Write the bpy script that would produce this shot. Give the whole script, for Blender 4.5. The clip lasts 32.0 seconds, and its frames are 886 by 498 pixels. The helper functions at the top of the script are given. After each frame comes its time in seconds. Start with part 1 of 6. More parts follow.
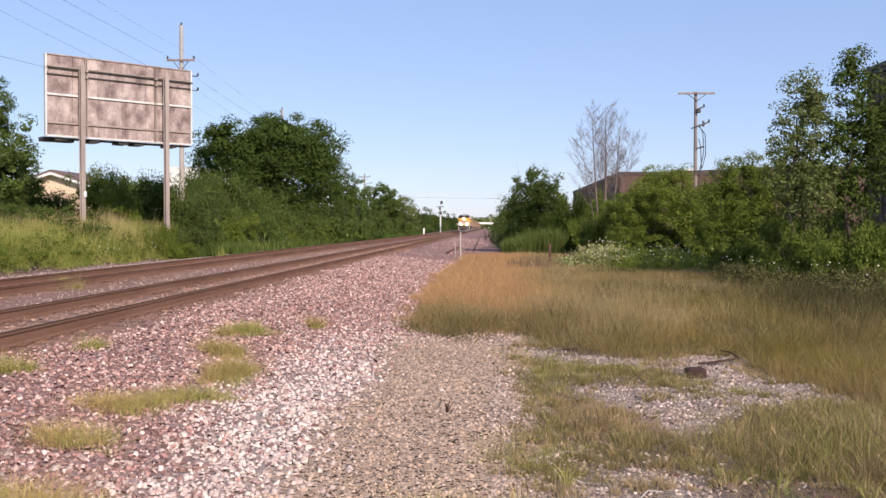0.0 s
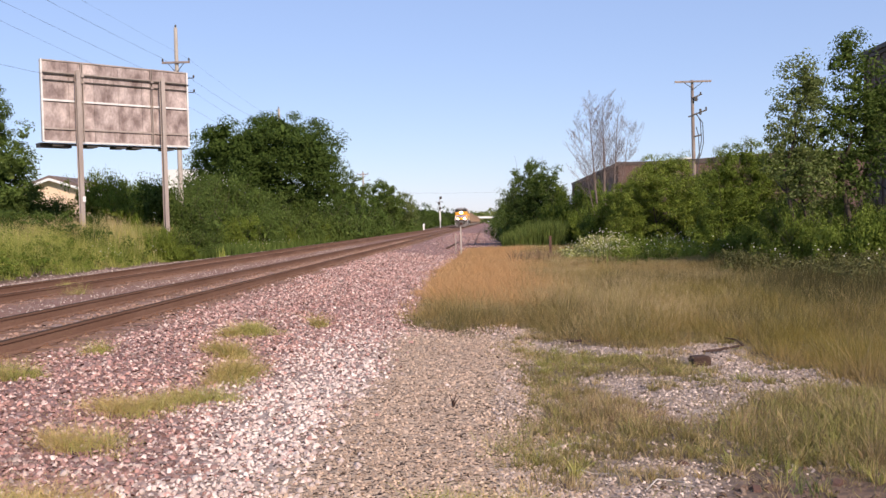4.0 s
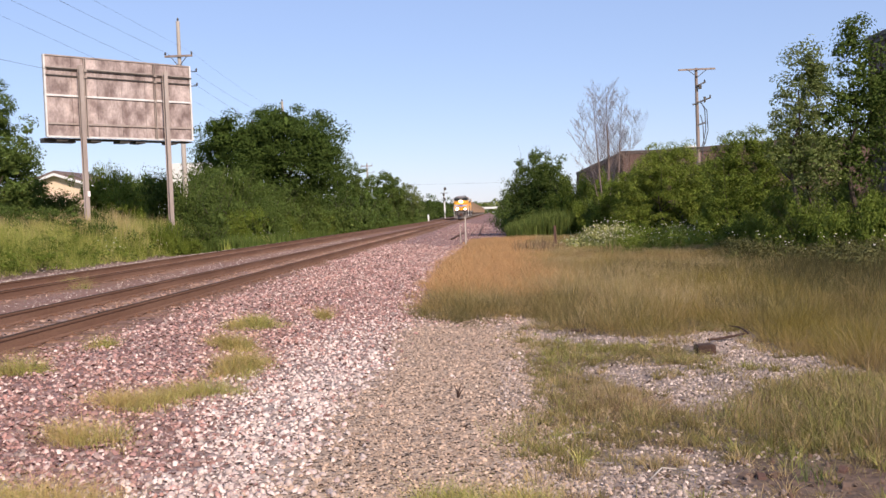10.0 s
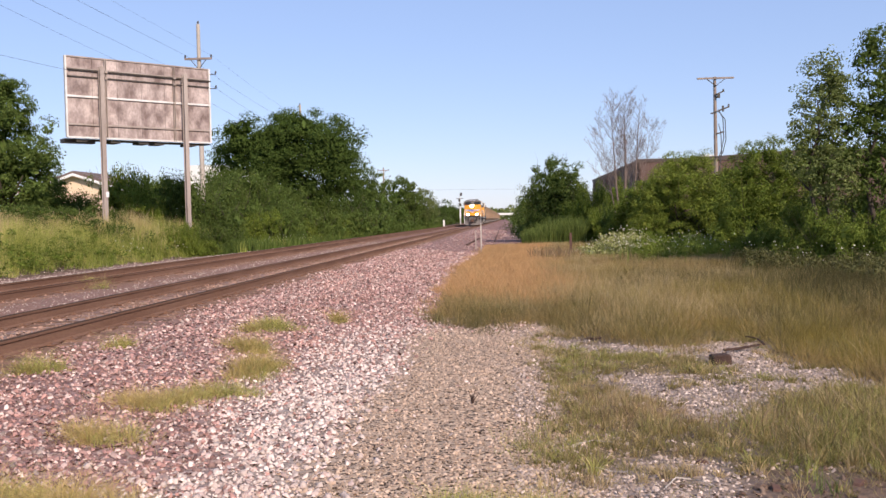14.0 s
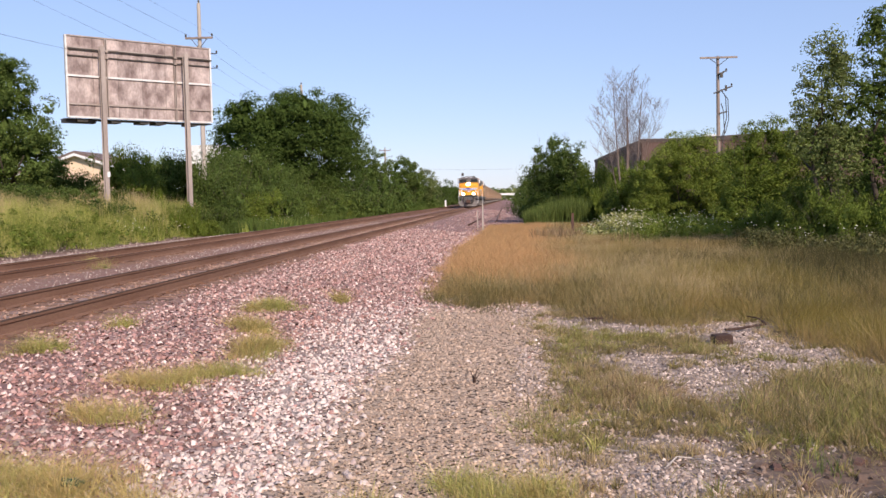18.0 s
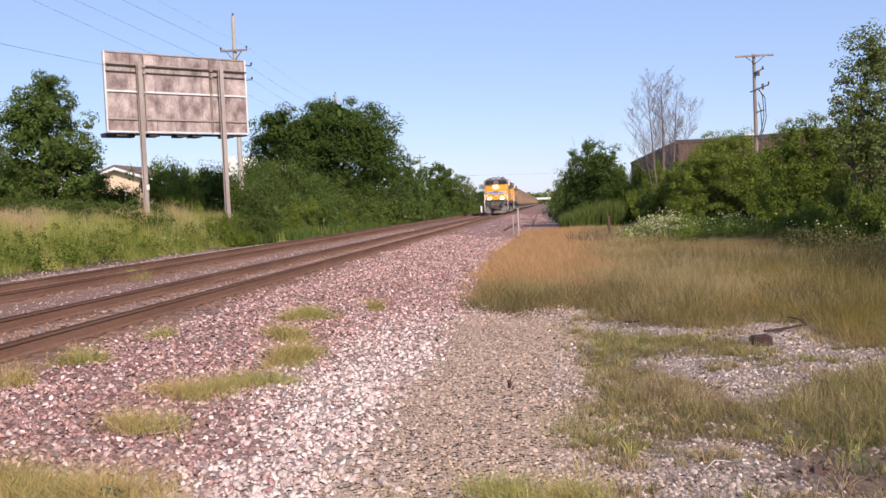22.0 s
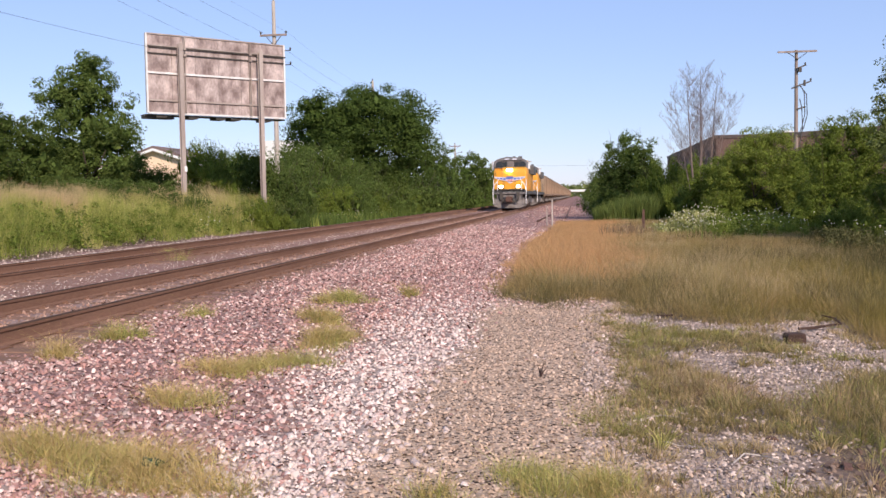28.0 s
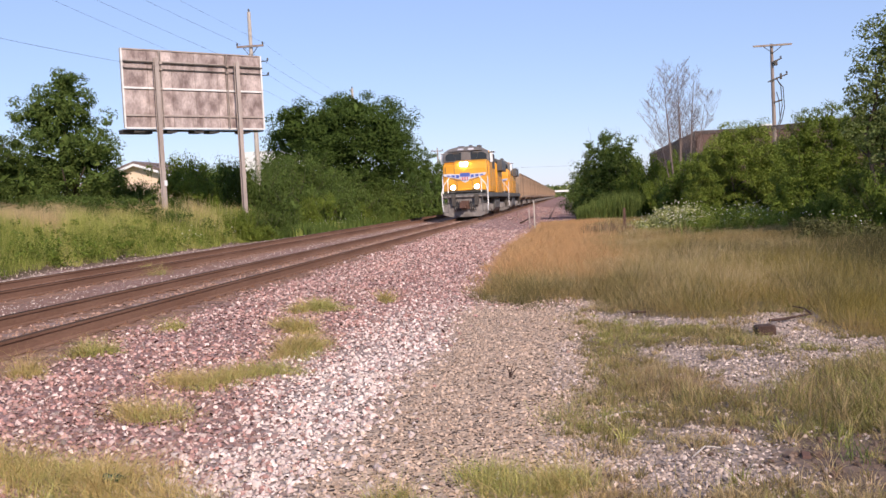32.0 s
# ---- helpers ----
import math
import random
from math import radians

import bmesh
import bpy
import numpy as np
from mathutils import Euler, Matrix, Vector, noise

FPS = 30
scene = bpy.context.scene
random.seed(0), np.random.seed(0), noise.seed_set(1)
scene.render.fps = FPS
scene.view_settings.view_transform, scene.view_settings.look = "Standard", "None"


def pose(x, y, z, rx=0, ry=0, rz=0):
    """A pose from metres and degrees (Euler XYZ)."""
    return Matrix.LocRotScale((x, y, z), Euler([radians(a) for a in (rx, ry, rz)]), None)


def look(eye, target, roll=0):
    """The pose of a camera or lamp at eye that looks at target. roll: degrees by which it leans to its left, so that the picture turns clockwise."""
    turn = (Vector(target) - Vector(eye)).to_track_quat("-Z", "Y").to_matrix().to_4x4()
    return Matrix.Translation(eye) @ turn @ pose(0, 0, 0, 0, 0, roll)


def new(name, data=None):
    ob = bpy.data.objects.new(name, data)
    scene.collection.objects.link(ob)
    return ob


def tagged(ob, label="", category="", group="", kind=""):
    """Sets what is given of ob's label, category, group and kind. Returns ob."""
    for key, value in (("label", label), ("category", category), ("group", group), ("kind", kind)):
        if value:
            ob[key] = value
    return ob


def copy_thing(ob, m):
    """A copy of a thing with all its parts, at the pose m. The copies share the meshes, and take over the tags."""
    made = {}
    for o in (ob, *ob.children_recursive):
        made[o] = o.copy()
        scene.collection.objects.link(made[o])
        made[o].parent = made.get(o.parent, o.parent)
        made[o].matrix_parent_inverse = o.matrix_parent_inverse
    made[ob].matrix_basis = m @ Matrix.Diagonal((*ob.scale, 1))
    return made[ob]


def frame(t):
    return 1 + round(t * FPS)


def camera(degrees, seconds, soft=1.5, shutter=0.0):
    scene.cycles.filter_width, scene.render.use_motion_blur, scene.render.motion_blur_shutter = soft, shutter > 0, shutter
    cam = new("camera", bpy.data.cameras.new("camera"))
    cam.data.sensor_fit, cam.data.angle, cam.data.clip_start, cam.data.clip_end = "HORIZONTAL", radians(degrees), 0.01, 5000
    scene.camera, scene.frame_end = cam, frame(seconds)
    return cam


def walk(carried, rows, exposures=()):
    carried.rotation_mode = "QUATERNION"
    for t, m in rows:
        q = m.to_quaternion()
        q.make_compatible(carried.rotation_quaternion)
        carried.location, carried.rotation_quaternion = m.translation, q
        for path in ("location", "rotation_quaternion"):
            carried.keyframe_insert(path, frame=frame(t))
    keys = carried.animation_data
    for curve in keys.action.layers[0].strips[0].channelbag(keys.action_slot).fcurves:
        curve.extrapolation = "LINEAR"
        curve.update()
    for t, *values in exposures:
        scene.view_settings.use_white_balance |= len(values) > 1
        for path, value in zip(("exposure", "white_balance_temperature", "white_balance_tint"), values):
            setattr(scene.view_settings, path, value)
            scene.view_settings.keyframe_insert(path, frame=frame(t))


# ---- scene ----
cam = camera(51.4, 32.0, soft=1.5)
PATH = [
    (0, pose(-0.022, 0.022, 1.605, 88.663, -0.113, 2.727)),
    (0.5, pose(-0.014, 0.018, 1.601, 88.862, 0.552, 2.598)),
    (1, pose(-0.018, 0.020, 1.602, 88.890, 0.813, 2.805)),
    (1.5, pose(-0.021, 0.023, 1.602, 88.671, 0.992, 2.751)),
    (2, pose(-0.029, 0.026, 1.605, 88.623, 1.032, 2.910)),
    (2.5, pose(-0.028, 0.022, 1.604, 88.776, 0.981, 2.905)),
    (3, pose(-0.030, 0.029, 1.603, 88.709, 1.497, 2.788)),
    (3.5, pose(-0.035, 0.024, 1.602, 88.575, 1.351, 2.666)),
    (5.5, pose(-0.022, 0.023, 1.605, 87.851, 2.013, 2.947)),
    (6, pose(-0.018, 0.001, 1.606, 87.876, 1.337, 2.690)),
    (6.5, pose(-0.025, 0.002, 1.605, 87.755, 1.112, 2.580)),
    (7, pose(-0.026, 0.005, 1.607, 87.835, 1.232, 2.684)),
    (7.5, pose(-0.022, 0.001, 1.607, 87.821, 1.733, 2.678)),
    (8, pose(-0.024, 0.009, 1.607, 87.731, 1.921, 2.589)),
    (8.5, pose(-0.027, 0.011, 1.605, 87.666, 1.870, 2.718)),
    (9, pose(-0.021, 0.025, 1.602, 87.703, 2.137, 2.906)),
    (9.5, pose(-0.018, 0.019, 1.602, 87.770, 1.926, 2.951)),
    (10, pose(-0.019, 0.029, 1.601, 87.815, 2.061, 3.003)),
    (10.5, pose(-0.017, 0.027, 1.605, 88.141, 1.984, 3.372)),
    (11, pose(-0.018, 0.023, 1.604, 88.496, 1.794, 3.435)),
    (11.5, pose(-0.016, 0.024, 1.605, 88.420, 1.597, 3.127)),
    (12, pose(-0.018, 0.019, 1.606, 88.404, 1.413, 3.204)),
    (12.5, pose(-0.021, 0.015, 1.604, 88.623, 1.333, 3.794)),
    (13, pose(-0.022, 0.015, 1.604, 88.563, 1.379, 4.066)),
    (13.5, pose(-0.023, 0.010, 1.604, 88.408, 1.364, 4.030)),
    (14, pose(-0.031, 0.006, 1.606, 88.176, 1.220, 3.966)),
    (14.5, pose(-0.036, 0.008, 1.607, 87.945, 1.687, 3.985)),
    (16.5, pose(-0.050, 0.011, 1.607, 87.643, 1.087, 3.987)),
    (17, pose(-0.044, 0.010, 1.603, 87.479, 1.193, 3.963)),
    (17.5, pose(-0.039, 0.011, 1.604, 87.127, 1.226, 4.024)),
    (18, pose(-0.033, 0.015, 1.602, 86.947, 1.208, 4.070)),
    (18.5, pose(-0.020, 0.013, 1.600, 86.868, 1.232, 4.270)),
    (19, pose(0.003, 0.012, 1.596, 86.800, 1.309, 4.740)),
    (19.5, pose(0.019, 0.021, 1.594, 86.656, 1.278, 5.399)),
    (20, pose(0.023, 0.016, 1.594, 86.774, 2.101, 5.989)),
    (20.5, pose(0.018, 0.006, 1.594, 87.037, 2.143, 6.460)),
    (21, pose(0.014, 0.006, 1.597, 87.170, 2.166, 6.592)),
    (21.5, pose(0.014, 0.014, 1.596, 87.370, 2.311, 6.647)),
    (22, pose(0.004, 0.021, 1.598, 87.394, 2.408, 6.305)),
    (22.5, pose(-0.006, 0.021, 1.599, 87.268, 2.243, 5.306)),
    (23, pose(-0.016, 0.018, 1.603, 87.119, 1.944, 5.190)),
    (23.5, pose(-0.026, -0.002, 1.604, 87.549, 1.807, 7.063)),
    (24, pose(-0.024, -0.015, 1.606, 87.926, 1.826, 7.937)),
    (24.5, pose(-0.019, -0.012, 1.609, 88.152, 1.733, 7.962)),
    (25, pose(-0.026, -0.006, 1.610, 88.581, 1.515, 8.068)),
    (25.5, pose(-0.012, -0.000, 1.603, 87.697, 1.513, 8.113)),
    (27.5, pose(-0.032, -0.055, 1.590, 86.414, 1.031, 8.444)),
    (28, pose(-0.020, -0.070, 1.589, 86.772, 0.852, 8.378)),
    (28.5, pose(0.005, -0.053, 1.592, 86.445, 0.922, 7.304)),
    (29, pose(0.055, -0.045, 1.588, 85.651, 1.179, 7.745)),
    (29.5, pose(0.109, -0.048, 1.582, 85.342, 1.590, 7.803)),
    (30, pose(0.133, -0.053, 1.575, 85.545, 1.805, 7.732)),
    (30.5, pose(0.150, -0.058, 1.584, 86.011, 2.286, 7.796)),
    (31, pose(0.158, -0.058, 1.584, 86.517, 2.597, 7.744)),
    (31.5, pose(0.177, -0.058, 1.580, 86.978, 2.851, 7.742)),
    (32, pose(0.175, -0.061, 1.580, 87.044, 2.885, 7.486)),
]
walk(cam, PATH, [(0.0, 0.06, 6480, 22), (6.0, 0.06, 6580, 22), (12.0, 0.06, 6530, 22), (18.0, 0.06, 6450, 22), (23.0, 0.06, 6340, 23), (32.0, 0.06, 6340, 23)])

# ---- world and sun ----
SUN_AZ, SUN_EL = radians(148), radians(34)      # clockwise from +y, the track's direction
world = bpy.data.worlds.new("world")
scene.world = world
world.use_nodes = True
wn = world.node_tree.nodes
sky = wn.new("ShaderNodeTexSky")
sky.sky_type, sky.sun_disc = "NISHITA", False
sky.sun_elevation, sky.sun_rotation = SUN_EL, SUN_AZ
sky.air_density, sky.dust_density, sky.ozone_density = 1.0, 0.2, 2.2
wn["Background"].inputs["Strength"].default_value = 0.125
cast = wn.new("ShaderNodeMix")
cast.data_type, cast.blend_type = "RGBA", "MIX"      # thin summer haze over the clear sky
cast.inputs[0].default_value, cast.inputs[7].default_value = 0.47, (3.2, 4.8, 7.75, 1)
world.node_tree.links.new(sky.outputs[0], cast.inputs[6])
world.node_tree.links.new(cast.outputs[2], wn["Background"].inputs["Color"])
sun = new("sun", bpy.data.lights.new("sun", "SUN"))
sun.data.energy, sun.data.angle, sun.data.color = 5.0, radians(0.6), (1.0, 0.9, 0.73)
to_sun = Vector((math.sin(SUN_AZ) * math.cos(SUN_EL), math.cos(SUN_AZ) * math.cos(SUN_EL), math.sin(SUN_EL)))
sun.matrix_world = look(to_sun * 100, (0, 0, 0))

# ---- materials ----


def surface(name, c1, c2, scale=3.0, rough=0.8, bump=0.3, fine=40.0, grain=0.25, metal=0.0, island=0.0, each=0.0, stretch=(1, 1, 1), hue=None, translucent=0.0, spec=0.3):
    """Two colours mixed by large noise, darkened and lightened by fine noise, with relief. island, each: spread of
    brightness from piece to piece; hue: a third colour that some pieces take."""
    m = bpy.data.materials.new(name)
    m.use_nodes = True
    n, l = m.node_tree.nodes, m.node_tree.links
    bsdf = n["Principled BSDF"]
    co = n.new("ShaderNodeTexCoord")
    mp = n.new("ShaderNodeMapping")
    mp.inputs["Scale"].default_value = stretch
    l.new(co.outputs["Object"], mp.inputs["Vector"])

    def noise_of(s, detail):
        t = n.new("ShaderNodeTexNoise")
        t.inputs["Scale"].default_value, t.inputs["Detail"].default_value = s, detail
        l.new(mp.outputs[0], t.inputs["Vector"])
        return t.outputs["Fac"]

    def ramp(sock, a, b, lo, hi):
        r = n.new("ShaderNodeMapRange")
        for i, v in enumerate((a, b, lo, hi)):
            r.inputs[i + 1].default_value = v
        l.new(sock, r.inputs[0])
        return r.outputs[0]

    def mix(kind, fac, a, b):
        x = n.new("ShaderNodeMix")
        x.data_type, x.blend_type = "RGBA", kind
        for i, v in ((0, fac), (6, a), (7, b)):
            if isinstance(v, bpy.types.NodeSocket):
                l.new(v, x.inputs[i])
            else:
                x.inputs[i].default_value = v if i == 0 else (*v, 1)
        return x.outputs[2]

    big, small = noise_of(scale, 5), noise_of(fine, 3)
    col = mix("MIX", ramp(big, 0.35, 0.65, 0, 1), c1, c2)
    geo = n.new("ShaderNodeNewGeometry")
    if hue:
        col = mix("MIX", ramp(geo.outputs["Random Per Island"], 0.45, 1.0, 0, 1), col, hue)

    def tone(sock, spread):
        return ramp(sock, 0, 1, 1 - spread, 1 + spread)

    value = n.new("ShaderNodeMath")
    value.operation = "MULTIPLY"
    l.new(tone(small, grain), value.inputs[0])
    value.inputs[1].default_value = 1.0
    out = value.outputs[0]
    if island or each:
        info = n.new("ShaderNodeObjectInfo")
        for sock, spread in ((geo.outputs["Random Per Island"], island), (info.outputs["Random"], each)):
            if spread:
                k = n.new("ShaderNodeMath")
                k.operation = "MULTIPLY"
                l.new(out, k.inputs[0])
                if sock == geo.outputs["Random Per Island"] and hue:
                    wrap = n.new("ShaderNodeMath")
                    wrap.operation = "MULTIPLY"
                    wrap.inputs[1].default_value = 7.31
                    l.new(sock, wrap.inputs[0])
                    fr = n.new("ShaderNodeMath")
                    fr.operation = "FRACT"
                    l.new(wrap.outputs[0], fr.inputs[0])
                    sock = fr.outputs[0]
                l.new(tone(sock, spread), k.inputs[1])
                out = k.outputs[0]
    grey = n.new("ShaderNodeCombineColor")
    for i in range(3):
        l.new(out, grey.inputs[i])
    col = mix("MULTIPLY", 1.0, col, grey.outputs[0])
    l.new(col, bsdf.inputs["Base Color"])
    bsdf.inputs["Roughness"].default_value, bsdf.inputs["Metallic"].default_value = rough, metal
    bsdf.inputs["Specular IOR Level"].default_value = spec
    if bump:
        b = n.new("ShaderNodeBump")
        b.inputs["Strength"].default_value, b.inputs["Distance"].default_value = bump, 0.02
        l.new(small, b.inputs["Height"])
        l.new(b.outputs[0], bsdf.inputs["Normal"])
    if translucent:
        t = n.new("ShaderNodeBsdfTranslucent")
        l.new(col, t.inputs["Color"])
        mx = n.new("ShaderNodeMixShader")
        mx.inputs[0].default_value = translucent
        l.new(bsdf.outputs[0], mx.inputs[1])
        l.new(t.outputs[0], mx.inputs[2])
        l.new(mx.outputs[0], n["Material Output"].inputs["Surface"])
    return m


def lamp_glow(name, colour, strength):
    m = bpy.data.materials.new(name)
    m.use_nodes = True
    b = m.node_tree.nodes["Principled BSDF"]
    b.inputs["Base Color"].default_value = (0.9, 0.88, 0.8, 1)
    b.inputs["Emission Color"].default_value, b.inputs["Emission Strength"].default_value = (*colour, 1), strength
    return m


def leaf(name, c1, c2, hue, spread=0.18, thin=0.24):
    return surface(name, c1, c2, scale=0.5, rough=0.75, bump=0, fine=2.0, grain=0.25, island=spread, each=0.14, hue=hue, translucent=thin, spec=0.12)


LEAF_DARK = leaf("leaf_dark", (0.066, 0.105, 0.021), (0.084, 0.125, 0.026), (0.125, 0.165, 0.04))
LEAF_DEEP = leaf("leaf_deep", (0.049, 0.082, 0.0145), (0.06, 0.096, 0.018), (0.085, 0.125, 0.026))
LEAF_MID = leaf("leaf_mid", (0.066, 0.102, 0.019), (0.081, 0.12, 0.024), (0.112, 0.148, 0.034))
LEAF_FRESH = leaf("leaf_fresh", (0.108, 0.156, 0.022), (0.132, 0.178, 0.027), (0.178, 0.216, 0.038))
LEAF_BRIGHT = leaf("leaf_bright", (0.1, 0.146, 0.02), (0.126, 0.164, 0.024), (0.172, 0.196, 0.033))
# leaf_bright about a third lighter, to look lit by the sun
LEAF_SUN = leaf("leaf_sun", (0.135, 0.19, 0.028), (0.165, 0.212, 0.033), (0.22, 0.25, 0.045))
LEAF_GREY = leaf("leaf_grey", (0.11, 0.145, 0.038), (0.14, 0.17, 0.05), (0.21, 0.24, 0.085))
LEAF_REED = leaf("leaf_reed", (0.13, 0.18, 0.036), (0.16, 0.2, 0.045), (0.21, 0.23, 0.06), 0.3, 0.4)
REED = leaf("reed", (0.13, 0.185, 0.042), (0.155, 0.205, 0.05), (0.2, 0.235, 0.062), 0.4, 0.4)
LEAF_PALE = leaf("leaf_pale", (0.3, 0.31, 0.1), (0.36, 0.37, 0.14), (0.48, 0.46, 0.21), 0.35, 0.4)
SEED_TAN = leaf("seed_tan", (0.68, 0.5, 0.27), (0.56, 0.42, 0.22), (0.48, 0.38, 0.18), 0.24, 0.5)
# weed colours kept dark to carry part of the trees' shade
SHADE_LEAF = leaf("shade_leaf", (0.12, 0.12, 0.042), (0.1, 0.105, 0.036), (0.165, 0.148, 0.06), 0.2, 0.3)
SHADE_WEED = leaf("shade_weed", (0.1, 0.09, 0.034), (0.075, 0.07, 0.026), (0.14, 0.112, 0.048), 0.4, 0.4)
VERGE_GREEN = leaf("verge_green", (0.28, 0.34, 0.07), (0.36, 0.385, 0.09), (0.5, 0.46, 0.145), 0.3, 0.45)
STRAW = leaf("straw", (0.72, 0.425, 0.2), (0.63, 0.385, 0.178), (0.56, 0.36, 0.155), 0.12, 0.5)
STRAW_GREEN = leaf("straw_green", (0.324, 0.26, 0.102), (0.26, 0.225, 0.084), (0.43, 0.325, 0.13), 0.3, 0.45)
STRAW_DULL = leaf("straw_dull", (0.5, 0.335, 0.135), (0.42, 0.29, 0.118), (0.37, 0.28, 0.112), 0.15, 0.5)
BASE_GRASS = leaf("base_grass", (0.195, 0.16, 0.062), (0.155, 0.132, 0.05), (0.25, 0.19, 0.08), 0.2, 0.35)
GOLD_GREEN = leaf("gold_green", (0.31, 0.24, 0.064), (0.255, 0.21, 0.056), (0.38, 0.275, 0.082), 0.18, 0.45)
WEED = leaf("weed_green", (0.15, 0.15, 0.04), (0.105, 0.108, 0.031), (0.24, 0.195, 0.07), 0.25, 0.25)
BROWN_GRASS = leaf("brown_grass", (0.3, 0.2, 0.112), (0.22, 0.155, 0.09), (0.37, 0.265, 0.145), 0.4, 0.2)
VERGE = leaf("verge_grass", (0.37, 0.4, 0.095), (0.49, 0.455, 0.145), (0.68, 0.56, 0.24), 0.18, 0.5)
VERGE_DRY = leaf("verge_dry", (0.65, 0.52, 0.247), (0.546, 0.455, 0.195), (0.429, 0.377, 0.143), 0.15, 0.5)
TUFT_GREEN = leaf("tuft_green", (0.25, 0.265, 0.07), (0.33, 0.315, 0.092), (0.46, 0.39, 0.14), 0.45, 0.2)
TUFT = leaf("tuft_grass", (0.44, 0.34, 0.12), (0.54, 0.4, 0.155), (0.62, 0.45, 0.2), 0.2, 0.25)
PETAL = surface("petal", (0.86, 0.81, 0.66), (0.8, 0.76, 0.6), bump=0, island=0.15, translucent=0.3)
BARK = surface("bark", (0.085, 0.065, 0.048), (0.055, 0.042, 0.03), 4, 0.9, 0.8, 30, 0.4, stretch=(1, 1, 0.25))
DEADWOOD = surface("dead_wood", (0.27, 0.2, 0.165), (0.19, 0.14, 0.118), 4, 0.85, 0.5, 30, 0.3, stretch=(1, 1, 0.25))
POLEWOOD = surface("pole_wood", (0.33, 0.265, 0.225), (0.23, 0.175, 0.145), 3, 0.85, 0.6, 40, 0.35, stretch=(1, 1, 0.15))
POLEGREY = surface("pole_wood_grey", (0.5, 0.44, 0.38), (0.38, 0.33, 0.28), 3, 0.85, 0.4, 40, 0.3, stretch=(1, 1, 0.15))
WIRE = surface("wire", (0.05, 0.05, 0.055), (0.08, 0.08, 0.08), bump=0, rough=0.5)
IRON = surface("dark_iron", (0.06, 0.055, 0.05), (0.1, 0.085, 0.07), 6, 0.6, 0.2, 60, 0.3, metal=0.3)
RAILSTEEL = surface("rail_rust", (0.165, 0.085, 0.052), (0.215, 0.118, 0.076), 2, 0.85, 0.25, 60, 0.3, stretch=(1, 0.2, 1))
RAILTOP = surface("rail_head", (0.08, 0.05, 0.036), (0.055, 0.036, 0.027), 2, 0.9, 0.05, 60, 0.2, stretch=(1, 0.1, 1), spec=0.05)
TIE = surface("tie_wood", (0.225, 0.125, 0.078), (0.155, 0.088, 0.056), 5, 0.9, 0.8, 40, 0.4, each=0.25, stretch=(0.3, 1, 1))
STONE_PINK = surface("ballast_pink", (0.38, 0.205, 0.162), (0.3, 0.165, 0.14), 0.6, 0.85, 0.3, 60, 0.3, island=0.62, hue=(0.56, 0.43, 0.365))
STONE_PALE = surface("ballast_pale", (0.73, 0.595, 0.51), (0.62, 0.495, 0.425), 0.6, 0.85, 0.3, 60, 0.25, island=0.36, hue=(0.54, 0.38, 0.325))
STONE_PATH = surface("path_gravel", (0.46, 0.325, 0.232), (0.4, 0.28, 0.198), 0.6, 0.9, 0.3, 80, 0.3, island=0.42, hue=(0.52, 0.385, 0.285))
STONE_GREY = surface("grey_gravel", (0.37, 0.28, 0.225), (0.27, 0.205, 0.165), 0.6, 0.9, 0.3, 80, 0.3, island=0.55, hue=(0.54, 0.43, 0.355))
STONE_RUST = surface("track_gravel", (0.31, 0.175, 0.12), (0.37, 0.225, 0.16), 0.8, 0.9, 0.3, 60, 0.3, island=0.35, hue=(0.34, 0.235, 0.175))
# board and metalwork
PLY = surface("weathered_board", (0.19, 0.138, 0.124), (0.52, 0.425, 0.385), 1.5, 0.8, 0.15, 9, 0.5, each=0.08, stretch=(1.2, 1, 0.7))
PALE_METAL = surface("pale_metal", (0.74, 0.72, 0.69), (0.6, 0.57, 0.53), 2, 0.6, 0.05, 30, 0.15, metal=0.1)
STEEL_POST = surface("post_steel", (0.41, 0.345, 0.3), (0.28, 0.225, 0.195), 1.5, 0.7, 0.1, 30, 0.2, stretch=(1, 1, 0.2))
BROWN_CLAD = surface("brown_cladding", (0.14, 0.08, 0.062), (0.11, 0.064, 0.05), 0.4, 0.6, 0.05, 12, 0.12)
BROWN_TRIM = surface("dark_trim", (0.07, 0.05, 0.045), (0.09, 0.065, 0.055), 1, 0.6, 0.05, 20, 0.12)
STUCCO = surface("tan_stucco", (0.8, 0.6, 0.42), (0.74, 0.55, 0.38), 0.6, 0.9, 0.2, 30, 0.08)
WHITE_PAINT = surface("white_paint", (0.8, 0.79, 0.76), (0.72, 0.71, 0.68), 1, 0.6, 0.05, 30, 0.08)
SHINGLE = surface("roof_shingle", (0.2, 0.14, 0.12), (0.15, 0.11, 0.1), 2, 0.9, 0.3, 20, 0.25)
YELLOW = surface("train_yellow", (0.76, 0.335, 0.015), (0.66, 0.285, 0.018), 0.7, 0.42, 0.03, 25, 0.12, spec=0.5)
TRAIN_GREY = surface("train_grey", (0.115, 0.11, 0.105), (0.08, 0.075, 0.07), 0.8, 0.55, 0.05, 30, 0.2)
TRUCK_GREY = surface("truck_grey", (0.28, 0.255, 0.235), (0.14, 0.12, 0.105), 2.5, 0.75, 0.1, 20, 0.4)
ROOF_GREY = surface("train_roof_grey", (0.19, 0.18, 0.178), (0.135, 0.128, 0.125), 0.8, 0.5, 0.05, 30, 0.2)
RED = surface("train_red", (0.55, 0.06, 0.04), (0.48, 0.05, 0.04), 1, 0.45, 0.02)
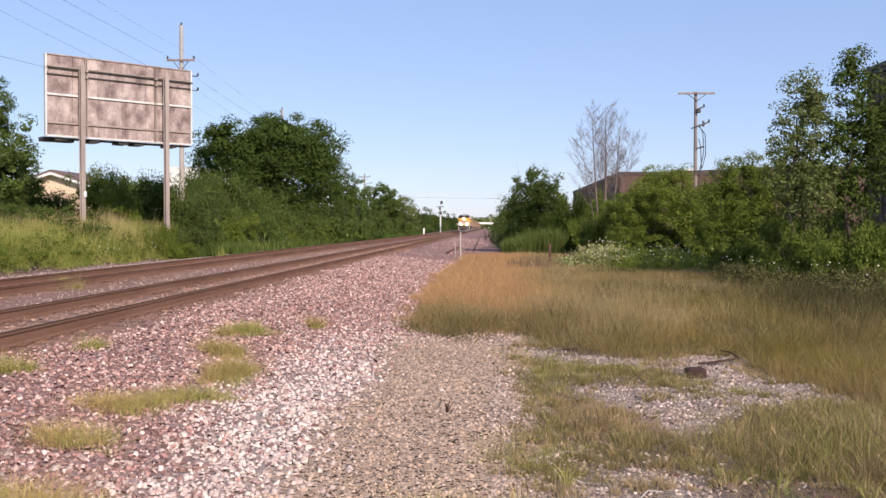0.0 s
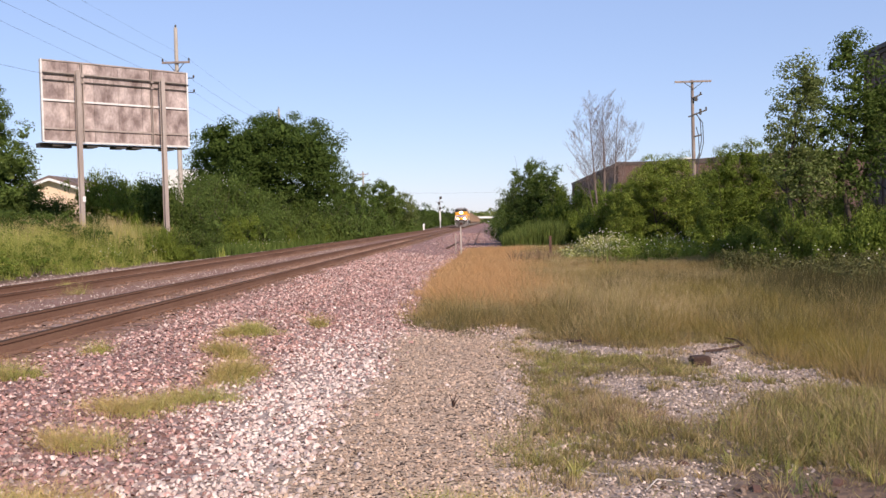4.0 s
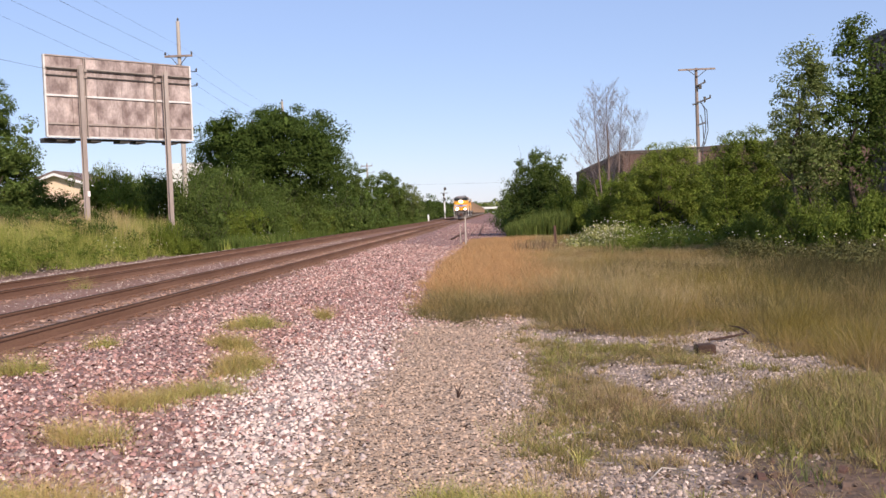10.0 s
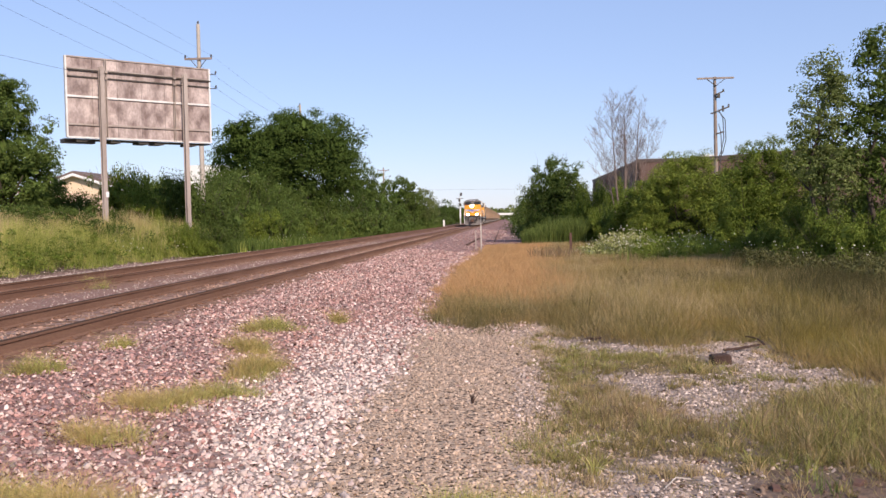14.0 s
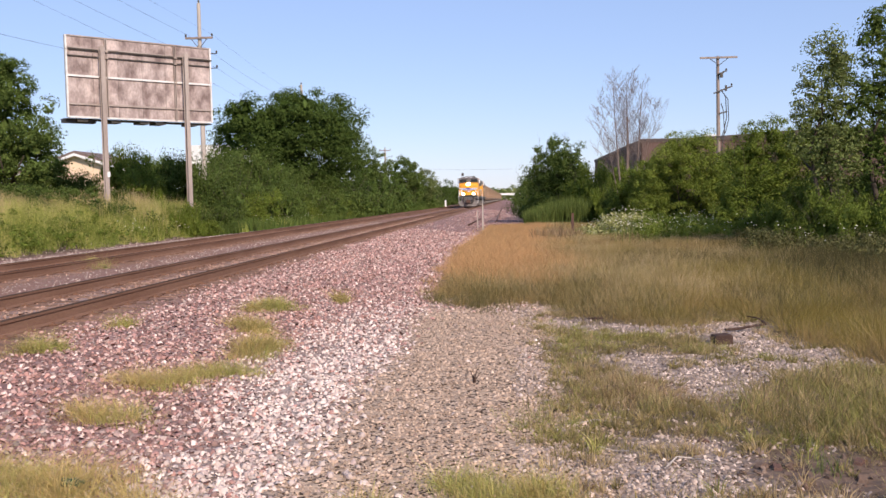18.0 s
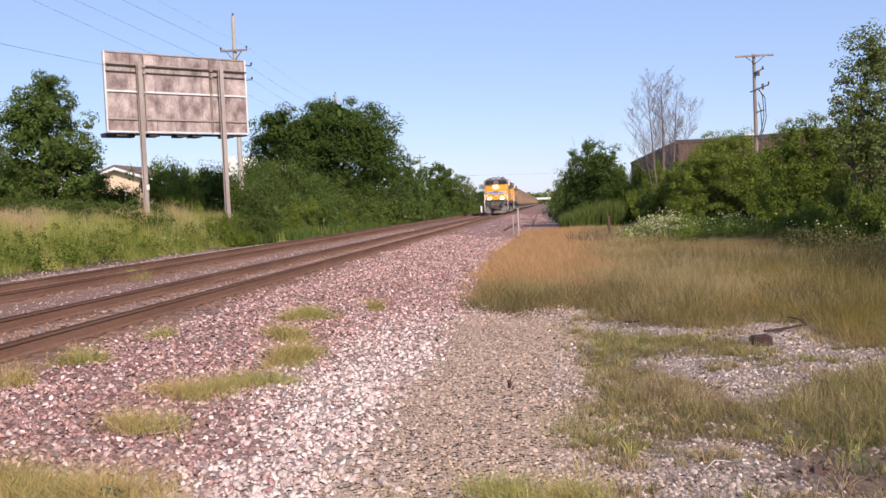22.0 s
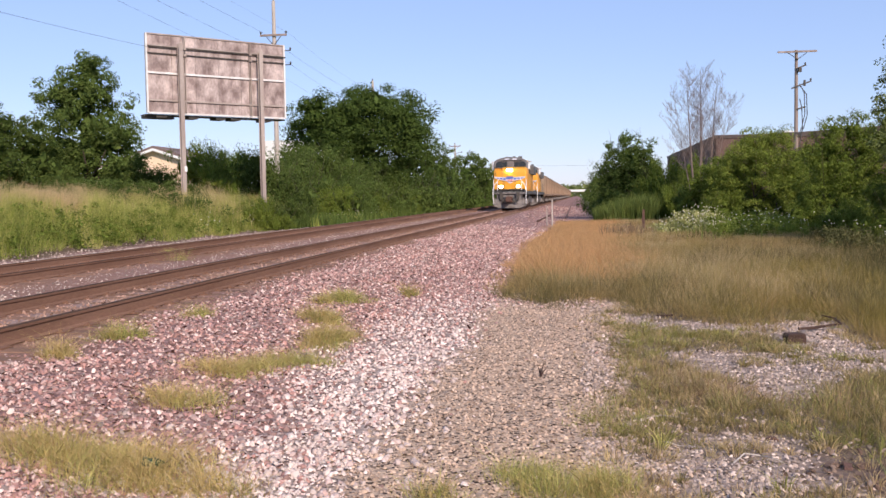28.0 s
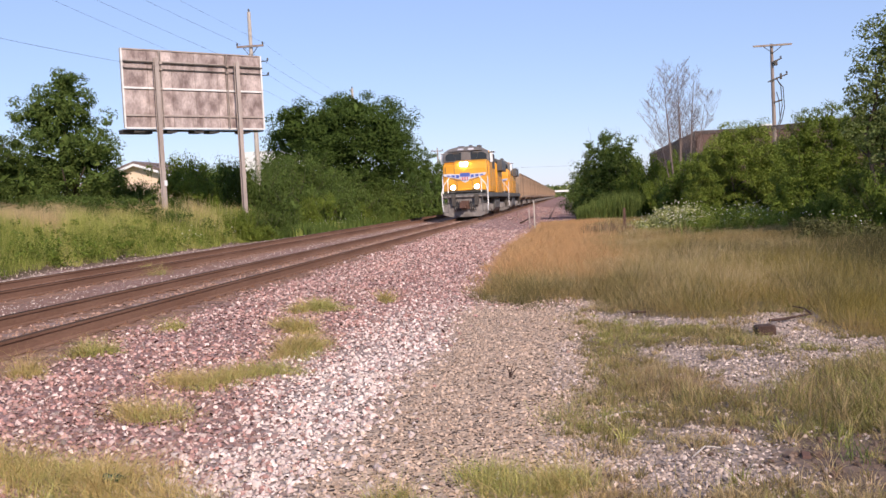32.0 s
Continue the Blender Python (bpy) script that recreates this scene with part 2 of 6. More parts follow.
BLUE = surface("emblem_blue", (0.08, 0.12, 0.38), (0.07, 0.1, 0.3), 1, 0.45, 0.02)
SILVER = surface("emblem_silver", (0.6, 0.6, 0.64), (0.5, 0.5, 0.56), 2, 0.4, 0.02)
RUBBER = surface("black_hose", (0.03, 0.03, 0.03), (0.05, 0.05, 0.05), 3, 0.7, 0.05)
WHEEL = surface("wheel_steel", (0.14, 0.11, 0.09), (0.2, 0.17, 0.15), 3, 0.5, 0.1, 30, 0.3, metal=0.6)
GLASS = surface("cab_glass", (0.02, 0.025, 0.03), (0.03, 0.035, 0.04), 1, 0.12, 0, spec=0.35)
GLOW = lamp_glow("headlight_glow", (1.0, 0.93, 0.75), 120)
GLOW_OFF = surface("lamp_lens", (0.7, 0.7, 0.66), (0.6, 0.6, 0.58), 3, 0.2, 0)
HOPPER = surface("wagon_tan", (0.34, 0.245, 0.165), (0.25, 0.18, 0.122), 0.5, 0.7, 0.08, 15, 0.25, each=0.34, stretch=(1, 1, 0.3))
HOPPER_TRIM = surface("wagon_trim", (0.3, 0.2, 0.13), (0.22, 0.15, 0.1), 0.8, 0.7, 0.08, 20, 0.2, each=0.22)
COAL = surface("coal", (0.03, 0.03, 0.03), (0.05, 0.05, 0.05), 5, 0.6, 0.8, 20, 0.4)
CLOD = surface("earth_clods", (0.15, 0.09, 0.062), (0.07, 0.046, 0.032), 2, 0.95, 0.5, 60, 0.3, island=0.4, hue=(0.19, 0.135, 0.1))
RUSTY = surface("rusty_iron", (0.13, 0.07, 0.05), (0.09, 0.05, 0.04), 8, 0.85, 0.5, 60, 0.35)
OLDTIE = surface("old_timber", (0.048, 0.027, 0.02), (0.075, 0.044, 0.033), 8, 0.9, 0.8, 50, 0.35)
PLASTIC = surface("green_plastic", (0.01, 0.045, 0.022), (0.016, 0.06, 0.03), 8, 0.35, 0)

# ---- mesh helpers ----
rng = np.random.default_rng(7)


def np_mesh(name, verts, faces, mats):
    """A mesh from numpy arrays: vertices (n, 3) and faces (m, k)."""
    me = bpy.data.meshes.new(name)
    k = faces.shape[1]
    me.vertices.add(len(verts))
    me.vertices.foreach_set("co", np.ascontiguousarray(verts, dtype=np.float32).ravel())
    me.loops.add(faces.size)
    me.loops.foreach_set("vertex_index", np.ascontiguousarray(faces, dtype=np.int32).ravel())
    me.polygons.add(len(faces))
    me.polygons.foreach_set("loop_start", np.arange(0, faces.size, k, dtype=np.int32))
    me.update(calc_edges=True)
    for m in mats:
        me.materials.append(m)
    return me


def empty(name, at, label, category, group="", rz=0.0):
    ob = new(name)
    ob.matrix_basis = pose(*at, 0, 0, rz)
    return tagged(ob, label, category, group)


def part(name, bm, material, parent=None, label="", smooth=False, bevel=0.0, at=None):
    me = bpy.data.meshes.new(name)
    if bevel:
        bmesh.ops.bevel(bm, geom=[e for e in bm.edges if e.is_manifold and e.calc_face_angle(0) > 0.5], offset=bevel, segments=2, affect="EDGES", profile=0.5)
    if smooth:
        for f in bm.faces:
            f.smooth = True
    bm.to_mesh(me)
    bm.free()
    me.materials.append(material)
    ob = new(name, me)
    ob.parent = parent
    if at is not None:
        ob.matrix_basis = at
    return tagged(ob, label)


def box(bm, x0, x1, y0, y1, z0, z1, m=None):
    co = [(x, y, z) for z in (z0, z1) for y in (y0, y1) for x in (x0, x1)]
    vs = [bm.verts.new(m @ Vector(c) if m else c) for c in co]
    for f in ((0, 2, 3, 1), (4, 5, 7, 6), (0, 1, 5, 4), (2, 6, 7, 3), (0, 4, 6, 2), (1, 3, 7, 5)):
        bm.faces.new([vs[i] for i in f])
    return bm


def boxes(*rows):
    bm = bmesh.new()
    for r in rows:
        box(bm, *r)
    return bm


def prism(bm, outline, a, b, axis="y"):
    """An outline drawn in the two other axes, drawn out from a to b along the axis."""
    def p(u, v, w):
        return (u, w, v) if axis == "y" else ((w, u, v) if axis == "x" else (u, v, w))
    lo, hi = [bm.verts.new(p(u, v, a)) for u, v in outline], [bm.verts.new(p(u, v, b)) for u, v in outline]
    n = len(outline)
    bm.faces.new(lo)
    bm.faces.new(hi[::-1])
    for i in range(n):
        bm.faces.new((lo[i], hi[i], hi[(i + 1) % n], lo[(i + 1) % n]))
    bmesh.ops.recalc_face_normals(bm, faces=bm.faces)
    return bm


def tube(bm, points, radii, sides=8):
    """A tapered tube along points."""
    pts = [Vector(p) for p in points]
    if not hasattr(radii, "__len__"):
        radii = [radii] * len(pts)
    rings = []
    for i, p in enumerate(pts):
        d = (pts[min(i + 1, len(pts) - 1)] - pts[max(i - 1, 0)]).normalized()
        u = d.orthogonal().normalized() if i == 0 else (u - d * u.dot(d)).normalized()
        w = d.cross(u)
        rings.append([bm.verts.new(p + (u * math.cos(2 * math.pi * k / sides) + w * math.sin(2 * math.pi * k / sides)) * radii[i]) for k in range(sides)])
    for a, b in zip(rings, rings[1:]):
        for k in range(sides):
            bm.faces.new((a[k], a[(k + 1) % sides], b[(k + 1) % sides], b[k]))
    bm.faces.new(rings[0][::-1])
    bm.faces.new(rings[-1])
    return bm


def disc(bm, c, r, depth, axis="y", sides=16):
    d = {"x": Vector((1, 0, 0)), "y": Vector((0, 1, 0)), "z": Vector((0, 0, 1))}[axis] * depth / 2
    return tube(bm, [Vector(c) - d, Vector(c) + d], r, sides)


# ---- the lie of the land ----
def smooth(a, b, x):
    t = np.clip((np.asarray(x, float) - a) / (b - a), 0, 1)
    return t * t * (3 - 2 * t)


def wave(x, y, s, seed=0.0):
    """Soft uneven value in about -1 to 1."""
    return (np.sin(x * s + seed) * np.cos(y * s * 0.83 + seed * 1.7) + 0.6 * np.sin(x * s * 2.3 + y * s * 1.7 + seed * 2.1) + 0.35 * np.cos(x * s * 4.9 - y * s * 5.3 + seed)) / 1.95


def land(x, y):
    """Height of the ground: track bed, its shoulders, the bank beyond the far track and the flat on the near side."""
    x, y = np.asarray(x, float), np.asarray(y, float)
    z = 0.222 * smooth(-1.6, -4.7, x) + 0.011 * wave(x, y, 2.3, 8.0) * smooth(-4.9, -5.3, x) * smooth(-13, -12, x)
    z = z - 0.17 * smooth(-12.6, -14.5, x) + 1.25 * smooth(-15.0, -19.0, x) * smooth(110, 60, y) + 0.5 * smooth(-19, -30, x)
    z = z + 0.025 * wave(x, y, 1.3, 1.0) * smooth(-5.0, -3.5, x) + 0.05 * wave(x, y, 0.45, 2.0) * smooth(-0.5, 2.5, x)
    return z


FIELD = [(-1.0, 56), (-1.35, 42), (-1.7, 32), (-1.65, 26), (-1.5, 20.5), (-1.26, 14.6), (-0.45, 13.1), (0.2, 14.2), (0.75, 13.2), (0.95, 12.0), (1.34, 11.6), (1.95, 11.25), (2.3, 11.5), (2.75, 12.5), (3.1, 12.0), (2.95, 10.7), (3.1, 10.0), (3.3, 9.3), (3.4, 8.3), (3.7, 6.0), (14.0, 5.0), (14.0, 60)]


def inside(poly, x, y):
    x, y = np.asarray(x, float), np.asarray(y, float)
    c = np.zeros(x.shape, bool)
    for (x0, y0), (x1, y1) in zip(poly, poly[1:] + poly[:1]):
        with np.errstate(divide="ignore", invalid="ignore"):
            c ^= ((y0 > y) != (y1 > y)) & (x < (x1 - x0) * (y - y0) / (y1 - y0 if y1 != y0 else 1e-9) + x0)
    return c


def path_mask(x, y):
    """The worn gravel path along the foot of the ballast."""
    w = 0.22 * wave(x, y, 1.1, 4.0)
    return smooth(-1.55, -1.05, x + w) * smooth(0.75, 0.2, x + w) * smooth(15.5, 12.5, y)


def pale_mask(x, y):
    return smooth(-2.9, -1.8, x + 0.3 * wave(x, y, 0.9, 3.0)) * smooth(17, 8, y)


BARE = [((-0.25, 12.75), (0.95, 13.35), 0.36), ((1.2, 10.75), (2.0, 10.95), 0.27), ((1.08, 9.05), (1.75, 8.95), 0.26), ((1.3, 8.4), (1.65, 7.5), 0.28), ((2.6, 11.3), (2.6, 9.7), 0.42), ((2.4, 9.3), (3.15, 9.0), 0.38), ((2.15, 8.55), (2.95, 8.5), 0.24), ((-0.1, 5.55), (0.9, 5.15), 0.38), ((0.45, 11.8), (0.85, 11.2), 0.3), ((0.1, 9.6), (0.15, 7.6), 0.2), ((1.35, 8.7), (1.95, 8.0), 0.28), ((2.55, 9.4), (3.1, 8.7), 0.32), ((0.75, 5.5), (1.35, 5.2), 0.3), ((0.7, 6.0), (1.3, 5.95), 0.12), ((1.0, 11.3), (1.9, 11.1), 0.22)]


def bare_mask(x, y):
    """Patches of open gravel in the thin grass on the near side."""
    m = np.zeros(np.shape(x))
    k = 0.17 * wave(x, y, 4.0, 2.0) + 0.12 * wave(x, y, 9.0, 5.0)
    for (xa, ya), (xb, yb), r in BARE:
        dx, dy = xb - xa, yb - ya
        t = np.clip(((x - xa) * dx + (y - ya) * dy) / (dx * dx + dy * dy), 0, 1)
        d = np.hypot(x - xa - t * dx, y - ya - t * dy)
        m = np.maximum(m, smooth(r * 1.6, r * 0.3, d + k))
    return m


def dirt_mask(x, y):
    """Dark bare earth."""
    return smooth(0.62, 0.3, np.hypot((x - 1.95) / 1.5, (y - 5.35) / 0.9) + 0.12 * wave(x, y, 3.0, 7.0))

# ---- ground ----
def ground_material():
    m = bpy.data.materials.new("ground")
    m.use_nodes = True
    n, l = m.node_tree.nodes, m.node_tree.links
    bsdf = n["Principled BSDF"]
    bsdf.inputs["Roughness"].default_value, bsdf.inputs["Specular IOR Level"].default_value = 0.95, 0.15
    co = n.new("ShaderNodeTexCoord")

    def noise_of(s, detail=4):
        t = n.new("ShaderNodeTexNoise")
        t.inputs["Scale"].default_value, t.inputs["Detail"].default_value = s, detail
        l.new(co.outputs["Object"], t.inputs["Vector"])
        return t.outputs["Fac"]

    def mix(fac, a, b, kind="MIX"):
        x = n.new("ShaderNodeMix")
        x.data_type, x.blend_type = "RGBA", kind
        for i, v in ((0, fac), (6, a), (7, b)):
            if isinstance(v, bpy.types.NodeSocket):
                l.new(v, x.inputs[i])
            else:
                x.inputs[i].default_value = v if i == 0 else (*v, 1)
        return x.outputs[2]

    def ramp(sock, a, b, lo=0.0, hi=1.0):
        r = n.new("ShaderNodeMapRange")
        for i, v in enumerate((a, b, lo, hi)):
            r.inputs[i + 1].default_value = v
        l.new(sock, r.inputs[0])
        return r.outputs[0]

    def zone(name):
        a = n.new("ShaderNodeAttribute")
        a.attribute_name = name
        return a.outputs["Fac"]

    stone = n.new("ShaderNodeTexVoronoi")
    stone.inputs["Scale"].default_value = 16
    l.new(co.outputs["Object"], stone.inputs["Vector"])
    sep = n.new("ShaderNodeSeparateColor")
    l.new(stone.outputs["Color"], sep.inputs[0])
    # pink base darkened, so gaps between ballast stones look shaded
    pink = mix(sep.outputs[0], (0.17, 0.09, 0.078), (0.34, 0.22, 0.19))
    pale = mix(sep.outputs[1], (0.2, 0.15, 0.125), (0.42, 0.34, 0.29))
    pebble = n.new("ShaderNodeTexVoronoi")
    pebble.inputs["Scale"].default_value = 42
    l.new(co.outputs["Object"], pebble.inputs["Vector"])
    psep = n.new("ShaderNodeSeparateColor")
    l.new(pebble.outputs["Color"], psep.inputs[0])
    # dark cells paint the small shadows between the path's pebbles
    gravel = mix(ramp(psep.outputs[0], 0.2, 0.32), (0.065, 0.043, 0.03), mix(psep.outputs[1], (0.36, 0.255, 0.175), (0.52, 0.39, 0.28)))
    rust = mix(noise_of(9), (0.175, 0.088, 0.05), (0.29, 0.168, 0.112))
    # soil kept extra dark for the shade beneath grass clumps
    soil = mix(noise_of(5), (0.05, 0.035, 0.02), (0.16, 0.115, 0.07))
    far = mix(noise_of(0.06), (0.1, 0.14, 0.04), (0.16, 0.18, 0.06))
    col = mix(zone("pale"), pink, pale)
    col = mix(zone("path"), col, gravel)
    col = mix(zone("rust"), col, rust)
    col = mix(zone("soil"), col, soil)
    col = mix(zone("far"), col, far)
    col = mix(zone("dirt"), col, mix(noise_of(6), (0.095, 0.062, 0.044), (0.2, 0.138, 0.1)))
    speck = noise_of(70, 2)
    grey = n.new("ShaderNodeCombineColor")
    for i in range(3):
        l.new(ramp(speck, 0.2, 0.8, 0.7, 1.25), grey.inputs[i])
    col = mix(1.0, col, grey.outputs[0], "MULTIPLY")
    l.new(col, bsdf.inputs["Base Color"])
    b = n.new("ShaderNodeBump")
    b.inputs["Strength"].default_value, b.inputs["Distance"].default_value = 0.6, 0.03
    l.new(stone.outputs["Distance"], b.inputs["Height"])
    l.new(b.outputs[0], bsdf.inputs["Normal"])
    return m


def make_ground():
    def axis(lo, hi, step, far):
        a = list(np.arange(lo, hi + 1e-6, step))
        d, x = step, hi
        while x < far:
            d *= 1.28
            x += d
            a.append(x)
        d, x = step, lo
        while x > -far:
            d *= 1.28
            x -= d
            a.insert(0, x)
        return np.array(a)
    xs, ys = axis(-20, 12, 0.2, 3500), axis(0, 36, 0.25, 3500)
    X, Y = np.meshgrid(xs, ys)
    verts = np.stack([X.ravel(), Y.ravel(), land(X, Y).ravel()], 1)
    nx, ny = len(xs), len(ys)
    i = (np.arange(ny - 1)[:, None] * nx + np.arange(nx - 1)[None]).ravel()
    me = np_mesh("ground", verts, np.stack([i, i + 1, i + nx + 1, i + nx], 1), [ground_material()])
    x, y = verts[:, 0], verts[:, 1]
    far_off = smooth(24, 50, y)
    rust = smooth(-4.3, -5.1, x + 0.15 * wave(x, y, 2.0)) * smooth(-13.2, -12.4, x) * (0.75 + 0.25 * wave(x, y, 0.7, 5)) * (1 - (0.3 - 0.15 * far_off) * smooth(0.75, 0.4, np.abs(x + 8.3))) * (1 - (0.85 - 0.45 * far_off) * smooth(0.55, 0.2, np.abs(x + 6.26 + 0.15 * wave(x, y, 0.6)))) * (1 - (0.5 - 0.35 * far_off) * smooth(0.55, 0.2, np.abs(x + 10.41)))
    crib = np.maximum(smooth(0.55, 0.2, np.abs(x + 6.26)), smooth(0.55, 0.2, np.abs(x + 10.41))) * (0.7 + 0.3 * wave(x, y, 0.9, 2.0)) * (1 - 0.6 * far_off)
    right = smooth(0.2, 0.7, x + 0.25 * wave(x, y, 1.2, 6.0)) * smooth(18, 13, y)
    bare = bare_mask(x, y)
    soil = np.maximum(np.maximum(inside(FIELD, x, y) * 1.0, 0.85 * right * (1 - 0.97 * bare)), smooth(-14.6, -15.6, x + 0.5 * wave(x, y, 0.8)))
    soil = np.maximum(soil, smooth(0.3, 1.5, x) * smooth(13, 16, y))
    dirt = dirt_mask(x, y)
    far = np.maximum(smooth(-19, -24, x), np.maximum(smooth(9, 14, x), smooth(0.5, 3, x) * smooth(52, 60, y)))
    for name, value in (("pale", np.maximum(np.maximum(pale_mask(x, y), right), crib)), ("path", path_mask(x, y)), ("rust", rust), ("soil", soil), ("far", far), ("dirt", dirt)):
        me.attributes.new(name, "FLOAT", "POINT").data.foreach_set("value", np.clip(value, 0, 1).astype(np.float32))
    tagged(new("ground", me), "gravelly trackside ground of pink ballast, tan path and dry soil", "ground", kind="structure")


make_ground()


# ---- scattered stones ----
def rock_shapes(count=8):
    """Small angular stones: a rim of five corners in the ground and a broken three-cornered top."""
    shapes = []
    for _ in range(count):
        rim = [(math.cos(k * 1.2566), math.sin(k * 1.2566), -0.35) for k in range(5)]
        top = [(0.6 * math.cos(k * 2.0944 + 0.2), 0.6 * math.sin(k * 2.0944 + 0.2), 0.5) for k in range(3)]
        a = np.array(rim + top)
        a[:, :2] *= rng.uniform(0.7, 1.2, (8, 2))
        a[5:, 2] += rng.normal(0, 0.22, 3)
        a[:, :2] += rng.normal(0, 0.1, (8, 2))
        shapes.append(a)
    faces = [(0, 1, 5), (1, 6, 5), (1, 2, 6), (2, 7, 6), (2, 3, 7), (3, 4, 7), (4, 5, 7), (4, 0, 5), (5, 6, 7)]
    return shapes, np.array(faces)


def scatter(name, material, x, y, size, label, tall=1.0, sink=0.0):
    n = len(x)
    shapes, faces = rock_shapes()
    base = np.stack(shapes)[rng.integers(0, len(shapes), n)]
    s = size[:, None] * rng.uniform(0.7, 1.3, (n, 3)) * np.array([1, 0.85, tall])
    a = rng.uniform(0, 2 * np.pi, n)
    v = base * s[:, None, :] * 0.5
    tilt = rng.normal(0, 0.36, (n, 2))
    v[:, :, 2] += v[:, :, 0] * tilt[:, :1] + v[:, :, 1] * tilt[:, 1:]
    c, sn = np.cos(a)[:, None], np.sin(a)[:, None]
    v = np.stack([v[:, :, 0] * c - v[:, :, 1] * sn, v[:, :, 0] * sn + v[:, :, 1] * c, v[:, :, 2]], 2)
    v += np.stack([x, y, land(x, y) + size * (sink + rng.uniform(0, 0.26, n))], 1)[:, None, :]
    f = faces[None] + (np.arange(n) * 8)[:, None, None]
    me = np_mesh(name, v.reshape(-1, 3), f.reshape(-1, 3), [material])
    return tagged(new(name, me), label, "gravel", kind="stuff")


def strew(n, x0, x1, y0, y1, power=1.0):
    """Random places, closer together towards y0."""
    return rng.uniform(x0, x1, n), y0 + (y1 - y0) * rng.uniform(0, 1, n) ** power


def stones():
    x, y = strew(116000, -5.35, 1.0, 3.9, 44, 1.85)
    near = (x > -0.68 * y - 0.3) & (x < 0.5 * y)
    x, y = x[near], y[near]
    p, w = path_mask(x, y), pale_mask(x, y)
    keep = (rng.uniform(0, 1, len(x)) > p * 0.99) & ~inside(FIELD, x, y) & (x < 0.3 + 0.3 * wave(x, y, 1.2)) & (rng.uniform(0, 1, len(x)) < smooth(-5.3, -4.35, x + 0.25 * wave(x, y, 1.6, 3.0)))
    x, y, w = x[keep], y[keep], w[keep]
    pale = rng.uniform(0, 1, len(x)) < w * 0.85
    size = (0.018 + 0.04 * rng.uniform(0, 1, len(x)) ** 1.4) * (0.9 + 0.02 * y)
    scatter("ballast_stones", STONE_PINK, x[~pale], y[~pale], size[~pale], "loose angular pink and purple-grey ballast stones", 0.72, 0.06)
    scatter("pale_ballast_stones", STONE_PALE, x[pale], y[pale], size[pale], "sun-bleached whitish ballast stones beside the path", 0.72, 0.06)
    x, y = strew(30000, -1.7, 0.9, 3.8, 15, 1.4)
    keep = rng.uniform(0, 1, len(x)) < path_mask(x, y)
    x, y = x[keep], y[keep]
    scatter("path_gravel", STONE_PATH, x, y, 0.01 + 0.028 * rng.uniform(0, 1, len(x)) ** 1.6, "fine tan gravel trodden into a path", 0.75, 0.05)
    x, y = strew(52000, 0.0, 4.0, 4.2, 13.8, 1.2)
    keep = (rng.uniform(0, 1, len(x)) < bare_mask(x, y) * 0.9 + 0.12 + 0.05 * smooth(6.6, 5.6, y)) & ~inside(FIELD, x, y) & (rng.uniform(0, 1, len(x)) > dirt_mask(x, y)) & (x < 0.5 * y + 0.2)
    x, y = x[keep], y[keep]
    scatter("grey_gravel", STONE_GREY, x, y, 0.012 + 0.03 * rng.uniform(0, 1, len(x)) ** 1.5, "pale grey gravel showing between dry grass", 0.75, 0.05)
    x, y = strew(9000, 0.2, 4.0, 4.3, 12, 1.2)
    keep = rng.uniform(0, 1, len(x)) < 0.05 + 0.6 * dirt_mask(x, y)
    x, y = x[keep], y[keep]
    scatter("earth_clods", CLOD, x, y, 0.008 + 0.05 * rng.uniform(0, 1, len(x)) ** 2.5, "dark crumbly clods of bare earth")
    x, y = strew(13000, -12.6, -4.7, 8, 60, 1.7)
    keep = (np.abs(np.abs(x + 6.26) - 0.75) > 0.12) & (np.abs(np.abs(x + 10.41) - 0.75) > 0.12) & (x > -0.75 * y)
    x, y = x[keep], y[keep]
    mid = (x < -7.6) & (x > -9.0)
    sz = rng.uniform(0.018, 0.045, len(x)) * (1 + 0.008 * y)
    for nm, mat, cx in (("crib_stones", STONE_RUST, -6.26), ("far_crib_stones", STONE_RUST, -10.41)):
        u, v = cx + rng.normal(0, 0.24, 3600), 8 + 70 * rng.uniform(0, 1, 3600) ** 1.6
        stay = (np.abs(u - cx) < 0.62) & (wave(u, v, 0.8, 2.0) + rng.normal(0, 0.4, 3600) > -0.2) & (u > -0.75 * v)
        scatter(nm, mat, u[stay], v[stay], rng.uniform(0.025, 0.055, stay.sum()) * (1 + 0.01 * v[stay]), "pale worn stones between the rails", 0.8, 0.1)
    scatter("track_gravel", STONE_RUST, x[~mid], y[~mid], sz[~mid], "rust-stained gravel between the rails")
    scatter("middle_ballast", STONE_GREY, x[mid], y[mid], sz[mid], "pale weathered ballast between the two tracks")
    x, y = strew(7000, -4.9, -0.4, 38, 130, 1.3)
    x = np.where(y > 55, x + rng.uniform(0, 1.4, len(x)), np.minimum(x, -1.9 + rng.uniform(-0.4, 0.2, len(x))))
    scatter("distant_ballast", STONE_PINK, x, y, rng.uniform(0.03, 0.075, len(x)) * (0.6 + y / 90), "pinkish ballast stretching along the track", 0.5)
    x, y = strew(5200, -16.0, -12.5, 20, 80, 1.3)
    scatter("far_ballast", STONE_GREY, x, y, rng.uniform(0.03, 0.065, len(x)), "pale ballast along the far edge of the tracks")


stones()


